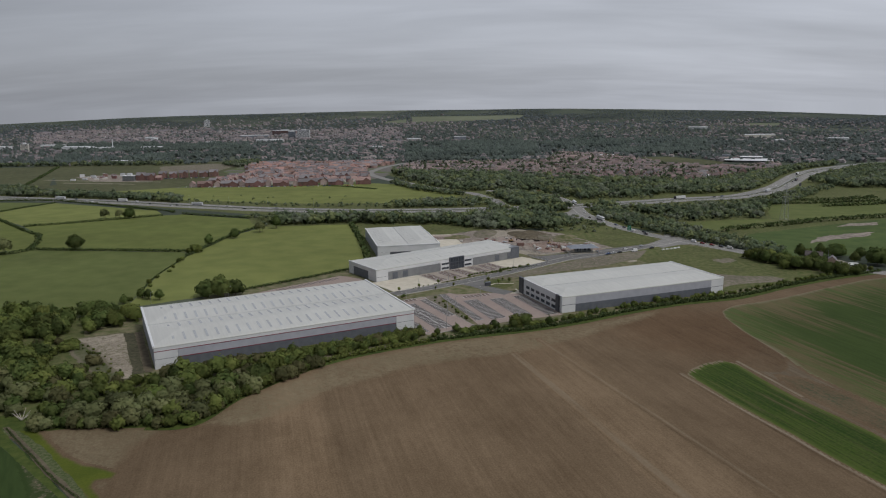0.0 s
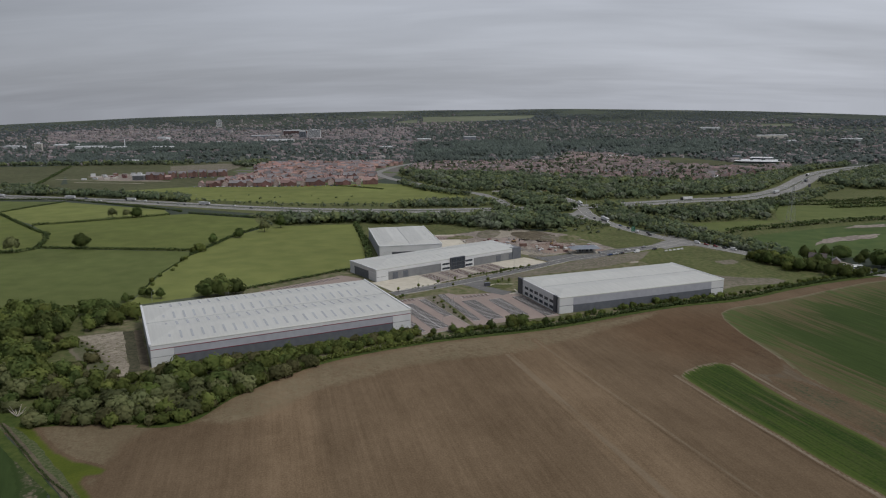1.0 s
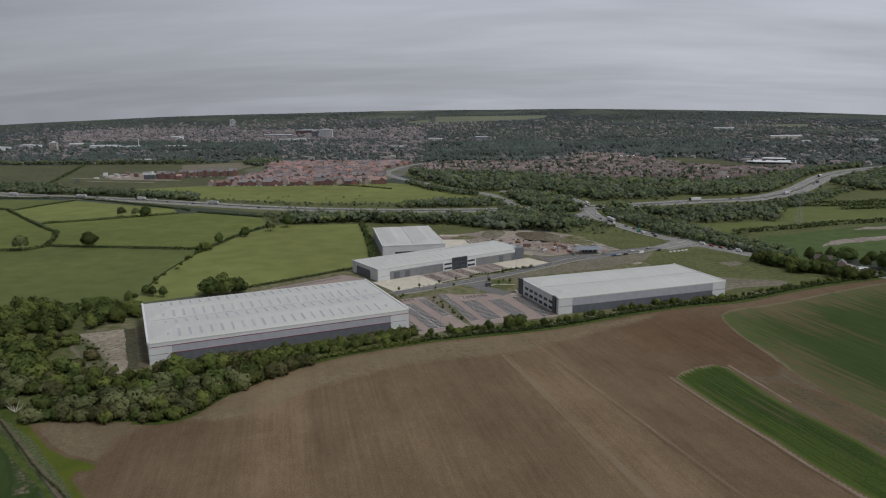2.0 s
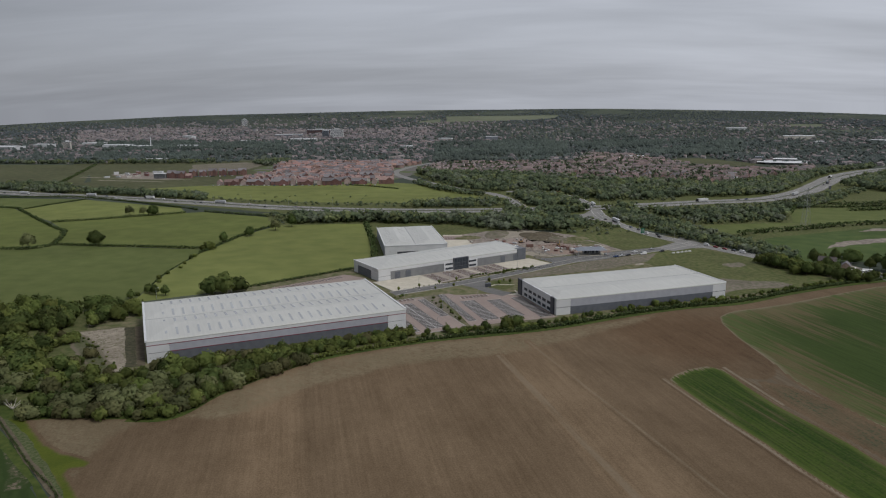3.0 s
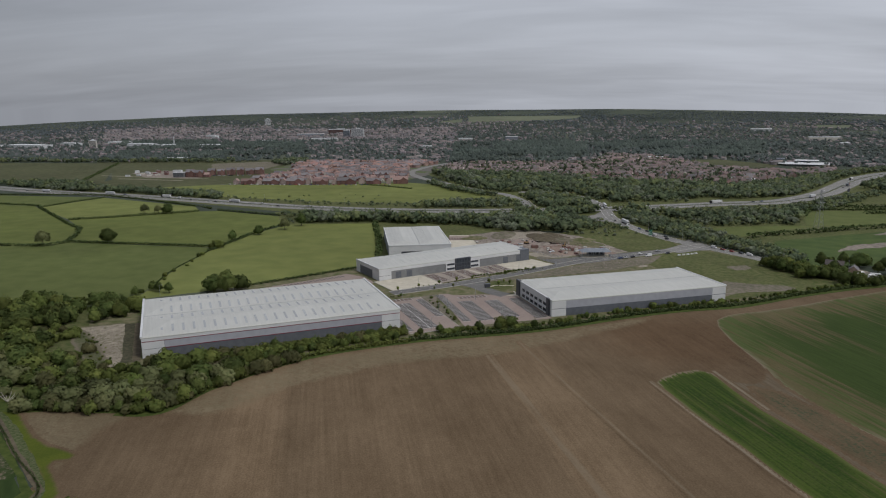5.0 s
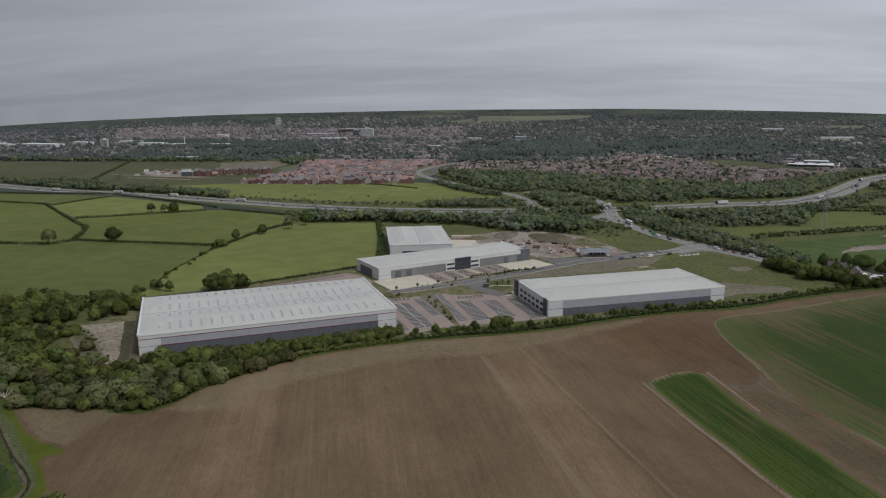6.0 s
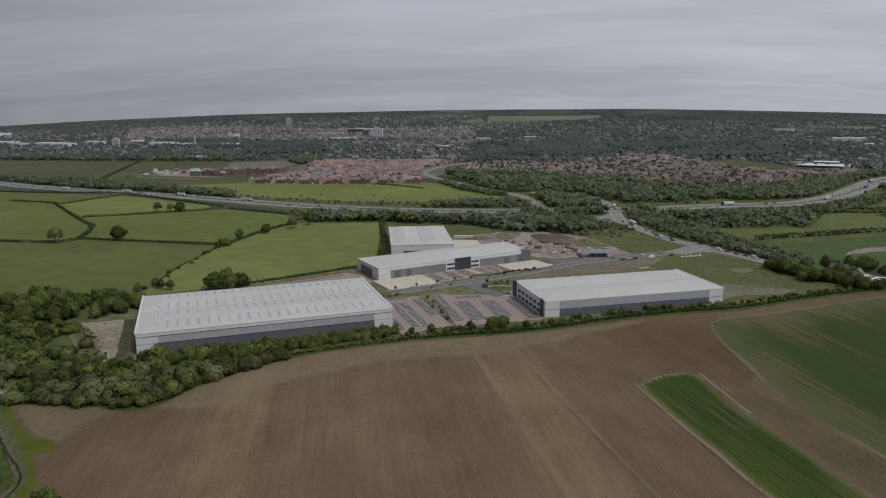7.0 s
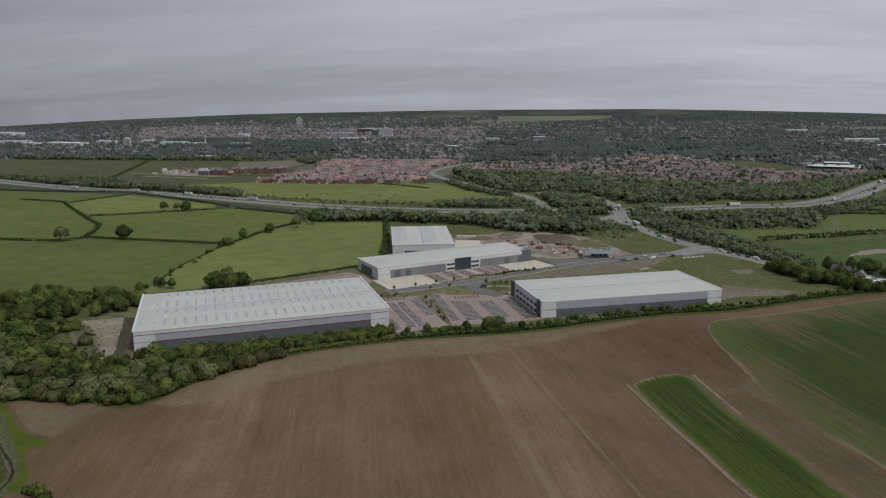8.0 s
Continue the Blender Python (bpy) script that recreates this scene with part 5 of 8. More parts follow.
# ---- warehouses ----
def roof_bay(u0, u1, v0, v1, z, rise, hip0, hip1, along="u"):
    """One hipped, shallow roof bay, closed underneath."""
    bm = bmesh.new()
    if along == "u":
        m = (v0 + v1) / 2
        c = [(u0, v0, z), (u1, v0, z), (u1, v1, z), (u0, v1, z), (u0 + hip0, m, z + rise), (u1 - hip1, m, z + rise)]
    else:
        m = (u0 + u1) / 2
        c = [(u0, v1, z), (u0, v0, z), (u1, v0, z), (u1, v1, z), (m, v1 - hip1, z + rise), (m, v0 + hip0, z + rise)]
    v = [bm.verts.new(q) for q in c]
    for f in ((0, 1, 5, 4), (2, 3, 4, 5), (1, 2, 5), (3, 0, 4), (3, 2, 1, 0)):
        bm.faces.new([v[i] for i in f])
    bmesh.ops.recalc_face_normals(bm, faces=bm.faces[:])
    return bm


def eave(u0, u1, v, depth, z, drop, sign):
    """A rounded eaves cap along a long wall: flat top easing down to the wall's face."""
    bm = bmesh.new()
    prof = [(0.0, -drop), (0.0, -drop * 0.55), (0.12 * depth, -drop * 0.25), (0.35 * depth, -0.05 * drop), (depth, 0.0), (depth, -drop)]
    rows = []
    for u in (u0, u1):
        rows.append([bm.verts.new((u, v + sign * a, z + b)) for a, b in prof])
    n = len(prof)
    for i in range(n):
        bm.faces.new((rows[0][i], rows[0][(i + 1) % n], rows[1][(i + 1) % n], rows[1][i]))
    bm.faces.new(rows[0]), bm.faces.new(rows[1][::-1])
    bmesh.ops.recalc_face_normals(bm, faces=bm.faces[:])
    return bm


def window(parent, u0, u1, v0, v1, z0, z1, axis, n=1):
    """A framed window set into a wall, with its panes."""
    w = part("window", box(u0, u1, v0, v1, z0, z1), M["frame"], parent)
    for i in range(n):
        if axis == "u":
            a, b = u0 + (u1 - u0) * i / n + 0.08, u0 + (u1 - u0) * (i + 1) / n - 0.08
            part("pane", box(a, b, v0 - 0.03, v0 + 0.02, z0 + 0.1, z1 - 0.1), M["glass"], w)
        else:
            a, b = v0 + (v1 - v0) * i / n + 0.08, v0 + (v1 - v0) * (i + 1) / n - 0.08
            part("pane", box(u0 - 0.03, u0 + 0.02, a, b, z0 + 0.1, z1 - 0.1), M["glass"], w)
    return w


def dock_door(parent, u0, u1, v, z1):
    d = part("dock_door", box(u0, u1, v - 0.14, v + 0.05, 0.1, z1), M["slate"], parent, "dark grey sectional loading door")
    for i in range(1, 5):
        part("door_panel", box(u0 + 0.1, u1 - 0.1, v - 0.17, v - 0.1, z1 * i / 5 - z1 / 5 + 0.15, z1 * i / 5), M["slate"], d)


def shell(ob, L, D, H, roof_z):
    """Core walls of a warehouse, set in behind the cladding."""
    part("wall", box(0.1, L - 0.1, 0.1, 0.4, 0, H - 0.5), M["slate"], ob, "cladding-backed wall")
    part("wall", box(0.1, L - 0.1, D - 0.4, D - 0.1, 0, H - 0.5), M["silver"], ob, "silver cladding wall")
    part("wall", box(0.1, 0.4, 0.42, D - 0.42, 0, H - 0.5), M["silver"], ob, "silver cladding wall")
    part("wall", box(L - 0.4, L - 0.1, 0.42, D - 0.42, 0, H - 0.5), M["silver"], ob, "silver cladding wall")


def place(ob, o, turn):
    ob.matrix_basis = pose(o[0], o[1], 0, 0, 0, turn)
    return ob


def slope_light(ob, u, w, c, half, s, z, rise, k0, k1, material, along="u"):
    """A rooflight sheet lying on one slope of a roof bay, k0 to k1 of the way from ridge to eaves."""
    bm = bmesh.new()
    pts = [(u + du, c + s * half * k, z + rise * (1 - k)) for du in (-w / 2, w / 2) for k in (k0, k1)]
    if along == "v":
        pts = [(y, x, q) for x, y, q in pts]
    lo = [bm.verts.new((x, y, q + 0.02)) for x, y, q in pts]
    hi = [bm.verts.new((x, y, q + 0.08)) for x, y, q in pts]
    for f in ((hi[0], hi[1], hi[3], hi[2]), (lo[0], lo[1], hi[1], hi[0]), (lo[2], lo[3], hi[3], hi[2]), (lo[0], lo[2], hi[2], hi[0]), (lo[1], lo[3], hi[3], hi[1])):
        bm.faces.new(f)
    bmesh.ops.recalc_face_normals(bm, faces=bm.faces[:])
    part("rooflight", bm, material, ob, "weathered translucent rooflight")


def warehouse_a():
    ob = tagged(empty("warehouse"), "long pale warehouse with red trim lines and rooflights", "warehouse")
    L, D, H = A_L, A_D, A_H
    shell(ob, L, D, H, 0)
    part("upper_band", box(0, L, -0.06, 0.1, 8.6, H - 1.0), M["white"], ob, "white cladding band")
    part("eave_cap", eave(0, L, -0.1, 2.2, H, 1.0, 1), M["roof"], ob, "rounded pale eaves")
    part("eave_cap", eave(0, L, D + 0.1, 2.2, H, 1.0, -1), M["roof"], ob, "rounded pale eaves")
    part("trim", box(0, L, -0.14, 0.1, 8.3, 8.58), M["red"], ob, "red trim line")
    part("middle_band", box(10.4, L - 10.4, -0.05, 0.1, 4.8, 8.28), M["silver"], ob, "silver-grey cladding band")
    part("trim", box(10.4, L - 10.4, -0.14, 0.1, 4.5, 4.78), M["red"], ob, "red trim line")
    part("lower_band", box(10.4, L - 10.4, -0.03, 0.1, 0, 4.48), M["slate"], ob, "dark grey cladding band")
    for a, b in ((0, 10.3), (L - 10.3, L)):
        for z0, z1 in ((0.0, 2.2), (2.3, 4.5), (4.75, 8.28)):
            part("corner_panel", box(a, b, -0.1, 0.1, z0, z1), M["white"], ob, "white corner cladding")
    for u in (0.0, L):
        s = -1 if u == 0 else 1
        part("gable_cladding", box(min(u, u + s * 0.12), max(u, u + s * 0.12), 0.2, D - 0.2, 0, H - 0.9), M["silver"], ob, "silver cladding gable wall")
        part("gable_parapet", box(u - 0.55, u + 0.55, 0, D, H - 0.9, H + 0.35, 0.08), M["white"], ob, "white parapet coping")
    z = H - 0.06
    m = D / 2
    for v0, v1 in ((2.0, m - 0.4), (m + 0.4, D - 2.0)):
        part("roof", roof_bay(0.6, L - 0.6, v0, v1, z, 1.55, 13, 11), M["roof"], ob, "pale profiled metal roof bay")
        c, half = (v0 + v1) / 2, (v1 - v0) / 2
        for i in range(23):
            u = 9.5 + i * (L - 19) / 22
            for s in (-1, 1):
                top = 1.55 * min(1.0, min((u - 0.6) / 13, (L - 0.6 - u) / 11))
                if top < 0.62:
                    continue
                reach = half * top / 1.55
                bm = bmesh.new()
                pts = []
                for du in (-0.55, 0.55):
                    for k in ((0.3, 0.86) if i % 22 else (0.5, 0.7)):
                        pts.append((u + du, c + s * half * k, z + 1.55 * (1 - k)))
                if s * 1 and half * 0.3 < half - reach - 0.5:
                    pts = [(x, c + s * (half - reach * (0.85 if j % 2 == 0 else 0.2)), z + 1.55 * reach / half * (0.85 if j % 2 == 0 else 0.2)) for j, (x, y, q) in enumerate(pts)]
                lo = [bm.verts.new((x, y, q + 0.02)) for x, y, q in pts]
                hi = [bm.verts.new((x, y, q + 0.09)) for x, y, q in pts]
                for f in ((hi[0], hi[1], hi[3], hi[2]), (lo[0], lo[1], hi[1], hi[0]), (lo[2], lo[3], hi[3], hi[2]), (lo[0], lo[2], hi[2], hi[0]), (lo[1], lo[3], hi[3], hi[1])):
                    bm.faces.new(f)
                bmesh.ops.recalc_face_normals(bm, faces=bm.faces[:])
                part("rooflight", bm, M["skylight"], ob, "grey translucent rooflight")
    part("valley_gutter", box(0.6, L - 0.6, m - 0.4, m + 0.4, H - 0.5, H - 0.1), M["gutter"], ob, "grey valley gutter")
    return place(ob, A_O, A_T)


def warehouse_b():
    ob = tagged(empty("warehouse"), "white and dark grey warehouse with an office end", "warehouse")
    L, D, H = B_L, B_D, B_H
    shell(ob, L, D, H, 0)
    part("upper_band", box(9.0, L - 9.5, -0.06, 0.1, 4.6, H - 0.9), M["silver"], ob, "silver-grey cladding band")
    part("lower_band", box(9.0, L - 9.5, -0.03, 0.1, 0, 4.58), M["slate"], ob, "dark blue-grey cladding band")
    part("eave_cap", eave(0, L, -0.1, 1.6, H, 0.9, 1), M["roof"], ob, "rounded pale eaves")
    part("eave_cap", eave(0, L, D + 0.1, 1.6, H, 0.9, -1), M["roof"], ob, "rounded pale eaves")
    for a, b in ((0, 9.0), (L - 9.5, L)):
        for z0, z1 in ((0.0, 4.4), (4.7, H - 0.9)):
            part("corner_panel", box(a, b, -0.1, 0.1, z0, z1), M["white"], ob, "white corner cladding")
        part("shadow_gap", box(a, b, -0.07, 0.1, 4.4, 4.7), M["slate"], ob, "dark horizontal joint")
    # office end
    part("office_wall", box(-0.25, 0.1, 6.0, D - 5.0, 0, H - 0.2), M["white"], ob, "white office facade")
    part("corner_panel", box(-0.15, 0.1, 0.0, 2.2, 0, H - 0.6), M["white"], ob, "white corner cladding")
    part("fin", box(-1.0, 0.2, 2.4, 5.8, 0, H + 0.3, 0.05), M["dark"], ob, "anthracite full-height stair fin")
    part("fin", box(-1.0, 0.6, D - 5.0, D + 0.2, 0, H + 0.5, 0.05), M["dark"], ob, "anthracite full-height stair fin")
    for z0, z1 in ((1.1, 2.9), (4.7, 6.4)):
        for i in range(6):
            v = 7.0 + i * (D - 13.5) / 6
            window(ob, -0.36, -0.2, v, v + 4.4, z0, z1, "v", 3)
    part("coping", box(-0.4, 0.4, 0, D, H - 0.2, H + 0.25, 0.06), M["white"], ob, "white parapet coping")
    part("gable_cladding", box(L, L + 0.12, 0.2, D - 0.2, 0, H - 0.9), M["silver"], ob, "silver cladding gable wall")
    part("coping", box(L - 0.45, L + 0.45, 0, D, H - 0.9, H + 0.3, 0.08), M["white"], ob, "white parapet coping")
    m = D / 2
    for v0, v1 in ((1.4, m - 0.35), (m + 0.35, D - 1.4)):
        part("roof", roof_bay(0.5, L - 0.5, v0, v1, H - 0.06, 1.25, 10, 9), M["roof"], ob, "pale profiled metal roof bay")
    part("valley_gutter", box(0.5, L - 0.5, m - 0.35, m + 0.35, H - 0.5, H - 0.1), M["gutter"], ob, "grey valley gutter")
    return place(ob, B_O, B_T)


def warehouse_c():
    ob = tagged(empty("warehouse"), "long white and grey unit with central office glazing", "warehouse")
    L, D, H = C_L, C_D, C_H
    shell(ob, L, D, H, 0)
    part("upper_band", box(0, L - 8, -0.08, 0.1, 6.0, H - 0.8), M["white"], ob, "white cladding band")
    part("eave_cap", eave(0, L - 8, -0.1, 1.5, H, 0.8, 1), M["roof"], ob, "rounded pale eaves")
    part("eave_cap", eave(0, L, D + 0.1, 1.5, H, 0.8, -1), M["roof"], ob, "rounded pale eaves")
    for a, b in ((9.5, 53.8), (84.0, L - 8.2)):
        part("lower_band", box(a, b, -0.03, 0.1, 0, 5.98), M["grey"], ob, "mid grey cladding band")
    for z0, z1 in ((0.0, 3.0), (3.2, 5.98)):
        part("corner_panel", box(0, 9.4, -0.1, 0.1, z0, z1), M["white"], ob, "white corner cladding")
    part("shadow_gap", box(0, 9.4, -0.05, 0.1, 3.0, 3.2), M["slate"], ob, "dark horizontal joint")
    for u in (13.0, 21.5, 106.0, 118.5):
        dock_door(ob, u, u + 4.2, -0.06, 5.0)
    # office front
    part("office_wall", box(54.0, 83.8, -0.35, 0.1, 0, 5.98), M["white"], ob, "white office facade")
    for a, b in ((55.0, 61.6), (76.0, 82.6)):
        for z0, z1 in ((1.0, 2.5), (4.3, 5.7)):
            window(ob, a, b, -0.42, -0.3, z0, z1, "u", 4)
    part("entrance_frame", box(62.0, 75.4, -1.0, 0.2, 0, H + 0.3, 0.06), M["dark"], ob, "anthracite entrance surround")
    for i in range(5):
        for z0, z1 in ((0.3, 2.7), (3.0, 5.2), (5.5, 8.4)):
            part("curtain_pane", box(62.8 + i * 2.4, 64.9 + i * 2.4, -1.06, -0.95, z0, z1), M["glass"], ob, "tinted curtain wall pane")
    part("end_block", box(L - 8, L + 0.4, -0.5, 9.0, 0, H + 0.2, 0.05), M["slate"], ob, "dark grey stair block")
    # west end
    for a, b in ((0, 11.0), (D - 6.5, D)):
        for z0, z1 in ((0.0, 2.9), (3.1, 5.9)):
            part("corner_panel", box(-0.12, 0.1, a, b, z0, z1), M["white"], ob, "white corner cladding")
    part("upper_band", box(-0.1, 0.1, 0, D, 6.0, H - 0.8), M["white"], ob, "white cladding band")
    part("lower_band", box(-0.06, 0.1, 11.1, D - 6.6, 0, 5.98), M["slate"], ob, "dark grey cladding band")
    part("coping", box(-0.4, 0.4, 0, D, H - 0.8, H + 0.2, 0.06), M["white"], ob, "white parapet coping")
    part("coping", box(L - 0.4, L + 0.4, 9.1, D, H - 0.8, H + 0.2, 0.06), M["white"], ob, "white parapet coping")
    part("roof", roof_bay(0.5, L - 0.5, 1.3, D - 1.3, H - 0.06, 2.1, 20, 19), M["roof"], ob, "pale profiled metal hipped roof")
    for i in range(15):
        for k in (-1, 1):
            slope_light(ob, 24 + i * (L - 48) / 14, 1.0, D / 2, D / 2 - 1.3, k, H - 0.06, 2.1, 0.35, 0.75, M["skylight_pale"])
    return place(ob, C_O, C_T)


def warehouse_d():
    ob = tagged(empty("warehouse"), "pale twin-bay warehouse behind the longer unit", "warehouse")
    L, D, H = D_L, D_D, D_H
    shell(ob, L, D, H, 0)
    part("upper_band", box(0, L, -0.1, 0.1, 4.3, H - 0.7), M["white"], ob, "white cladding band")
    part("lower_band", box(10, L - 9, -0.05, 0.1, 0, 4.2), M["dark"], ob, "anthracite cladding band")
    for a, b in ((0, 9.9), (L - 8.9, L)):
        part("corner_panel", box(a, b, -0.1, 0.1, 0, 4.2), M["white"], ob, "white corner cladding")
    part("coping", box(0, L, -0.35, 0.5, H - 0.7, H + 0.1, 0.06), M["white"], ob, "white parapet coping")
    for u in (0.0, L):
        s = -1 if u == 0 else 1
        part("gable_cladding", box(min(u, u + s * 0.12), max(u, u + s * 0.12), 0.2, D - 0.2, 0, H - 0.7), M["silver"], ob, "silver cladding side wall")
        part("coping", box(u - 0.4, u + 0.4, 0.5, D, H - 0.7, H + 0.2, 0.06), M["white"], ob, "white parapet coping")
    m = L / 2
    for a, b in ((0.5, m - 0.35), (m + 0.35, L - 0.5)):
        part("roof", roof_bay(a, b, 0.6, D - 0.5, H - 0.1, 2.0, 10, 10, "v"), M["roof"], ob, "pale profiled metal roof bay")
        for i in range(9):
            for k in (-1, 1):
                slope_light(ob, 14 + i * (D - 28) / 8, 1.0, (a + b) / 2, (b - a) / 2, k, H - 0.1, 2.0, 0.35, 0.8, M["skylight_pale"], "v")
    part("valley_gutter", box(m - 0.35, m + 0.35, 0.5, D - 0.5, H - 0.5, H + 0.02), M["gutter"], ob, "grey valley gutter")
    return place(ob, D_O, D_T)


warehouse_a(), warehouse_b(), warehouse_c(), warehouse_d()


# ---- trees and hedges near the field ----
rng = random.Random(7)
KW = dict(clumps=125, cards=9, size=(0.045, 0.085), card=0.85, loose=0.15)
FINE = dict(clumps=140, cards=9, size=(0.04, 0.075), card=0.95, loose=0.3)
TREES = [tree("tree", 11, 10.0, 8.0, M["leaf_a"], "leafy green hedgerow tree in a belt", low=0.04, **KW), tree("tree", 12, 9.0, 9.4, M["leaf_a"], "leafy green hedgerow tree in a belt", low=0.06, **KW),
         tree("tree", 13, 11.5, 8.2, M["leaf_b"], "dark green spreading tree in a belt", low=0.04, **KW), tree("tree", 14, 10.5, 7.2, M["leaf_c"], "pale grey-green willow in a belt", low=0.0, **FINE),
         tree("tree", 15, 8.8, 8.2, M["leaf_b"], "dark green spreading tree in a belt", low=0.04, **KW), tree("tree", 16, 9.5, 6.8, M["leaf_a"], "leafy green hedgerow tree in a belt", low=0.0, **FINE),
         tree("tree", 17, 9.0, 6.5, M["leaf_d"], "bronze-green hawthorn in a belt", low=0.0, **FINE)]
KB = dict(category="bush", clumps=56, cards=10, low=0.0, size=(0.06, 0.105), card=0.85, loose=0.4)
BUSHES = [tree("bush", 31, 5.6, 4.2, M["leaf_a"], "round green bush along the field hedge", **KB), tree("bush", 32, 5.0, 5.0, M["leaf_b"], "dark green bush along the field hedge", **KB),
          tree("bush", 33, 6.4, 3.8, M["leaf_a"], "low spreading green bush along the field hedge", **KB)]
OAK = tree("tree", 51, 13.5, 12.5, M["leaf_b"], "lone dark green oak in a pasture", clumps=80, cards=26, low=0.08, size=(0.08, 0.15))
THORN = tree("tree", 52, 12.0, 11.0, M["leaf_c"], "thin grey-green lone tree in a pasture", clumps=60, cards=16, low=0.2, size=(0.07, 0.13), loose=1.0)
SLIM = tree("tree", 53, 8.5, 11.5, M["leaf_b"], "dark green tree in a field hedge", clumps=60, cards=24, low=0.16)


USED = set()


def plant(ob, x, y, s, group="", z=0.0, turn=None):
    """Stands a copy there; the first planting moves the built one itself."""
    m = pose(x, y, z, 0, 0, rng.uniform(0, 360) if turn is None else turn) @ Matrix.Diagonal((s * rng.uniform(0.85, 1.15), s * rng.uniform(0.85, 1.15), s * rng.uniform(0.85, 1.15), 1))
    if ob.name not in USED:
        USED.add(ob.name)
        ob.matrix_basis = m
        if group:
            ob["group"] = group
        return ob
    got = copy_thing(ob, m)
    got.matrix_basis = m
    if group:
        got["group"] = group
    return got


CLEARING = [(-232, 300), (-228, 318), (-223, 334), (-212, 318), (-203, 304), (-216, 302), (-222, 292)]
clear = [([Vector((*site(A_O, A_T)(u, v), 0)) for u, v in ((0, 0), (A_L, 0))], 4.5), ([Vector((*site(A_O, A_T)(u, v), 0)) for u, v in ((0, 0), (0, A_D))], 12)]
for x, y in scatter([(-285, 322), (-205, 303), (-172, 294), (-140, 308), (-112, 321), (-118, 286), (-129, 254), (-150, 249), (-205, 246), (-290, 256)], 7.3, rng, clear):
    k = rng.choice([0, 1, 2, 4, 5, 5, 6, 6] if x > -205 else [1, 2, 2, 4, 4, 6, 5]) if rng.random() > 0.25 or y > 284 else 3
    if inside(CLEARING, x, y) or math.hypot(x + 202.5, y - 250) < 9:
        continue
    size = rng.uniform(0.5, 1.05) if x > -200 else rng.uniform(0.6, 1.25)
    if -202 < x < -164:     # only low growth before the bank's foot
        size = min(size, max(0.3, (302 - y) * 0.043))
    plant(TREES[k], x, y, size, "trees in the belt beside the field")
for x, y in ((-150, 259), (-143, 261), (-158, 262), (-183, 256), (-136, 266), (-147, 268), (-131, 275), (-165, 258)):
    plant(TREES[3], x, y, rng.uniform(0.8, 1.05), "trees in the belt beside the field")
for x, y in scatter([(-345, 348), (-275, 340), (-262, 325), (-234, 322), (-226, 304), (-285, 318), (-345, 328)], 8.4, rng, clear):
    plant(TREES[rng.choice([0, 1, 4, 5])], x, y, rng.uniform(0.8, 1.25), "trees in the belt beside the field")
for x, y in scatter([(-262, 338), (-236, 346), (-224, 334), (-199, 305), (-190, 294), (-205, 292), (-228, 306), (-240, 322)], 5.2, rng):
    if not inside(CLEARING, x, y):
        plant(rng.choice([BUSHES[0], BUSHES[2], TREES[5], TREES[6]]), x, y, rng.uniform(0.4, 0.8) * (0.6 if x > -205 else 1.0), "shrubs on the sandy bank")
for i in range(26):
    k = rng.random()
    plant(rng.choice(BUSHES), -226 + 38 * k + rng.uniform(-4, 3), 338 - 38 * k + rng.uniform(-3, 3), rng.uniform(0.14, 0.34), "shrubs on the sandy bank")
for x, y in scatter([(-330, 350), (-262, 338), (-232, 362), (-213, 366), (-218, 384), (-234, 398), (-292, 386), (-330, 380)], 8.4, rng, clear):
    plant(TREES[rng.choice([0, 1, 2, 4, 5])], x, y, rng.uniform(0.8, 1.15), "trees in the belt beside the pasture")
for i in range(34):
    x, y = site(A_O, A_T)(22 + i * 3.2 + rng.uniform(-1.5, 1.5), -11.5 + rng.uniform(-2.5, 1.5))
    plant(rng.choice([BUSHES[0], BUSHES[1], BUSHES[2], BUSHES[0], TREES[6]]), x, y, rng.uniform(0.55, 0.9), "bushes along the warehouse")
for i in range(30):
    x, y = site(A_O, A_T)(24 + i * 3.5 + rng.uniform(-1.5, 1.5), -14.5 + rng.uniform(-2, 1.5))
    plant(rng.choice(BUSHES), x, y, rng.uniform(0.7, 1.05), "bushes along the warehouse")
for i in range(30):
    x, y = site(A_O, A_T)(34 + i * 3.3 + rng.uniform(-1.5, 1.5), -19.0 + 0.09 * (34 + i * 3.3) + rng.uniform(-1.5, 1.5))
    plant(rng.choice(BUSHES), x, y, rng.uniform(0.6, 0.95), "bushes along the warehouse")
for x, y in scatter([site(A_O, A_T)(26, -10), site(A_O, A_T)(118, -6), (-50, 350.5), (-76, 336), (-97, 321), (-112, 303)], 4.4, rng, clear):
    plant(rng.choice(BUSHES), x, y, rng.uniform(0.6, 1.0), "bushes along the warehouse")
for q, side, d in sides(smooth_line([(-206, 247.5), (-182, 245.5), (-155, 247.5), (-137, 251), (-127.5, 262), (-119.5, 281), (-98, 309.5)], 3.2)):
    o = q + side * (rng.uniform(-1.8, 2.2) if q.y < 258 else rng.uniform(0.6, 3.6))
    if math.hypot(o.x + 202.5, o.y - 250) < 9:
        continue
    plant(rng.choice([TREES[5], TREES[6], TREES[3], BUSHES[1]]), o.x, o.y, rng.uniform(0.55, 0.95), "small trees along the wood's edge")
FRONT = smooth_line([(-52, 351), (-20, 364), (5, 371), (29, 384), (62, 404.5), (98, 423), (134, 436), (154, 448), (175, 462), (221, 487), (262, 507)], 2.5)
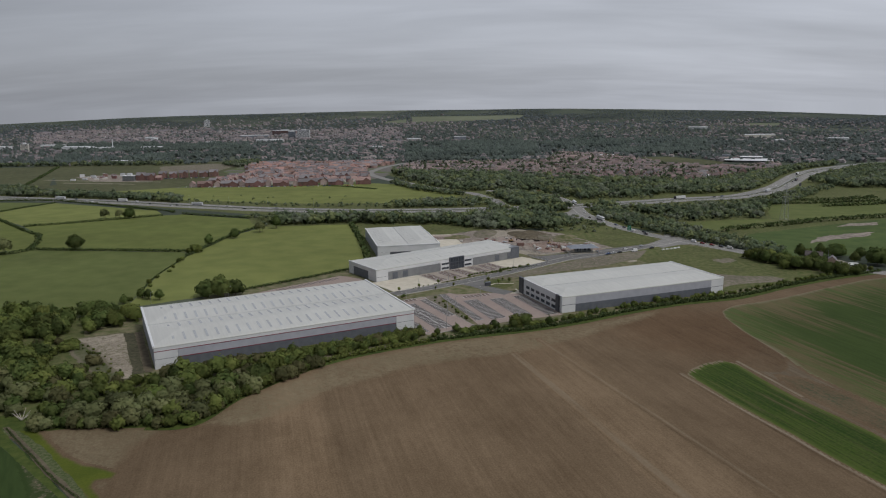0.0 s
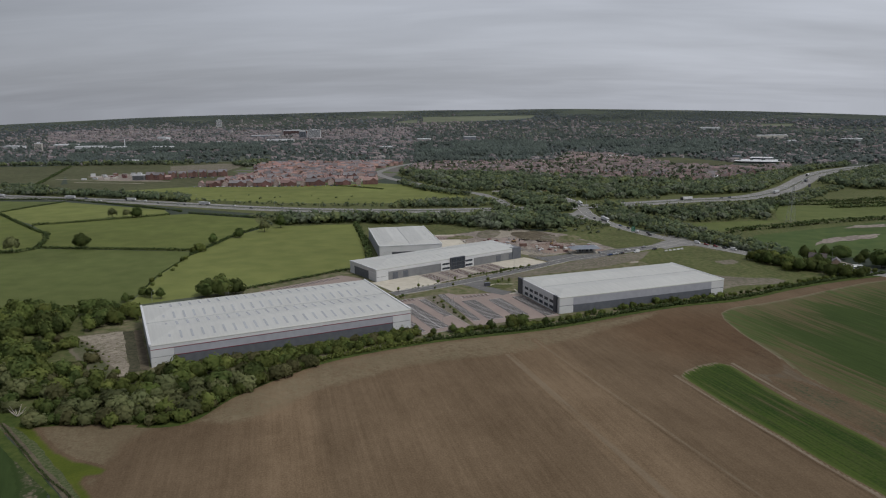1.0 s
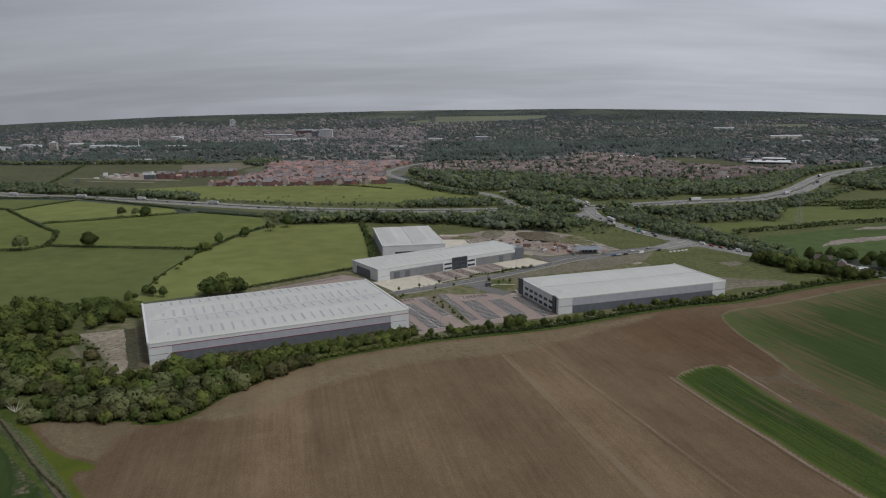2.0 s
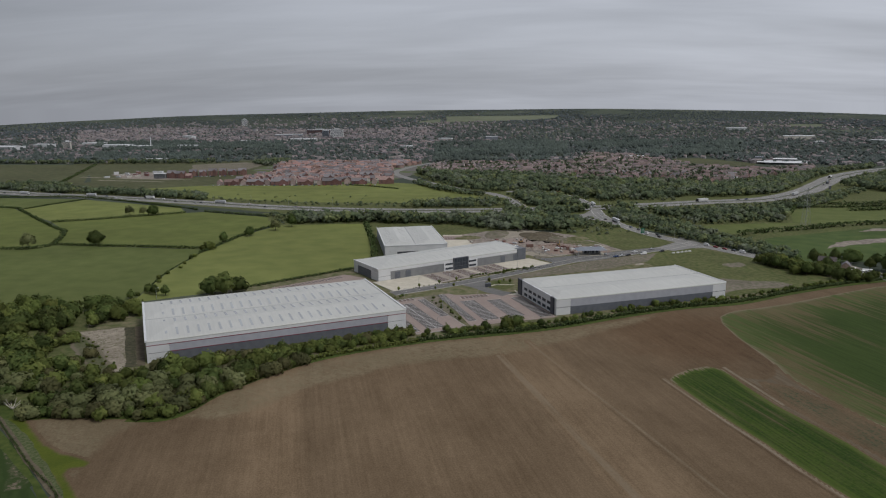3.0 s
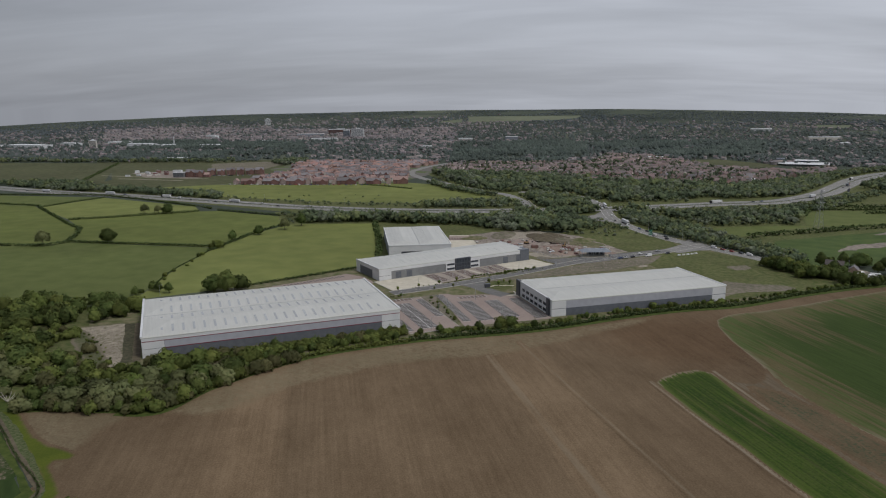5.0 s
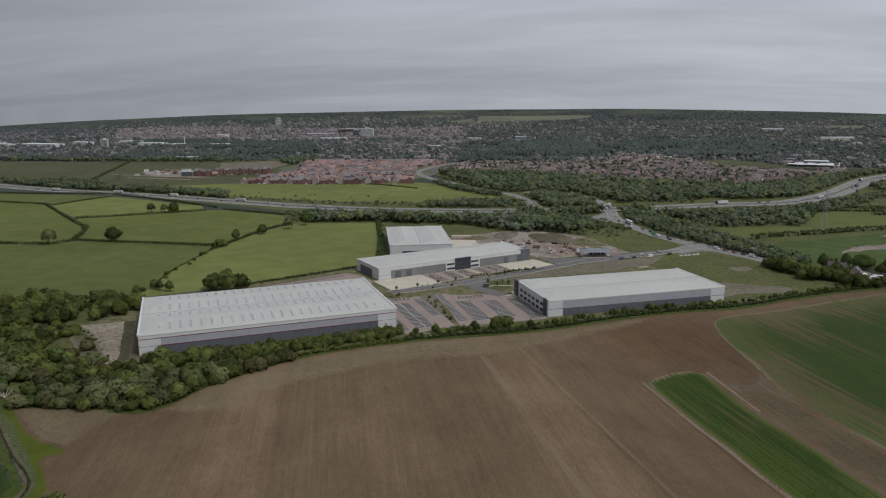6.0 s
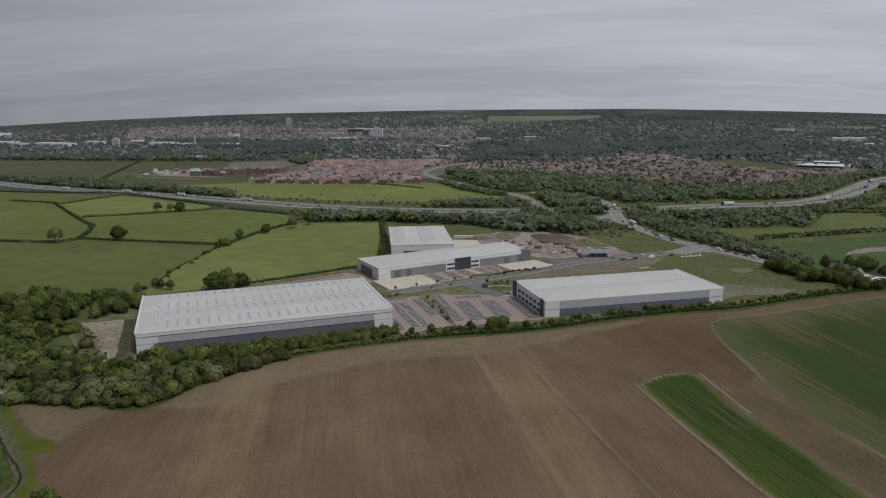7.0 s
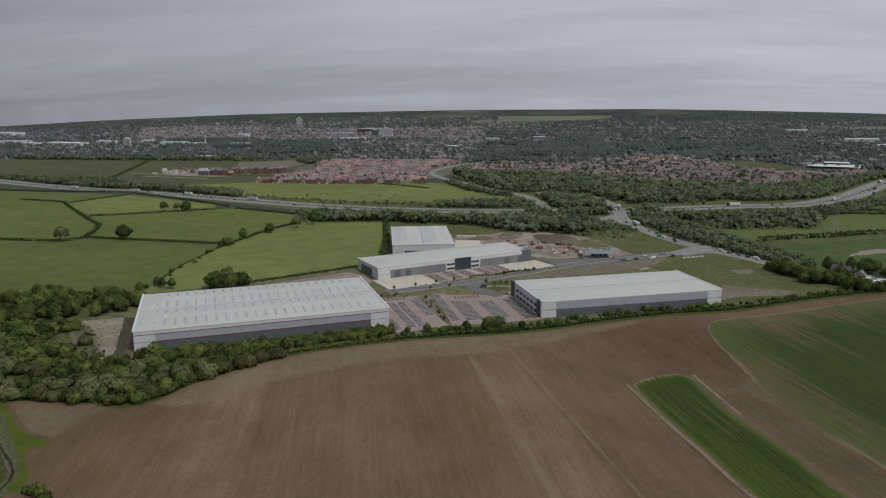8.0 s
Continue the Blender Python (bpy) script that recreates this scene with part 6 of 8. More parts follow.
for q, s, d in sides(FRONT):
    if rng.random() < 0.88:
        o = q + s * rng.uniform(-0.5, 4.5)
        plant(rng.choice(BUSHES), o.x, o.y, rng.choice((0.35, 0.5, 0.6, 0.7, 0.75, 0.85)) * rng.uniform(0.85, 1.1) * (1.12 if o.x < 20 else 0.92 if o.x < 130 else 0.75), "bushes along the field hedge")
for x, y, k in ((-123, 178, 0.9), (-126.5, 180, 0.8), (-120, 176, 0.9), (-130, 180, 0.6)):
    plant(BUSHES[0], x, y, k, "bushes by the ditch")
plant(TREES[0], -4.0, 373.5, 0.75), plant(TREES[2], 1.5, 375.5, 0.7)
for x, y in ((-60, 352), (-65, 349), (-55, 356)):
    plant(BUSHES[0], x, y, 0.9)
plant(OAK, -369.6, 590.6, 0.98), plant(THORN, -419.8, 571, 1.12), plant(SLIM, -258, 606, 0.85)
plant(OAK, -246.6, 641, 0.68), plant(THORN, -432.3, 764, 0.95), plant(THORN, -418.1, 768, 0.8), plant(OAK, -405.3, 766, 0.9)
plant(BUSHES[2], -258, 575, 1.8), plant(BUSHES[0], -262, 571, 1.0), plant(OAK, -197, 434, 0.9), plant(OAK, -188, 435, 0.95), plant(OAK, -180, 439, 0.85), plant(SLIM, -232, 428, 0.6), plant(SLIM, -224, 426, 0.55)
plant(THORN, -232, 672, 0.9), plant(SLIM, -222, 694, 1.0)
for i in range(9):
    plant(BUSHES[i % 3], -243 - i * 1.9 + rng.uniform(-2, 2), 428 + i * 15 + rng.uniform(-5, 5), rng.uniform(0.3, 0.7), "bushes on the field boundary")
for x, y in ((-300, 395), (-255, 402), (-243, 418), (-238, 432)):
    plant(TREES[rng.choice([0, 4])], x, y, rng.uniform(0.7, 0.95))
for x, y in scatter([(196, 556), (206, 545), (222, 520), (206, 500), (193, 520), (186, 548)], 10.5, rng):
    plant(rng.choice([TREES[0], TREES[1], TREES[4], SLIM]), x, y, rng.uniform(0.7, 1.0), "trees beside the farm")
for x, y in scatter([(180, 552), (194, 556), (224, 512), (243, 494), (233, 486), (212, 502)], 8.4, rng):
    plant(rng.choice([TREES[2], TREES[4], TREES[0]]), x, y, rng.uniform(0.75, 1.05), "trees beside the farm")
for x, y, s in ((228, 528, 0.95), (233, 524, 0.8), (226, 546, 1.0), (244, 552, 0.95), (254, 548, 1.05), (258, 528, 0.95), (268, 540, 1.1), (270, 520, 1.15), (280, 532, 1.0), (262, 556, 0.9), (236, 556, 0.8), (248, 500, 0.7), (232, 497, 0.5), (222, 494, 0.45)):
    plant(rng.choice([OAK, SLIM, SLIM]) if s > 0.9 else TREES[2], x, y, s * 0.85, "trees beside the farm")

hedge("ditch_hedge", [(-204, 244), (-179.5, 221.5), (-163, 206.5), (-142, 188), (-138.5, 165)], 0.7, 0.9, "rank dark growth along a field ditch", 60)
hedge("hedge", [(-128, 270), (-118, 288), (-96, 317), (-76, 332), (-50, 346)], 2.3, 3.2, "unclipped green field hedge beside bare soil", 61, M["leaf_a"], near=True)
hedge("hedge", [(-50, 347), (-18, 360.5), (0, 366), (28, 379.5), (61.5, 400), (97, 418.5), (132, 431)], 2.3, 3.0, "clipped green field hedge beside bare soil", 62, near=True)
hedge("hedge", [(133, 431.5), (153, 443), (175, 458), (220, 483), (262, 502)], 2.0, 2.8, "clipped green field hedge beside bare soil", 63, near=True)
for pts, h, w in (([(-520, 566), (-447, 567), (-417, 569), (-406, 588)], 2.6, 3.2), ([(-404, 588), (-370, 585), (-326, 583), (-264, 577)], 2.6, 3.2),
                  ([(-680, 830), (-609, 815), (-578, 787), (-475, 686), (-444, 660)], 2.4, 3.6), ([(-444, 660), (-424, 625), (-410, 591)], 2.2, 5.0),
                  ([(-491, 711), (-457, 729), (-419, 755), (-376, 784)], 2.4, 3.4), ([(-860, 930), (-713, 917), (-579, 916), (-399, 825), (-372, 806)], 2.6, 3.4),
                  ([(-357, 794), (-300, 772), (-269, 760)], 2.4, 3.4), ([(-591, 806), (-582, 858), (-568, 899)], 2.2, 3.2),
                  ([(-244, 440), (-251, 470), (-256, 500), (-260, 562)], 0.6, 1.1), ([(-260, 562), (-257, 610), (-254, 650), (-242, 706)], 1.8, 4.2),
                  ([(-255, 1085), (-215, 1066), (-165, 1032)], 2.2, 3.5), ([(-740, 1110), (-800, 1250), (-900, 1480)], 3, 6), ([(-180, 449), (-141, 487), (-117, 512)], 1.8, 2.6), ([(-108, 540), (-118.5, 590), (-130, 638), (-150, 716)], 3.8, 5.0),
                  ([(208, 664), (230, 678), (258, 689), (336, 725), (420, 752)], 4.2, 5.5), ([(305, 803), (330, 850), (380, 856), (470, 876)], 4, 5.0), ([(330, 905), (400, 880), (480, 905)], 4, 6.0),
                  ([(380, 830), (460, 850), (540, 900)], 4, 7.0)):
    hedge("hedge", pts, h, w, "dark green farm hedge between pastures", 70 + int(abs(pts[0][0])), group="farm hedges")

# ---- woodland belts ----
WOOD = [far_crown(200 + i, 4 + i % 3, 9.0 + 0.6 * i, 10.4 - 0.5 * i, 0.1, 30) for i in range(8)]
keep = [(MOTORWAY, 24), (LINK, 9), (SLIP, 8.5), (SPUR, 7.5)]


def woodland(label, poly, spacing, lo=0.75, hi=1.2, off=keep, material="wood_leaf", protos=WOOD):
    places = [(x, y, ground_z(x, y), rng.uniform(lo, hi), rng.uniform(0, 6.28), rng.randrange(len(protos))) for x, y in scatter(poly, spacing, rng, off)]
    v, f, soft = join_at(protos, places)
    if material != "wood_leaf":
        return tagged(new("woodland", mesh_from("woodland", v, f, M[material], soft)), label, "woodland", kind="stuff")
    pick = lambda p: (noise.noise((p[0] * 0.03, p[1] * 0.03, 5.0)) + rng.uniform(-0.55, 0.55))
    kinds = np.concatenate([np.full(len(protos[p[5]][1]), 2 if k < -0.25 else 0 if k < 0.2 else 1 if k < 0.42 else 3) for p, k in ((p, pick(p)) for p in places)])
    return tagged(new("woodland", mesh_from("woodland", v, f, [M["wood_leaf"], M["wood_pale"], M["wood_dark"], M["wood_grey"]], soft, kinds)), label, "woodland", kind="stuff")


woodland("dense mixed woodland belt below the motorway", [(-232, 712), (-158, 726), (-110, 716), (-60, 712), (-5, 676), (40, 676), (70, 705), (40, 762), (0, 768), (-45, 744), (-100, 742), (-150, 748), (-240, 752)], 7.4, 0.75, 1.4)
woodland("dense hedgerow trees beside the slip road", [(104, 790), (118, 730), (146, 655), (184, 590), (204, 566), (220, 556), (230, 575), (196, 640), (176, 700), (150, 770), (125, 830)], 6.2, 0.45, 0.78)
woodland("scrubby woodland inside the road junction", [(125, 830), (165, 765), (186, 722), (235, 734), (282, 750), (302, 806), (300, 836), (232, 824), (175, 818)], 8.2, 0.4, 0.95)
woodland("low scrub on the bank below the motorway", [(150, 822), (232, 826), (300, 838), (325, 872), (335, 900), (290, 884), (230, 860), (150, 846)], 7.5, 0.2, 0.45, [(MOTORWAY, 18)])
woodland("trees inside the road junction loop", [(12, 985), (60, 940), (84, 895), (86, 800), (50, 796), (32, 830), (16, 900), (2, 950)], 7.6, 0.7, 1.05)
woodland("trees on the near side of the link road", [(-32, 950), (-45, 975), (-80, 1015), (-140, 1110), (-150, 1098), (-100, 1010), (-60, 960)], 6.5, 0.45, 0.85, [(LINK, 7)])
woodland("trees between spur road and motorway", [(18, 800), (60, 796), (84, 806), (88, 830), (60, 830), (24, 822)], 6.5, 0.6, 0.9)
woodland("hedgerow trees along the link road", [(-40, 985), (-70, 1010), (-130, 1105), (-180, 1180), (-150, 1180), (-90, 1090), (-30, 1010)], 8.0, 0.5, 0.8)
woodland("scrub on the bank below the slip road", [(48, 690), (70, 740), (82, 768), (100, 735), (112, 700), (80, 700), (62, 680)], 9.5, 0.25, 0.5)
woodland("tall trees along the motorway", [(-12, 784), (60, 804), (110, 822), (150, 830), (150, 850), (110, 850), (60, 832), (-5, 806)], 6.4, 0.7, 1.2, [(MOTORWAY, 17), (SLIP, 8.5), (LINK, 9), (SPUR, 7.5)])
woodland("trees along the motorway verge", [(-690, 968), (-520, 922), (-400, 886), (-400, 915), (-430, 940), (-560, 980), (-690, 1010)], 7.5, 0.7, 1.1, [(MOTORWAY, 19)])
woodland("scrub along the motorway verge", [(-130, 836), (-60, 834), (0, 850), (60, 862), (80, 880), (-20, 895), (-130, 872)], 6.8, 0.45, 0.9)
woodland("low scrub on the motorway bank", [(-480, 920), (-300, 858), (-130, 838), (-130, 872), (-300, 885), (-470, 950)], 9.0, 0.12, 0.42)
woodland("low scrub between belt and motorway", [(-250, 770), (-150, 758), (-50, 756), (0, 776), (-60, 782), (-150, 786), (-240, 792)], 9.0, 0.12, 0.4)
woodland("dense woodland between junction and old estate", [(-25, 1000), (-80, 1070), (-140, 1190), (-170, 1290), (-60, 1270), (60, 1240), (120, 1170), (170, 1130), (300, 1090), (330, 1020), (250, 960), (120, 900), (105, 930), (40, 1000)], 8.8, 0.5, 1.35)
woodland("dense woodland along the far side of the motorway bend", [(250, 940), (280, 1060), (420, 1180), (560, 1330), (700, 1440), (660, 1370), (560, 1260), (470, 1150), (420, 1065), (345, 975)], 8.0, 0.7, 1.1)
woodland("dense wood beside the motorway bend", [(480, 1080), (500, 1010), (660, 1000), (900, 1150), (900, 1380), (690, 1320), (560, 1190)], 9.5, 0.9, 1.3)
woodland("trees dividing meadows beside the motorway", [(300, 835), (340, 845), (415, 930), (480, 1010), (465, 1025), (360, 925), (318, 875)], 7.0, 0.35, 0.75, [(MOTORWAY, 18)])
woodland("trees at the edge of the hill pasture", [(-1100, 1110), (-900, 1052), (-690, 968), (-680, 1060), (-760, 1080), (-900, 1075), (-1080, 1140)], 9.0, 0.6, 1.05, [(MOTORWAY, 19)])
woodland("low scrub along the motorway cutting", [(-20, 915), (67, 925), (205, 905), (210, 960), (100, 990), (-20, 965)], 8.0, 0.25, 0.55)
woodland("scrub dotted over the estate meadow", [(-420, 925), (-60, 885), (-60, 940), (-250, 965), (-420, 995)], 34.0, 0.1, 0.35)
woodland("scrub in the corner between hedges", [(-285, 780), (-240, 782), (-165, 728), (-236, 704), (-264, 757)], 8.5, 0.3, 0.7)
woodland("scrub on the slip road's bank", [(45, 668), (64, 740), (102, 715), (112, 677), (80, 660)], 9.0, 0.2, 0.42)
woodland("trees along the edge of the hill pasture", [(-1250, 1490), (-900, 1495), (-700, 1500), (-640, 1530), (-700, 1550), (-900, 1530), (-1250, 1530)], 12, 0.8, 1.2, (), "wood_leaf")
woodland("garden trees beside the new estate", [(-560, 1500), (-500, 1440), (-480, 1560), (-540, 1600)], 10, 0.8, 1.1)


# ---- houses ----
def gable_roof(w, d, z, rise, over=0.35, thick=0.18):
    """Two tiled slopes with thickness, ridge along x."""
    bm = bmesh.new()
    prof = [(-d / 2 - over, z - over * rise / (d / 2)), (0, z + rise), (d / 2 + over, z - over * rise / (d / 2)), (d / 2 + over, z - over * rise / (d / 2) + thick), (0, z + rise + thick), (-d / 2 - over, z - over * rise / (d / 2) + thick)]
    ends = [[bm.verts.new((x, a, b)) for a, b in prof] for x in (-w / 2 - 0.2, w / 2 + 0.2)]
    n = len(prof)
    for i in range(n):
        bm.faces.new((ends[0][i], ends[0][(i + 1) % n], ends[1][(i + 1) % n], ends[1][i]))
    for e in ends:
        bm.faces.new((e[0], e[1], e[4], e[5])), bm.faces.new((e[1], e[2], e[3], e[4]))
    bmesh.ops.recalc_face_normals(bm, faces=bm.faces[:])
    return bm


def gable_walls(w, d, z, rise):
    bm = bmesh.new()
    prof = [(-d / 2, -0.1), (d / 2, -0.1), (d / 2, z), (0, z + rise - 0.05), (-d / 2, z)]
    ends = [[bm.verts.new((x, a, b)) for a, b in prof] for x in (-w / 2, w / 2)]
    for i in range(5):
        bm.faces.new((ends[0][i], ends[0][(i + 1) % 5], ends[1][(i + 1) % 5], ends[1][i]))
    bm.faces.new(ends[0]), bm.faces.new(ends[1])
    bmesh.ops.recalc_face_normals(bm, faces=bm.faces[:])
    return bm


def house(w, d, z, rise, wall, roof, label, chimney=True, gablet=False):
    """A house, front towards -y."""
    ob = tagged(empty("house"), label, "house")
    part("wall", gable_walls(w, d, z, rise), M[wall], ob)
    part("roof", gable_roof(w, d, z, rise), M[roof], ob)
    if gablet:
        bm = gable_roof(d * 0.55, w * 0.42, z, rise * 0.8)
        bmesh.ops.transform(bm, matrix=pose(w * 0.2, -d * 0.32, 0, 0, 0, 90), verts=bm.verts[:])
        part("front_gable_roof", bm, M[roof], ob)
        bm = gable_walls(d * 0.5, w * 0.42, z, rise * 0.8)
        bmesh.ops.transform(bm, matrix=pose(w * 0.2, -d * 0.33, 0, 0, 0, 90), verts=bm.verts[:])
        part("front_gable", bm, M[wall], ob)
    if chimney:
        part("chimney", box(w * 0.32, w * 0.32 + 0.7, -0.35, 0.35, z + rise * 0.6, z + rise + 1.1), M[wall], ob)
    for x, z0 in ((-w * 0.3, 1.0), (-w * 0.3, 3.6), (w * 0.28, 3.6)):
        if not (gablet and x > 0):
            part("window", box(x - 0.65, x + 0.65, -d / 2 - 0.06, -d / 2 + 0.1, z0, z0 + 1.2), M["glass"], ob)
    part("door", box(w * 0.02, w * 0.02 + 0.95, -d / 2 - 0.06, -d / 2 + 0.1, 0, 2.05), M["frame"], ob)
    return ob


NEW_HOUSES = [house(9.0, 8.0, 5.2, 3.4, "brick", "tile_red", "new red-brick house with red tiled roof", True, True), house(8.0, 7.5, 5.2, 3.3, "brick", "tile_grey", "new red-brick house with grey tiled roof", False),
              house(9.5, 8.0, 5.2, 3.5, "brick", "tile_red", "new red-brick house with red tiled roof", False), house(8.5, 8.0, 5.2, 3.4, "render", "tile_red", "new cream-rendered house with red tiled roof", True),
              house(14.0, 8.5, 7.6, 3.6, "brick", "tile_grey", "new three-storey red-brick terrace with grey roof", True, True)]
OLD_HOUSES = [house(9.5, 8.0, 5.0, 3.2, "brick_b", "tile_brown", "brown-brick estate house with brown tiled roof"), house(12.5, 8.0, 5.0, 3.4, "brick_b", "tile_grey", "brown-brick estate house with grey roof", True, True),
              house(8.5, 7.5, 5.0, 3.0, "render", "tile_brown", "pale rendered estate house with brown roof")]


def settle(protos, weights, poly, row, gap, turn, group, density, limit, far, off=(), across=0.16):
    """Rows of houses facing streets inside a plan outline."""
    cx, cy = sum(p[0] for p in poly) / len(poly), sum(p[1] for p in poly) / len(poly)
    fr = site((cx, cy), turn)
    spots = []
    for j in range(-40, 41):
        u = -520 + rng.uniform(0, gap)
        while u < 520:
            v = j * row * 0.5 + (0.15 * row if j % 2 else -0.15 * row) * 0.9 + rng.uniform(-1.5, 1.5) + 6 * math.sin(u * 0.02 + j)
            x, y = fr(u, v)
            if inside(poly, x, y) and rng.random() < density and all(off_line(l, x, y) > d for l, d in off):
                spots.append((x, y, turn + (0 if j % 2 else 180) + 12 * math.cos(u * 0.02 + j) + (90 if rng.random() < across else 0)))
            u += gap * rng.uniform(0.85, 1.35)
    spots.sort(key=lambda s: s[1])
    for x, y, a in spots[:limit]:
        plant(rng.choices(protos, weights)[0], x, y, rng.uniform(0.92, 1.08), group, ground_z(x, y), a)
    return spots[limit:]


TERRACE = house(27.0, 9.0, 5.8, 4.2, "brick", "tile_grey", "long new red-brick terrace with a grey roof", True, True)
CROSS = house(9.0, 8.0, 5.8, 4.0, "brick_pale", "tile_red", "new house with a pale brick gable and red roof", False)
TERRACE_RED = house(24.0, 9.0, 5.8, 4.2, "brick", "tile_red", "long new red-brick terrace with a red tiled roof", True, True)
for i, (x, y) in enumerate(smooth_line([(-448, 1082), (-330, 1084), (-205, 1104)], 36.0)[j].xy for j in range(7)):
    plant((TERRACE_RED, TERRACE, TERRACE)[i % 3], x + 10, y + 2, 1.0, "new estate houses", 0, 4 + i)
    plant(CROSS, x - 9, y + 1, 1.0, "new estate houses", 0, 94 + i)
REST_NEW = settle(NEW_HOUSES, (5, 4, 4, 2, 2), [(-452, 1104), (-340, 1108), (-205, 1128), (-205, 1240), (-230, 1370), (-185, 1500), (-300, 1510), (-470, 1500), (-480, 1400), (-440, 1330), (-430, 1250)], 25, 9.6, 10, "new estate houses", 0.92, 170, 0, [(LINK, 12)], 0.38)
for i in range(6):
    plant(NEW_HOUSES[4], -566 + 16.5 * i, 1228 + 4.5 * i, 1.0, "new estate houses", 0, 12 + rng.uniform(-2, 2))
for x, y, k in ((-587, 1190, 4), (-571, 1190, 4), (-557, 1191, 2)):
    plant(NEW_HOUSES[k], x, y, 1.05, "new estate houses", 0, 4)
OLD_PLAN = [(-170, 1310), (-60, 1280), (36, 1190), (161, 1112), (236, 1102), (390, 1150), (440, 1230), (492, 1235), (575, 1410), (455, 1345), (360, 1400), (335, 1560), (280, 1710), (190, 1780), (140, 1540), (-150, 1480)]
REST_OLD = settle(OLD_HOUSES, (4, 2, 2.2), OLD_PLAN, 29, 12.5, -14, "old estate houses", 0.62, 150, 0, (), 0.5)
GARDEN = [far_crown(240 + i, 4, 6.8, 7.0, 0.4) for i in range(5)]
woodland("garden trees among the old estate houses", OLD_PLAN, 8.6, 0.5, 1.25, (), "garden_leaf", GARDEN)
woodland("young garden trees among the new estate houses", [(-462, 1090), (-212, 1130), (-240, 1370), (-190, 1500), (-470, 1500), (-430, 1300)], 24.0, 0.4, 0.8, (), "garden_leaf", GARDEN)


# ---- the town and the far woods ----
def house_arrays(w, d, z, rise):
    v = np.array([(-w, -d, 0), (w, -d, 0), (w, d, 0), (-w, d, 0), (-w, -d, z), (w, -d, z), (w, d, z), (-w, d, z), (-w, 0, z + rise), (w, 0, z + rise)], float) * np.array([0.5, 0.5, 1])
    wall = np.array([(0, 1, 5), (0, 5, 4), (2, 3, 7), (2, 7, 6), (1, 2, 6), (1, 6, 5), (3, 0, 4), (3, 4, 7), (5, 6, 9), (7, 4, 8)])
    o = 0.5
    rv = np.array([(-w - o, -d - o, z - 0.25), (w + o, -d - o, z - 0.25), (w + o, d + o, z - 0.25), (-w - o, d + o, z - 0.25), (-w - o, 0, z + rise + 0.15), (w + o, 0, z + rise + 0.15)], float) * np.array([0.5, 0.5, 1])
    roof = np.array([(0, 1, 5), (0, 5, 4), (2, 3, 4), (2, 4, 5)])
    return (v, wall), (rv, roof)


TOWN = [house_arrays(9, 8, 5.2, 3.2), house_arrays(14, 8.5, 5.4, 3.4), house_arrays(20, 9, 6.5, 3.6), house_arrays(30, 14, 7.5, 2.0)]


def houses_beyond(spots, wall, roof, label):
    """The estate's further houses, too many to stand singly."""
    places = [(x, y, ground_z(x, y) - 0.3, rng.uniform(0.9, 1.1), radians(a), rng.choice((0, 0, 1))) for x, y, a in spots]
    for k, m, what in ((0, wall, "walls"), (1, roof, "roofs")):
        v, f, _ = join_at([t[k] for t in TOWN], places)
        tagged(new("estate_" + what, mesh_from("estate_" + what, v, f, M[m])), label + " " + what, "houses", kind="stuff")


houses_beyond(REST_NEW, "new_wall", "new_roof", "red-brick and tiled new estate house")
houses_beyond(REST_OLD, "old_wall", "old_roof", "brown-brick and tiled old estate house")
FARTREE = []
for i in range(6):
    g = np.random.default_rng(300 + i)
    vs, fs, ns, n = [], [], [], 0
    for k in range(3):
        v, f = OCTA
        c = np.array([g.normal() * 2.6, g.normal() * 2.6, 3.2 + g.uniform(0, 4.5)])
        vs.append(v * (1 + g.uniform(-0.35, 0.3, len(v)))[:, None] * g.uniform(2.6, 4.2) + c)
        fs.append(f + n)
        ns.append((v * 0.45 + np.array([0, 0, 0.75])) / np.linalg.norm(v * 0.45 + np.array([0, 0, 0.75]), axis=1)[:, None])
        n += len(v)
    FARTREE.append((np.concatenate(vs), np.concatenate(fs), np.concatenate(ns)))


def built_up(x, y):
    """How thickly the town is built there: streets in clusters, denser towards the old centre."""
    q = noise.noise((x * 0.0016, y * 0.0016, 2.0)) + 0.5 * noise.noise((x * 0.006, y * 0.006, 7.0))
    return 0.5 + 0.55 * q + (0.25 if x < -150 else 0.0 if x < 250 else -0.08)


CENTRE = [(-1975, 3135), (-1776, 3275), (-1181, 3173), (-870, 3095), (-333, 3233), (-264, 2557), (-619, 2489), (-927, 2483), (-1520, 2406)]
WOODS = [[(-1455, 2404), (-804, 2425), (-565, 1788), (-668, 1784), (-757, 1645), (-801, 1600), (-967, 1589)], [(-241, 2333), (171, 2450), (136, 1620), (48, 1560), (-165, 1540)], [(161, 2320), (350, 2405), (711, 2292), (537, 1687), (370, 1690), (266, 1760), (195, 1960)]]
FIELDS = [[(-356, 4090), (279, 4091), (230, 3788), (-319, 3661)], [(-455, 3707), (-368, 3873), (-344, 3619), (-455, 3586)], [(1254, 3358), (1398, 3356), (1308, 3165), (1199, 3208)], [(363, 1635), (428, 1650), (499, 1494), (433, 1353), (368, 1413), (345, 1552)]]


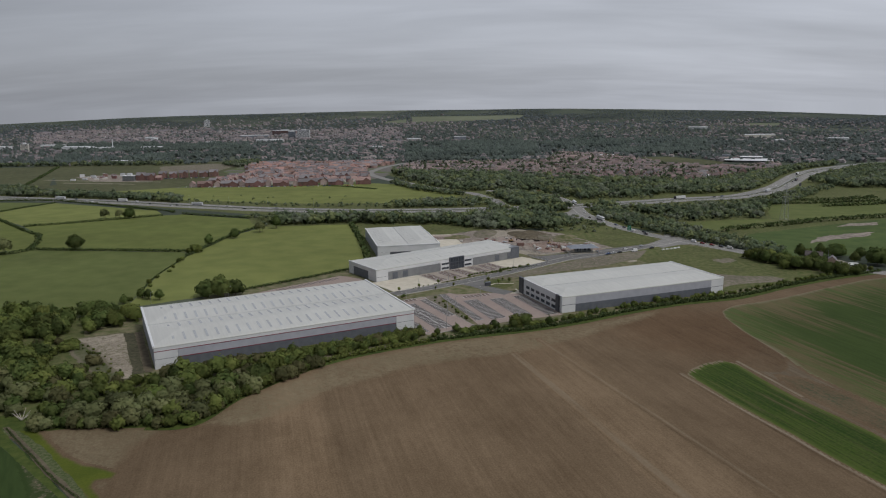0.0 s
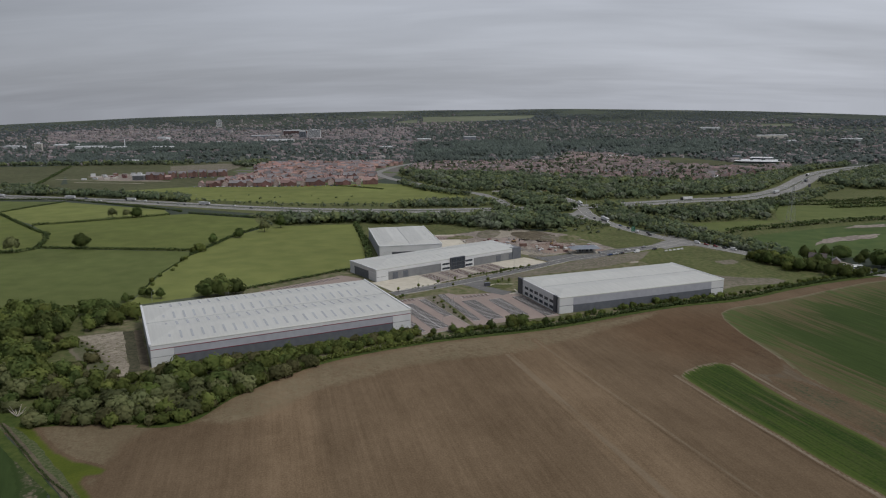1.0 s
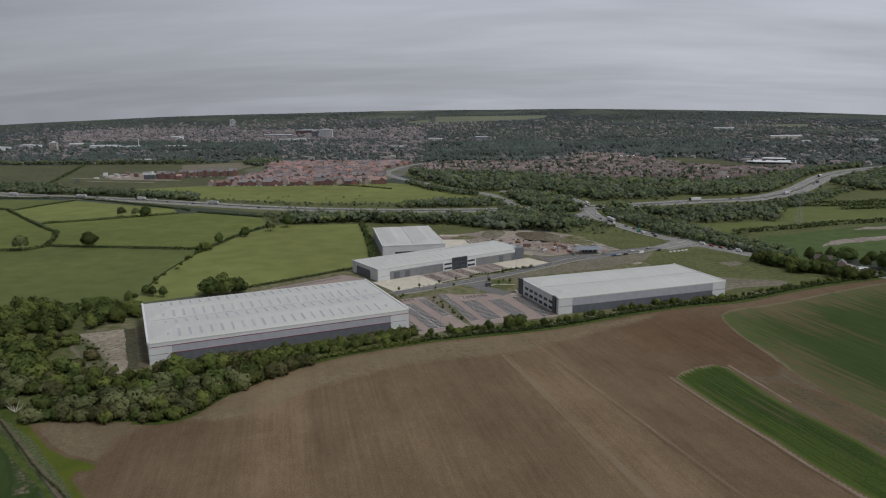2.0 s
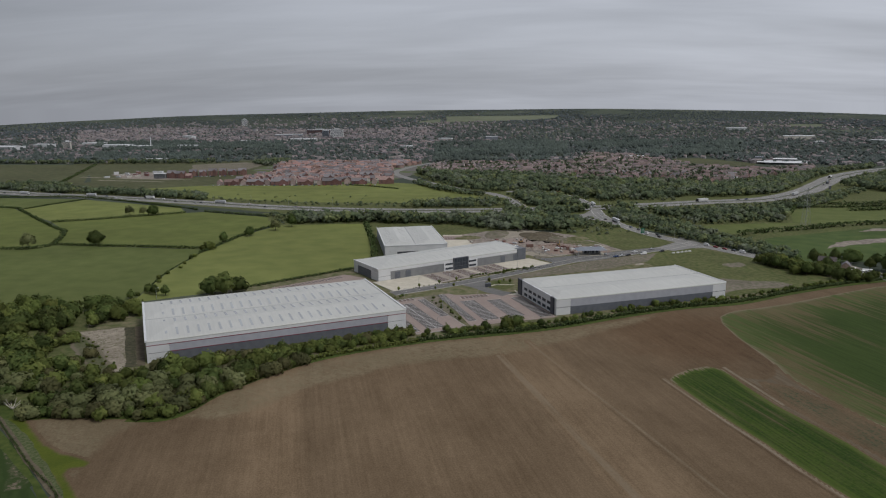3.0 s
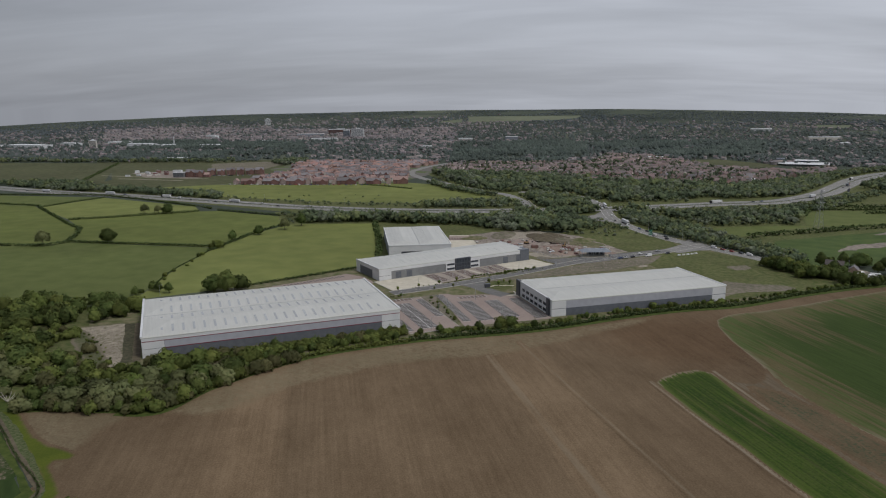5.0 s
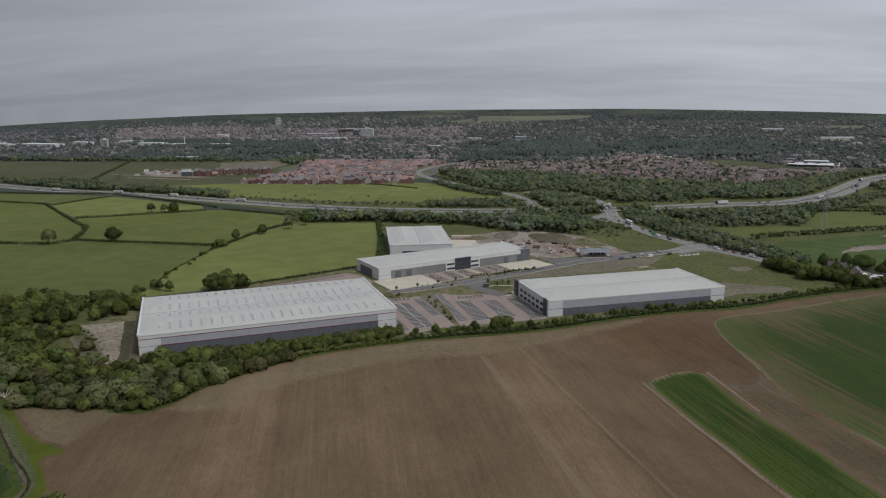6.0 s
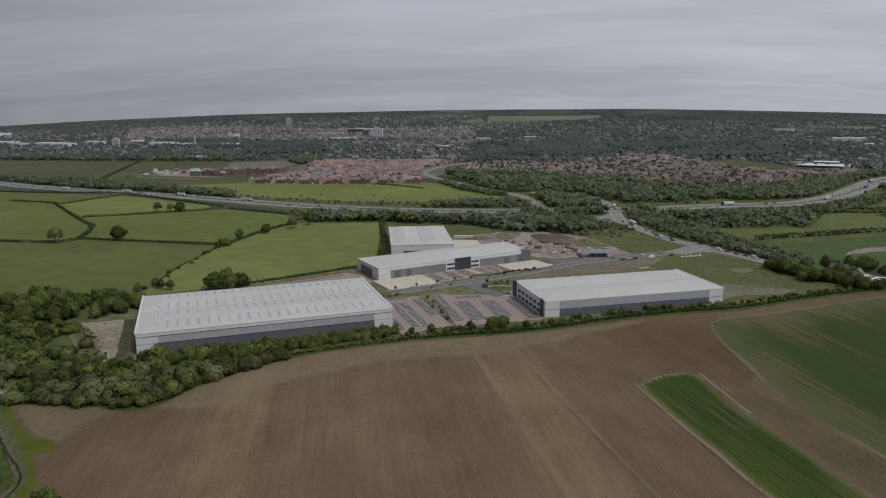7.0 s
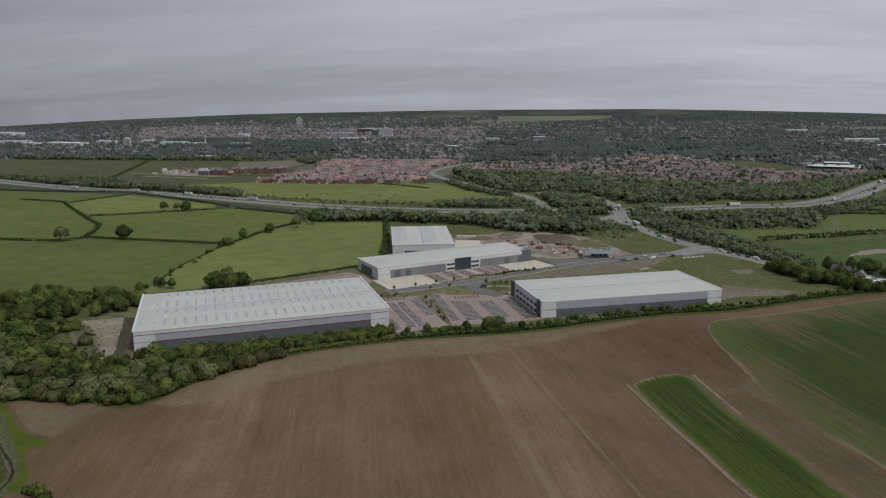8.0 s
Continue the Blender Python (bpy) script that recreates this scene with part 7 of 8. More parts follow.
def hill_field(q, label):
    """A field lying on the far slope."""
    n, v, f = 12, [], []
    for j in range(n + 1):
        for i in range(n + 1):
            a, b = i / n, j / n
            x = (q[0][0] * (1 - a) + q[1][0] * a) * (1 - b) + (q[3][0] * (1 - a) + q[2][0] * a) * b
            y = (q[0][1] * (1 - a) + q[1][1] * a) * (1 - b) + (q[3][1] * (1 - a) + q[2][1] * a) * b
            v.append((x, y, ground_z(x, y) + 0.8))
    for j in range(n):
        for i in range(n):
            k = j * (n + 1) + i
            f += [(k, k + n + 2, k + 1), (k, k + n + 1, k + n + 2)]
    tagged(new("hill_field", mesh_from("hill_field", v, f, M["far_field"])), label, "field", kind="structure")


for q in FIELDS[:3]:
    hill_field(q, "pale green field on the far slope")


def town():
    houses, trees, woods = [], [], []
    r = 1420.0
    while r < 4560:
        step = 15.5 * (r / 1700) ** 0.55
        n = int(1.5 * r / step)
        for i in range(n):
            az = -0.75 + 1.5 * (i + rng.random()) / n
            rr = r + rng.uniform(-0.5, 0.5) * step
            x, y = rr * math.sin(az), rr * math.cos(az)
            if inside([(-1700, 900), (-1500, 1480), (-1180, 1500), (-900, 1510), (-640, 1530), (-560, 1590), (-500, 1540), (-300, 1535), (-150, 1520), (130, 1560), (185, 1800), (290, 1730), (350, 1570), (600, 1440), (700, 1440), (900, 1420), (1200, 900)], x, y):
                continue
            if off_line(MOTORWAY[-40:], x, y) < 24:
                continue
            b = built_up(x, y)
            if rr < 2000 and x < -450:
                b -= 0.4
            if rr > 3650:
                b -= (rr - 3650) / 700
            if any(inside(q, x, y) for q in FIELDS):
                continue
            z = ground_z(x, y)
            p = rng.random()
            wooded = noise.noise((x * 0.006, y * 0.004, 9.0)) > -0.12 and any(inside(q, x, y) for q in WOODS)
            if wooded:
                b, p = -1.0, max(p, 0.2)
            if inside(CENTRE, x, y):
                b, p = 1.0, p * 0.52
            if p < 0.42 * min(1, max(0, b)) + 0.02 * (rr < 3700):
                k = rng.choices((0, 1, 2, 3), (6, 5, 2, 0.6))[0]
                street = 40 * noise.noise((x * 0.003, y * 0.003, 5.0))
                houses.append((x, y, z - 0.5, rng.uniform(0.55, 0.88) * (1.2 if b >= 1.0 else 1.0), radians(street * 4 + (90 if rng.random() < 0.35 else 0)), k))
            elif wooded or p > (0.44 if rr < 3600 else 0.2):
                f = noise.noise((x * 0.0022, y * 0.0022, 12.0))
                if rr > 3500 and f < -0.3:
                    continue
                q = rng.uniform(0.75, 1.0) + 0.7 * max(0, f + 0.2) + (0.4 if wooded else 0)
                (woods if wooded else trees).append((x, y, z - 0.8, (q, q * (0.6 if rr > 3100 else 0.9)), rng.uniform(0, 6.28), rng.randrange(6)))
        r += step
    v, f, _ = join_at([t[0] for t in TOWN], houses)
    tagged(new("town_walls", mesh_from("town_walls", v, f, M["town_wall"])), "brick and pale rendered houses of a distant town", "town", kind="stuff")
    v, f, _ = join_at([t[1] for t in TOWN], houses)
    tagged(new("town_roofs", mesh_from("town_roofs", v, f, M["town_roof"])), "brown and grey roofs of a distant town", "town", kind="stuff")
    # the further the trees, the more haze their leaf colour holds
    for lot, m, what in ((woods, "far_wood", "dark green woods below the town, tinted for haze"), ([p for p in trees if math.hypot(p[0], p[1]) < 3150], "far_leaf", "trees and woods among the distant town, tinted bluish for haze"), ([p for p in trees if math.hypot(p[0], p[1]) >= 3150], "ridge_leaf", "woods on the far ridge, haze in their colour")):
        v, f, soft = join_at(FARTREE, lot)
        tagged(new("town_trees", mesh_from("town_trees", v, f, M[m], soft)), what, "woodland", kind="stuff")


town()


def shed(x, y, w, d, h, turn, material, label, category="shed", rise=1.2, bands=0):
    ob = tagged(empty("shed" if not bands else "office_tower", pose(x, y, ground_z(x, y), 0, 0, turn)), label, category)
    part("wall", box(-w / 2, w / 2, -d / 2, d / 2, -1, h), M[material], ob)
    if bands:
        part("roof", box(-w / 2 - 0.3, w / 2 + 0.3, -d / 2 - 0.3, d / 2 + 0.3, h, h + 0.8), M["white"], ob)
        part("plant_room", box(-w * 0.15, w * 0.2, -d * 0.25, d * 0.25, h + 0.8, h + 4.5), M["shed"], ob)
        for i in range(bands):
            z = h * (i + 0.45) / bands
            part("window_band", box(-w / 2 + 1, w / 2 - 1, -d / 2 - 0.15, -d / 2 + 0.1, z, z + h / bands * 0.42), M["glass"], ob)
            part("window_band", box(-w / 2 - 0.15, -w / 2 + 0.1, -d / 2 + 1, d / 2 - 1, z, z + h / bands * 0.42), M["glass"], ob)
    else:
        part("roof", gable_roof(w, d, h, rise, 0.5, 0.3), M["shed"], ob)
        part("door", box(-3, 3, -d / 2 - 0.15, -d / 2 + 0.1, -0.5, h * 0.6), M["grey"], ob)
    return ob


def chimney_mast(x, y, h):
    ob = tagged(empty("mast", pose(x, y, ground_z(x, y))), "slender pale mast in the town", "mast")
    part("pole", tube((0, 0, -1), (0, 0, h), 1.6, 0.9, 8), M["shed"], ob)
    part("footing", box(-3, 3, -3, 3, -1, 1.5), M["concrete"], ob)


shed(-640, 2630, 47, 20, 33, 8, "white", "white slab tower block in the town", "tower", bands=9)
shed(-688, 2650, 24, 18, 27, 8, "blue_slate", "blue-grey office block in the town", "office block", bands=7)
shed(-775, 2880, 95, 26, 17, 6, "brick", "long red-brown office block in the town", "office block", bands=4)
shed(-1336, 2060, 20, 16, 22, 20, "render", "pale tower block at the edge of town", "tower", bands=7)
shed(-1304, 3461, 26, 20, 30, 20, "white", "pale tower block in the far town", "tower", bands=8)
chimney_mast(-1108, 2130, 32)
for x, y, w, d, h, m in ((-2270, 2640, 140, 60, 13, "white"), (-1790, 2112, 110, 45, 10, "white"), (-1672, 2056, 60, 40, 9, "white"), (-1350, 2230, 70, 30, 9, "white"), (-1540, 2050, 125, 50, 10, "shed"), (-1483, 2169, 50, 40, 9, "shed"), (-1210, 2121, 80, 40, 10, "shed"), (-1130, 2110, 70, 34, 8, "shed"), (-727, 2488, 92, 26, 8, "shed"), (-847, 2711, 104, 30, 10, "blue_slate"), (-893, 2362, 32, 20, 8, "white"),
                         (-818, 1592, 62, 18, 5, "blue_slate"), (-221, 2495, 46, 26, 8, "white"), (-62, 2487, 42, 26, 14, "blue_slate"), (-13, 2090, 42, 20, 5, "shed"), (283, 1655, 44, 16, 5, "shed"), (955, 2480, 100, 30, 10, "render"), (926, 2250, 28, 18, 6, "white"),
                         (915, 3005, 76, 30, 9, "shed"), (344, 1176, 36, 18, 3.6, "white"), (-1189, 2580, 40, 25, 12, "shed"), (-980, 2120, 70, 26, 8, "shed"), (-300, 2080, 36, 18, 6, "shed"), (1130, 2300, 60, 24, 7, "shed")):
    shed(x, y, w, d, h, 14 * math.sin(x), m, "pale flat-sided industrial shed in the town" if m != "blue_slate" else "blue-grey clad shed in the town")
shed(-606, 1187, 20, 13, 8, 4, "grey", "unfinished block wrapped in dark scaffold sheeting", "building", bands=4)
for i in range(14):
    x, y = rng.uniform(-725, -630), rng.uniform(1188, 1270)
    c = tagged(empty("site_cabin", pose(x, y, 0, 0, 0, rng.uniform(-30, 30))), "pale steel cabin on the estate's building site", "site cabin", "site cabins")
    h = rng.choice((2.6, 2.6, 5.2))
    part("roof", box(-4.1, 4.1, -1.6, 1.6, h, h + 0.15), M["shed"], c)
    part("body", box(-4, 4, -1.5, 1.5, 0, h), M[rng.choice(("white", "render", "shed", "brick"))], c)


def leisure_centre():
    ob = tagged(empty("leisure_centre", pose(552, 1490, 0, 0, 0, -20)), "low building with a wide white stepped roof", "leisure centre")
    part("wall", box(-36, 36, -26, 30, -0.5, 4.2), M["grey"], ob, "grey wall")
    part("roof", roof_bay(-40, 40, -32, 36, 4.2, 2.4, 14, 14), M["white"], ob, "wide white hipped roof")
    part("upper_wall", box(-20, 18, 2, 26, 5, 9.2), M["slate"], ob, "dark upper wall")
    part("upper_roof", roof_bay(-23, 21, -1, 29, 9.2, 1.4, 6, 6), M["white"], ob, "raised white roof")
    part("canopy", box(-52, -40, -18, 8, 3.2, 3.8), M["white"], ob, "flat white canopy")
    part("canopy_post", box(-51.5, -51, -10, -9.5, -0.5, 3.2), M["metal"], ob)
    part("blue_hall", box(-58, -42, 38, 56, -0.5, 10), M["blue_slate"], ob, "blue-grey clad hall")


leisure_centre()


# ---- farm ----
def farm():
    ob = house(12, 7, 4.4, 2.8, "brick_old", "tile_dark", "old brown-brick farmhouse among trees", True, True)
    ob.matrix_basis = pose(232.5, 538, 0, 0, 0, -25)
    ob["category"] = "farmhouse"
    ob = house(8, 5.5, 2.8, 2.2, "brick_b", "tile_grey", "low brick outbuilding beside a farmhouse", False)
    ob.matrix_basis = pose(243, 531, 0, 0, 0, 62)
    for x, y, a, n in ((240, 517, 12, 7.0), (247, 514, 4, 6.0), (252, 518, -20, 6.5), (244, 522, 30, 5.0)):
        c = tagged(empty("caravan", pose(x, y, 0, 0, 0, a)), "white touring caravan parked by a farm", "caravan", "caravans by the farm")
        part("body", box(-n / 2, n / 2, -1.15, 1.15, 0.5, 2.7, 0.3), PAINT[0], c)
        part("window", box(-n * 0.3, n * 0.3, -1.2, -1.1, 1.5, 2.1), M["glass"], c)
        for k in (-0.95, 0.95):
            part("wheel", tube((0, k - 0.1, 0.35), (0, k + 0.1, 0.35), 0.35, 0.35, 10), M["rubber"], c)


farm()
patch("farm_yard", [(203, 545), (228, 530), (250, 510), (262, 515), (252, 540), (236, 552)], 0.11, M["gravel"], "pale farm yard", "yard", seed=51)


# ---- vehicles ----
def car(paint, label, van=False):
    """A car, nose towards +x."""
    ob = tagged(empty("van" if van else "car"), label, "van" if van else "car")
    bm = bmesh.new()
    if van:
        prof = [(-2.6, 0.35), (2.55, 0.35), (2.6, 0.95), (2.05, 1.25), (1.3, 2.15), (-2.55, 2.25), (-2.6, 1.0)]
    else:
        prof = [(-2.1, 0.32), (2.1, 0.32), (2.15, 0.72), (1.05, 0.95), (0.35, 1.44), (-1.15, 1.46), (-1.95, 1.0), (-2.15, 0.85)]
    w = 0.95 if van else 0.88
    rows = [[bm.verts.new((x, s * w * (0.82 if z > 1.1 else 1), z)) for x, z in prof] for s in (-1, 1)]
    n = len(prof)
    for i in range(n):
        bm.faces.new((rows[0][i], rows[0][(i + 1) % n], rows[1][(i + 1) % n], rows[1][i]))
    bm.faces.new(rows[0]), bm.faces.new(rows[1])
    bmesh.ops.recalc_face_normals(bm, faces=bm.faces[:])
    bmesh.ops.bevel(bm, geom=bm.edges[:], offset=0.06, segments=1, affect="EDGES")
    part("body", bm, paint, ob)
    if van:
        part("windscreen", prism([(1.4, -0.75), (1.95, -0.8), (1.95, 0.8), (1.4, 0.75)], 1.3, 1.95), M["glass"], ob)
    else:
        for y in (-0.77, 0.77):
            part("side_window", box(-1.3, 0.45, y - 0.06, y + 0.06, 1.0, 1.34, 0.03), M["glass"], ob)
        for kind, x0, x1 in (("windscreen", 1.0, 0.42), ("rear_window", -1.86, -1.22)):
            bm = bmesh.new()
            for k in (0.0, 0.05):
                bm.faces.new([bm.verts.new((x + (k if x0 > 0 else -k), y, z + k)) for x, y, z in ((x0, -0.68, 1.0), (x0, 0.68, 1.0), (x1, 0.6, 1.4), (x1, -0.6, 1.4))])
            a, b = list(bm.faces)
            for i in range(4):
                bm.faces.new((a.verts[i], a.verts[(i + 1) % 4], b.verts[(i + 1) % 4], b.verts[i]))
            bmesh.ops.recalc_face_normals(bm, faces=bm.faces[:])
            part(kind, bm, M["glass"], ob)
    for x in (-1.35, 1.35) if not van else (-1.6, 1.65):
        for y in (-w + 0.1, w - 0.1):
            part("wheel", tube((x, y - 0.1, 0.32), (x, y + 0.1, 0.32), 0.32, 0.32, 10), M["rubber"], ob)
    x = 2.62 if van else 2.16
    for y in (-0.6, 0.6):
        part("headlight", box(x - 0.08, x + 0.02, y - 0.15, y + 0.15, 0.62, 0.76), M["lamp_white"], ob)
        part("tail_light", box(-x - 0.02, -x + 0.08, y - 0.12, y + 0.12, 0.75, 0.95), M["lamp_red"], ob)
    return ob


def lorry(box_mat, cab_mat, label):
    ob = tagged(empty("lorry"), label, "lorry")
    part("trailer", box(-10.5, 3.0, -1.25, 1.25, 1.1, 4.0, 0.05), box_mat, ob)
    part("chassis", box(-10.0, 5.6, -0.9, 0.9, 0.7, 1.08), M["rubber"], ob)
    part("cab", box(3.5, 5.8, -1.22, 1.22, 0.8, 3.7, 0.15), cab_mat, ob)
    part("windscreen", box(5.7, 5.84, -1.05, 1.05, 2.1, 3.1), M["glass"], ob)
    for x in (-9, -7.7, -6.4, 3.6, 5.0):
        for y in (-1.05, 1.05):
            part("wheel", tube((x, y - 0.15, 0.5), (x, y + 0.15, 0.5), 0.5, 0.5, 10), M["rubber"], ob)
    return ob


CARS = [car(PAINT[0], "white car on the road"), car(PAINT[1], "silver car on the road"), car(PAINT[2], "black car on the road"), car(PAINT[3], "red car on the road"), car(PAINT[4], "dark blue car on the road"), car(PAINT[0], "white van on the road", True)]
LORRIES = [lorry(M["shed"], PAINT[0], "white box lorry on the motorway"), lorry(PAINT[0], PAINT[2], "white lorry with dark cab on the road"), lorry(M["slate"], PAINT[3], "dark lorry with red cab on the road")]


def drive(line, x, lane, ob, z=0.2, back=False):
    """Stands a vehicle on a road, where the line has that x."""
    i = min(range(len(line) - 1), key=lambda k: abs(line[k].x - x))
    q, s, d = sides(line)[i]
    o = q + s * lane + d * (x - q.x) * (1 / max(0.3, abs(d.x))) * (1 if d.x > 0 else -1)
    plant_flat(ob, o.x, o.y, z, math.degrees(math.atan2(d.y, d.x)) + (180 if back else 0))


def plant_flat(ob, x, y, z, turn):
    m = pose(x, y, z, 0, 0, turn)
    if ob.name not in USED:
        USED.add(ob.name)
        ob.matrix_basis = m
    else:
        copy_thing(ob, m)


for x, lane, ob in ((-690, -5, LORRIES[0]), (-640, 5, CARS[0]), (-585, 4.5, LORRIES[0]), (-560, 8, CARS[4]), (-532, -5, CARS[0]), (-520, -9, CARS[0]), (-487, 5, LORRIES[1]), (-462, 5, CARS[5]), (-432, -5, CARS[2]), (-398, -8, CARS[1]), (-392, -4, CARS[2]),
                    (-372, 5, LORRIES[0]), (-330, 9, CARS[0]), (-296, -5, CARS[2]), (-280, 5, CARS[0]), (-262, 8, CARS[1]), (-240, 5, CARS[0]), (236, 5, LORRIES[1]), (286, 6, CARS[2]), (300, 9, CARS[4]), (330, -6, CARS[1]), (372, -5, LORRIES[0]), (420, 6, CARS[0]),
                    (455, -6, CARS[2]), (470, -7, LORRIES[2]), (520, 5, LORRIES[1]), (565, 6, CARS[0]), (-780, 5, CARS[1]), (-730, -7, CARS[2])):
    drive(MOTORWAY, x, lane, ob, 0.2, lane > 0)


def along(line, y, lane, ob, z=0.24, back=False):
    i = min(range(len(line)), key=lambda k: abs(line[k].y - y))
    q, s, d = sides(line)[i]
    o = q + s * lane
    plant_flat(ob, o.x, o.y, z, math.degrees(math.atan2(d.y, d.x)) + (180 if back else 0))


for y, lane, ob in ((579, -2.7, CARS[0]), (584, -2.7, CARS[5]), (590, -2.7, CARS[2]), (599, -2.7, CARS[3]), (655, 2.7, CARS[2]), (673, 2.7, CARS[5]), (688, -2.7, CARS[2]), (700, -2.7, CARS[4]), (734, -2.7, LORRIES[0]),
                    (752, 2.7, CARS[2]), (790, -2.7, CARS[0]), (840, 2.7, CARS[5]), (900, -2.7, CARS[0])):
    along(SLIP, y, lane, ob, 0.24, lane < 0)
for x, y, a, ob in ((87, 565, 210, CARS[1]), (92.5, 568, 215, CARS[2]), (100, 581, 30, CARS[0]), (116, 594, 30, CARS[1]), (122.5, 585, 215, CARS[2]), (105.5, 573, 205, CARS[5]), (82, 562, 205, CARS[4]), (75, 569, 100, CARS[1])):
    plant_flat(ob, x, y, 0.2, a)


for i in range(30):
    x = -462 + 8.8 * i + rng.uniform(-2, 2)
    plant_flat(CARS[rng.choice((0, 0, 1, 1, 2, 4, 3, 5))], x, 1071.5 + 0.06 * max(0.0, x + 340) + rng.uniform(-1, 1), 0.1, rng.choice((10, 95, 190)))
for i in range(16):
    x = rng.uniform(-560, -470)
    plant_flat(CARS[rng.choice((0, 1, 2, 4))], x, 1208 + 0.25 * (x + 560) + rng.uniform(-2, 2), 0.1, rng.choice((10, 95)))
for y, lane, ob in ((604, -2.7, CARS[3]), (610, -2.7, CARS[5]), (663, -2.7, CARS[2]), (715, 2.7, CARS[5]), (855, -2.7, LORRIES[0])):
    along(SLIP, y, lane, ob, 0.24, lane < 0)


# ---- building site ----
for i, (x, y) in enumerate(((130.7, 580), (134.5, 581.8), (138.2, 583.6), (141.9, 585.6), (145.4, 587.8))):
    ob = tagged(empty("road_barrier", pose(x, y, 0.1, 0, 0, 27)), "white plastic barrier on rough grass", "barrier", "barriers by the access road")
    part("body", prism([(-1.3, -0.35), (1.3, -0.35), (1.3, 0.35), (-1.3, 0.35)], 0, 0.9), PAINT[0], ob)
    part("foot", box(-1.4, 1.4, -0.5, 0.5, 0, 0.2), PAINT[0], ob)
def mound(x, y, w, d, h, material, label, seed):
    """A tipped heap of soil."""
    n, v, f = 22, [], []
    for j in range(n + 1):
        for i in range(n + 1):
            a, b = -1 + 2 * i / n, -1 + 2 * j / n
            k = max(0.0, 1 - (a * a + b * b) ** 0.5)
            z = h * (k ** 0.7) * (0.75 + 0.5 * noise.noise((a * 2.5, b * 2.5, seed))) + 0.5 * k * noise.noise((a * 8, b * 8, seed))
            v.append((a * w / 2, b * d / 2, max(-0.05, z) if k > 0 else -0.2))
    for j in range(n):
        for i in range(n):
            q = j * (n + 1) + i
            f += [(q, q + 1, q + n + 2), (q, q + n + 2, q + n + 1)]
    ob = new("mound", mesh_from("mound", v, f, M[material]))
    ob.matrix_basis = pose(x, y, 0.1, 0, 0, seed * 40)
    return tagged(ob, label, "soil heap")


for i, (x, y, w, d, h, m) in enumerate(((96, 537, 9, 5, 1.0, "gravel"), (-14, 660, 46, 22, 3.0, "scrub"), (22, 652, 42, 26, 3.2, "mud"), (42, 640, 26, 18, 2.0, "scrub"), (-40, 640, 26, 16, 2.6, "rough"), (22, 618, 18, 12, 1.8, "earth"), (-8, 630, 16, 12, 1.6, "earth"), (72, 588, 22, 12, 1.6, "red_earth"), (10, 605, 12, 9, 1.2, "earth"), (58, 640, 26, 20, 2.6, "rough"))):
    mound(x, y, w, d, h, m, "tipped heap of bare soil on a building site", i + 1.0)


def digger():
    ob = tagged(empty("digger"), "orange-yellow tracked digger on a building site", "digger", "diggers on the building site")
    for y in (-1.1, 1.1):
        part("track", box(-1.9, 1.9, y - 0.3, y + 0.3, 0, 0.85, 0.25), M["rubber"], ob)
    part("body", box(-2.2, 1.3, -1.25, 1.25, 0.9, 2.0, 0.15), M["yellow"], ob)
    part("cab", box(-0.2, 1.3, 0.1, 1.2, 2.0, 3.1, 0.1), M["glass"], ob)
    part("boom", tube((1.0, -0.3, 1.8), (4.2, -0.3, 4.4), 0.3, 0.22, 6), M["yellow"], ob)
    part("arm", tube((4.2, -0.3, 4.4), (6.2, -0.3, 1.8), 0.22, 0.16, 6), M["yellow"], ob)
    part("bucket", box(5.7, 6.7, -0.8, 0.2, 0.7, 1.9, 0.2), M["rubber"], ob)
    return ob


def rubble(poly, n, label, material, lo, hi, seed):
    """Loose stones and lumps of spoil lying about."""
    g = random.Random(seed)
    v, f = ICO1
    places = []
    xs, ys = [p[0] for p in poly], [p[1] for p in poly]
    while len(places) < n:
        x, y = g.uniform(min(xs), max(xs)), g.uniform(min(ys), max(ys))
        if inside(poly, x, y):
            places.append((x, y, 0.1, (g.uniform(lo, hi), g.uniform(lo, hi) * 0.6), g.uniform(0, 6.28), g.randrange(4)))
    protos = []
    for i in range(4):
        protos.append((v * np.array([[g.uniform(0.6, 1.25)] for _ in v]), f))
    vv, ff, _ = join_at(protos, places)
    tagged(new("rubble", mesh_from("rubble", vv, ff, M[material])), label, "rubble", kind="stuff")


rubble([(-40, 660), (50, 660), (80, 600), (40, 578), (-40, 595)], 420, "scattered stones and lumps of spoil", "gravel", 0.2, 0.9, 5)
rubble([(10, 625), (55, 625), (70, 600), (45, 590), (5, 598)], 160, "reddish lumps of broken brick", "orange", 0.25, 0.9, 6)
rubble([(-228, 345), (-214, 356), (-208, 346), (-182, 300), (-200, 318)], 160, "loose stones on a gravel bank", "gravel", 0.15, 0.5, 9)
rubble([(32, 552), (84, 563), (100, 570), (90, 537), (72, 524), (30, 508)], 220, "loose stones on bare ground beside the access road", "gravel", 0.15, 0.55, 10)
rubble([(20, 560), (60, 576), (92, 592), (80, 598), (20, 586)], 200, "pale stones beside the access road", "gravel", 0.2, 0.7, 8)
patch("tracked_earth", [(-5, 640), (30, 628), (55, 610), (48, 598), (20, 606), (-10, 620)], 0.11, M["paving"], "pinkish tracked earth on a building site", "ground", amount=3, seed=71)
patch("tracked_earth", [(-40, 618), (-20, 606), (8, 600), (16, 590), (-10, 594), (-45, 604)], 0.11, M["gravel"], "pale tracked earth on a building site", "ground", amount=2, seed=72)
DIG = digger()
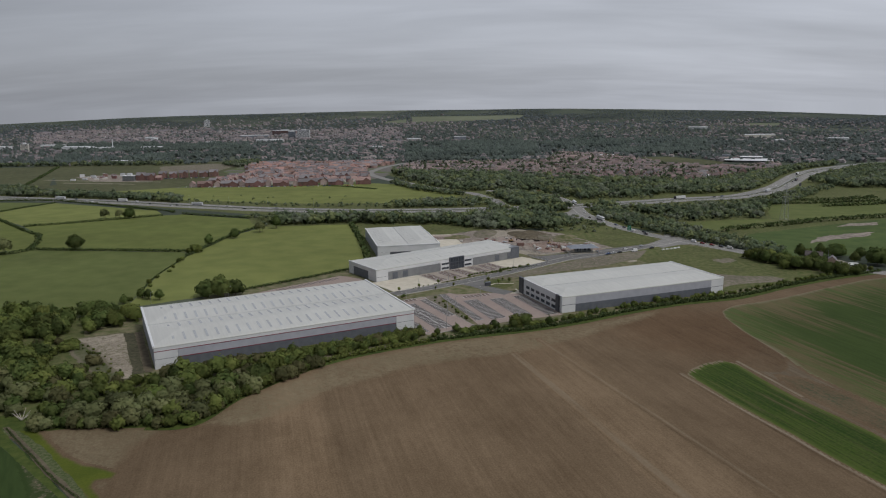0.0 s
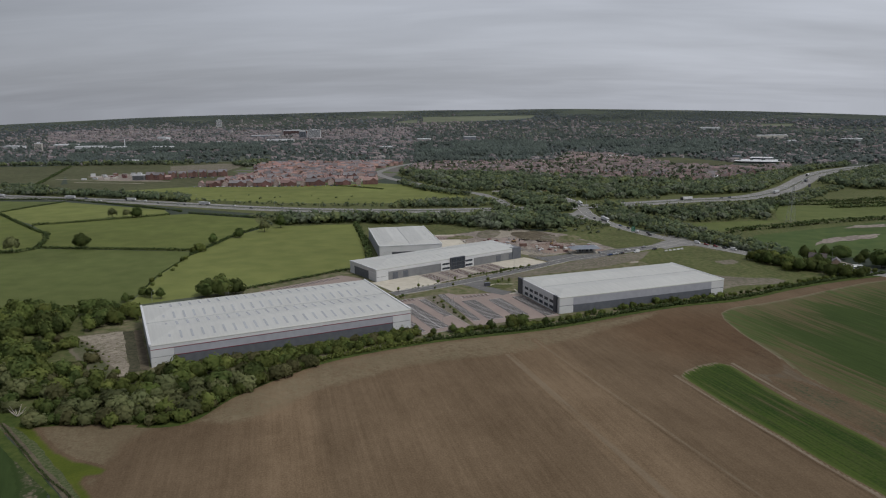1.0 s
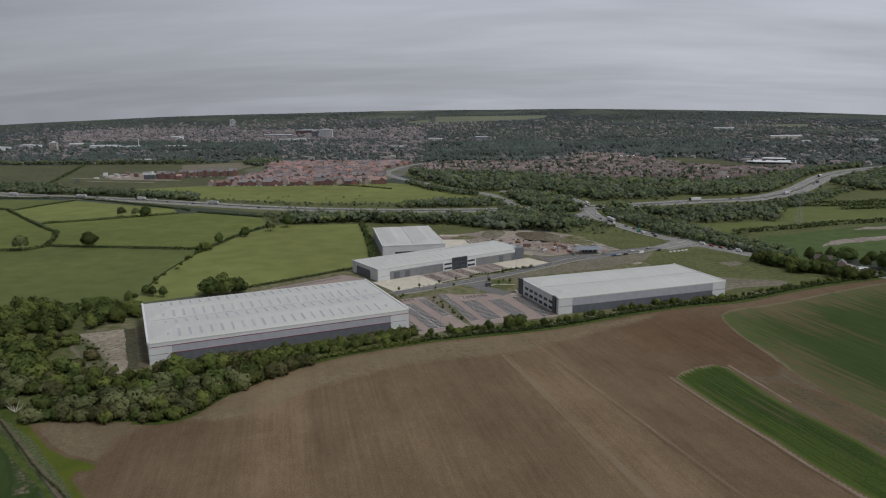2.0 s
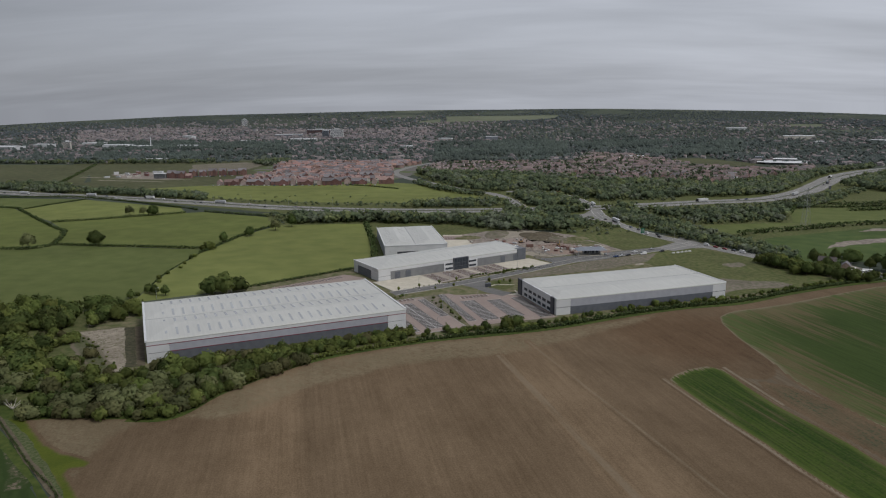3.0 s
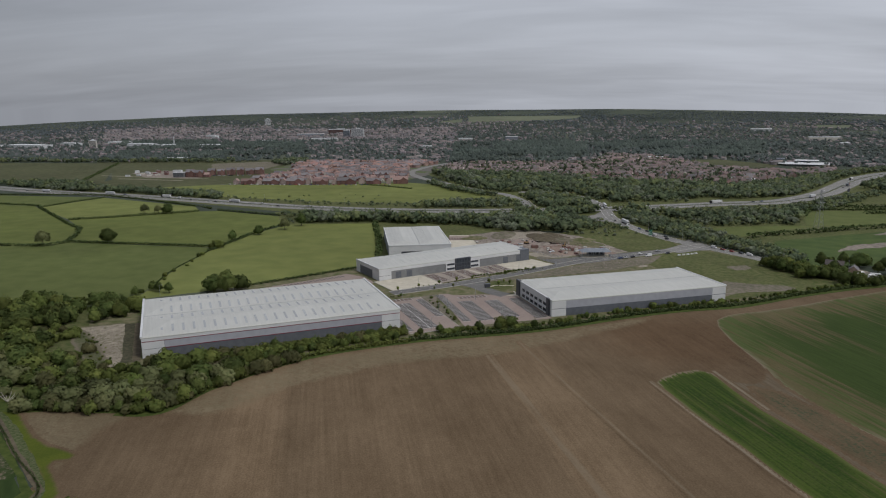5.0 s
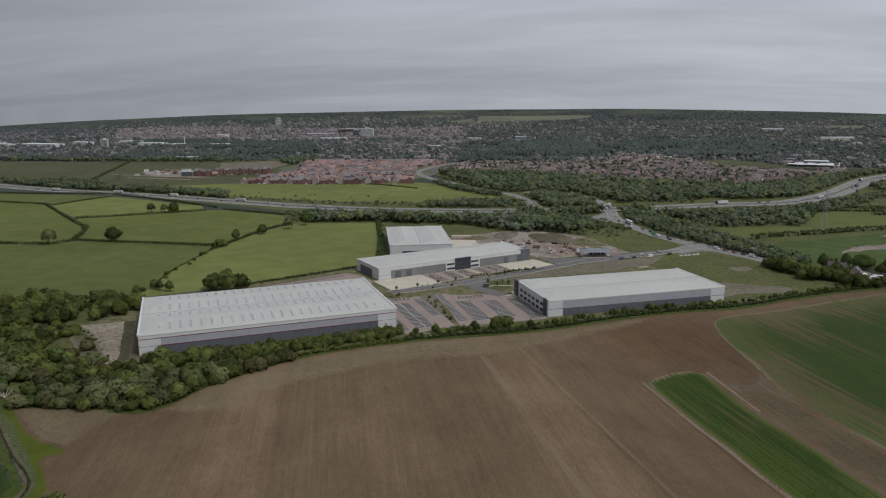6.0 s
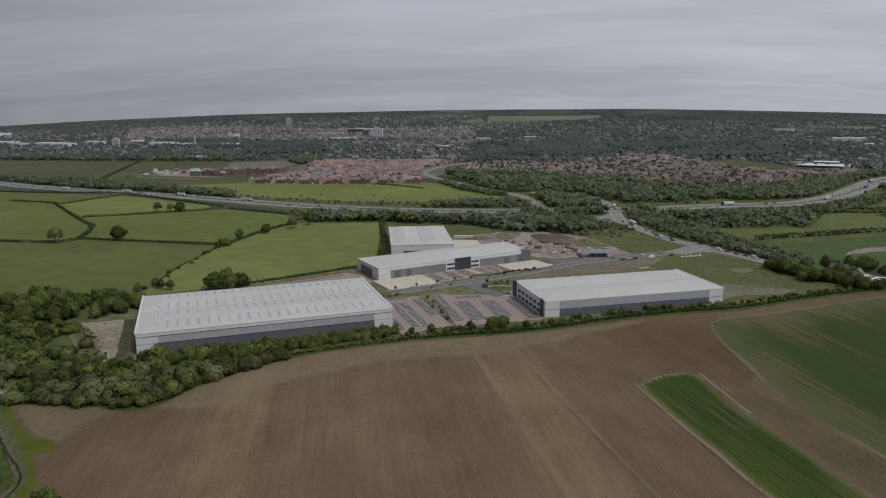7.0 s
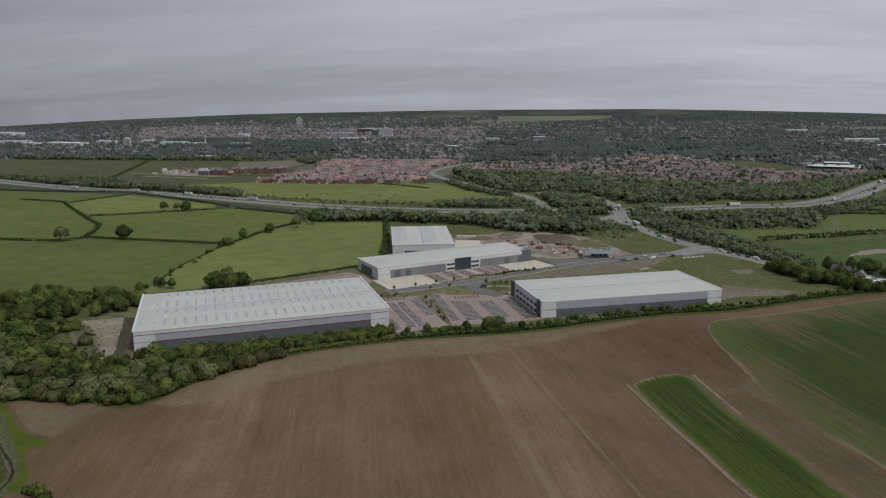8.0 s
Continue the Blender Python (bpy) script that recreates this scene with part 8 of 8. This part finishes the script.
tipper = tagged(empty("tipper_lorry", pose(64, 982, 0.24, 0, 0, 150)), "yellow tipper lorry on the road", "lorry")
part("body", box(-5.5, 1.5, -1.25, 1.25, 1.1, 3.2, 0.1), M["yellow"], tipper)
part("cab", box(1.8, 3.8, -1.2, 1.2, 0.7, 3.0, 0.15), M["yellow"], tipper)
part("chassis", box(-5.2, 3.6, -0.9, 0.9, 0.6, 1.08), M["rubber"], tipper)
for x in (-4.2, -2.9, 2.8):
    for y in (-1.05, 1.05):
        part("wheel", tube((x, y - 0.15, 0.5), (x, y + 0.15, 0.5), 0.5, 0.5, 10), M["rubber"], tipper)
for x, y, a in ((8, 618, 40), (40, 606, 80)):
    plant_flat(DIG, x, y, 0.12, a)


def skip_box():
    ob = tagged(empty("container"), "rust-red steel site container", "container", "containers on the building site")
    part("body", box(-3, 3, -1.2, 1.2, 0.1, 2.5, 0.05), M["orange"], ob)
    for i in range(9):
        part("rib", box(-2.9 + i * 0.7, -2.75 + i * 0.7, -1.25, -1.18, 0.2, 2.4), M["orange"], ob)
    return ob


BOXES = skip_box()
for x, y, a in ((15, 600, 10), (-2, 602, 35), (46, 592, 100)):
    plant_flat(BOXES, x, y, 0.12, a)


def show_office():
    ob = tagged(empty("site_pavilion", pose(63, 571.5, 0, 0, 0, 8) @ Matrix.Scale(1.22, 4)), "open steel-posted pavilion with a grey hipped roof", "pavilion")
    part("floor_slab", box(-9.5, 9.5, -5, 5, 0, 0.35), M["concrete"], ob)
    part("wall", box(-4.5, 6.5, 0.5, 3.6, 0.35, 3.6), M["grey"], ob)
    for i in range(4):
        part("window", box(-4 + i * 2.6, -2.4 + i * 2.6, 0.42, 0.6, 1.2, 2.9), M["glass"], ob)
    part("roof", roof_bay(-10, 10, -5.5, 5.5, 3.7, 1.7, 4, 4), M["blue_slate"], ob, "blue-grey hipped roof")
    for i in range(6):
        for y in (-4.8, 4.8):
            part("post", tube((-9.2 + i * 3.68, y, 0.3), (-9.2 + i * 3.68, y, 3.72), 0.14, 0.14, 6), M["metal"], ob)


show_office()


def fence_panel():
    """A steel mesh site fence panel on two feet."""
    ob = tagged(empty("fence_panel"), "grey steel mesh site fence panel", "fence", "site fence panels")
    part("mesh", fence_bars(), M["metal"], ob)
    for x in (-1.7, 1.7):
        part("post", tube((x, 0, 0), (x, 0, 2.0), 0.05, 0.05, 6), M["metal"], ob)
        part("foot", box(x - 0.12, x + 0.12, -0.35, 0.35, 0, 0.14, 0.03), M["kerb"], ob, "concrete block foot")
    return ob


def fence_bars():
    bm = bmesh.new()
    for z in (0.2, 0.8, 1.4, 1.95):
        box_into(bm, -1.7, 1.7, -0.02, 0.02, z, z + 0.05)
    for i in range(11):
        x = -1.55 + 0.31 * i
        box_into(bm, x - 0.02, x + 0.02, -0.015, 0.015, 0.2, 1.98)
    return bm


PANEL = fence_panel()
for q, side, d in sides(smooth_line([(8, 590), (18, 576), (35.5, 562), (52, 558), (74, 562), (88, 572)], 3.6)):
    plant_flat(PANEL, q.x, q.y, 0.12, math.degrees(math.atan2(d.y, d.x)))
for q, side, d in sides(smooth_line([R(139, -2), R(139, -22), R(129, -31), R(104, -32)], 3.6)):
    plant_flat(PANEL, q.x, q.y, 0.12, math.degrees(math.atan2(d.y, d.x)))


def stack(w, d, h, material, label):
    """Building materials on a pallet: courses with a gap between them, boards underneath."""
    ob = tagged(empty("material_stack"), label, "building materials", "stacks on the building site")
    for i in range(3):
        part("bearer", box(-w / 2, w / 2, -d / 2 + i * (d - 0.1) / 2, -d / 2 + i * (d - 0.1) / 2 + 0.1, 0, 0.14), M["bark"], ob)
    for i in range(3):
        part("course", box(-w / 2 + 0.04 * i, w / 2 - 0.03 * i, -d / 2, d / 2, 0.14 + i * h / 3, 0.14 + (i + 1) * h / 3 - 0.03, 0.03), material, ob)
    return ob


STACKS = [stack(2.4, 1.6, 1.3, M["kerb"], "stack of pale concrete blocks on bearers"), stack(3.2, 1.8, 1.1, M["brick"], "stack of red bricks on bearers"), stack(4.5, 1.4, 0.9, M["shed"], "stack of pale wrapped boards on bearers")]
for i in range(34):
    a, b = rng.random(), rng.random()
    plant_flat(STACKS[rng.choice((0, 0, 1, 2))], 22 + 56 * a, 570 + 14 * a + 26 * b, 0.12, rng.uniform(0, 180))
for i in range(12):
    plant_flat(STACKS[rng.choice((0, 1, 2))], rng.uniform(-36, 6), rng.uniform(596, 634), 0.12, rng.uniform(0, 180))


# ---- street furniture ----
def lamp_post(h):
    ob = tagged(empty("street_lamp"), "tall slim galvanised street lamp", "street lamp", "street lamps")
    part("pole", tube((0, 0, 0), (0, 0, h), 0.11, 0.06, 8), M["metal"], ob)
    part("arm", tube((0, 0, h - 0.1), (1.3, 0, h + 0.15), 0.05, 0.04, 6), M["metal"], ob)
    part("lantern", box(1.1, 1.9, -0.14, 0.14, h + 0.08, h + 0.24, 0.04), M["metal"], ob)
    return ob


LAMP, TALL = lamp_post(7.0), lamp_post(10.0)
for x, y, a in [(*P(150, 57), 0), (*Q(-30, 48), 90), (*Q(-30, 2), 90), (*Q(-52.5, 34), 0), (*P(162.3, 24), 0), (*P(146, -8), 0), (*R(14, -31), 0), (*R(40, -29), 90), (*R(72, -28), 90), (*R(100, -28), 90), (-182.5, 433, 0), (-226, 418, 30), (*P(75, 95), 0), (*P(110, 97), 0)]:
    plant_flat(LAMP, x, y, 0.15, a)
for q, s, d in sides(SLIP)[4::6]:
    o = q - s * 8.0
    plant_flat(TALL, o.x, o.y, 0.1, math.degrees(math.atan2(s.y, s.x)))
for q, s, d in sides(MOTORWAY)[20:70:5]:
    o = q + s * 20
    plant_flat(TALL, o.x, o.y, 0.1, math.degrees(math.atan2(-s.y, -s.x)))


def road_sign(x, y, turn, w, h):
    ob = tagged(empty("road_sign", pose(x, y, 0, 0, 0, turn)), "large green direction sign on posts", "road sign")
    part("panel", box(-w / 2, w / 2, -0.06, 0.06, 2.0, 2.0 + h), M["sign"], ob, "green sign panel")
    for k in (0.25, 0.5, 0.75):
        part("text_bar", box(-w * 0.32, w * 0.3, -0.09, -0.055, 2.0 + h * k - 0.12, 2.0 + h * k + 0.12), M["line"], ob, "white unreadable lettering bar")
    for k in (-0.3, 0.3):
        part("post", tube((w * k, 0.15, 0), (w * k, 0.15, 2.0 + h), 0.09, 0.09, 7), M["metal"], ob)


road_sign(121, 663, 16, 3.6, 4.6)
bin_ob = tagged(empty("feeder_pillar", pose(*Q(-12.5, 75), 0.1, 0, 0, 20)), "dark green metal cabinet beside the access road", "cabinet")
part("body", box(-1.8, 1.8, -1.0, 1.0, 0, 2.4, 0.06), M["dark"], bin_ob)
part("lid", box(-1.95, 1.95, -1.15, 1.15, 2.4, 2.6, 0.04), M["slate"], bin_ob)

SHRUB = tree("shrub", 81, 2.6, 1.9, M["leaf_b"], "small dark planted shrub", "shrub", 10, 16, 0.0)
SAPLING = tree("sapling", 82, 2.2, 3.8, M["leaf_a"], "young staked sapling beside the road", "sapling", 10, 14, 0.3)
for i in range(46):
    plant(SHRUB, *R(rng.uniform(6, 128), -30.2 + rng.uniform(-0.8, 0.8)), rng.uniform(0.22, 0.5), "shrubs along the access road")
for i in range(24):
    plant(SHRUB, *R(60 + i * 2.3, -25.5 + 1.5 * math.sin(i * 0.5) - (0.0 if i < 12 else 1.5)), rng.uniform(0.6, 1.0), "shrubs along the access road")
for i in range(9):
    plant(SHRUB, *P(163 + rng.uniform(0, 5), 4 + i * 6 + rng.uniform(-2, 2)), rng.uniform(0.5, 0.9), "shrubs between the car parks")
for u, v, k in ((164, 3, 0.45), (165, 15, 0.3), (167, 27, 0.25), (168, 41, 0.35)):
    plant(rng.choice(BUSHES), *P(u, v), k, "shrubs between the car parks")
for i in range(7):
    plant(SHRUB, *P(137 + i * 2.4 + rng.uniform(-1, 1), 63.5 + rng.uniform(-1, 1)), rng.uniform(0.5, 1.0), "shrubs beside the yard")
for u, v in ((-2, -32), (14, -31.5), (30, -31), (44, -31), (58, -30), (86, -30), (104, -31), (112, -31), (20, -42), (34, -43)):
    plant(SAPLING, *R(u, v), rng.uniform(0.8, 1.1), "saplings along the access road")
for u, v in ((-4, 76), (2, 82), (-8, 84), (4, 76)):
    plant(SAPLING, *Q(u, v), rng.uniform(0.8, 1.1), "saplings along the access road")

dead = tagged(empty("fallen_tree", pose(-203, 252, 0, 0, 0, 30)), "heap of bleached bare branches by the wood", "branches")
for i in range(11):
    a = i * 0.58
    part("branch", tube((0.3 * math.cos(a), 0.3 * math.sin(a), 0.1), (4.5 * math.cos(a) * rng.uniform(0.5, 1), 2.6 * math.sin(a), rng.uniform(1.0, 5.0)), 0.16, 0.05, 5), M["dead"], dead)


def pylon(x, y, h):
    """A lattice power pylon: four leaning legs, bracing and three pairs of arms."""
    ob = tagged(empty("pylon", pose(x, y, 0, 0, 0, 20)), "grey steel lattice pylon in a meadow", "pylon")
    for sx in (-1, 1):
        for sy in (-1, 1):
            part("leg", tube((3.2 * sx, 3.2 * sy, 0), (0.5 * sx, 0.5 * sy, h), 0.12, 0.07, 5), M["metal"], ob)
    bm = bmesh.new()
    for i in range(9):
        a, b = 3.2 - 2.7 * i / 9, 3.2 - 2.7 * (i + 1) / 9
        z0, z1 = h * i / 9, h * (i + 1) / 9
        for k in (-1, 1):
            tube_into(bm, (-a, k * a, z0), (b, k * b, z1), 0.05, 0.05, 4), tube_into(bm, (a, k * a, z0), (-b, k * b, z1), 0.05, 0.05, 4)
            tube_into(bm, (k * a, -a, z0), (k * b, b, z1), 0.05, 0.05, 4), tube_into(bm, (k * a, a, z0), (k * b, -b, z1), 0.05, 0.05, 4)
    part("bracing", bm, M["metal"], ob)
    for k, w in ((0.66, 5.5), (0.8, 6.5), (0.93, 4.5)):
        part("arm", tube((-w, 0, h * k), (w, 0, h * k), 0.1, 0.1, 5), M["metal"], ob)


pylon(291, 726, 38)
sign = tagged(empty("motorway_sign", pose(430, 1000, 0, 0, 0, 30)), "dark motorway message sign on a post", "road sign")
part("post", tube((0, 0, 0), (0, 0, 5), 0.25, 0.2, 8), M["metal"], sign)
part("panel", box(-2.2, 2.2, -0.25, 0.25, 4.5, 9.0, 0.05), M["dark"], sign, "dark sign panel")
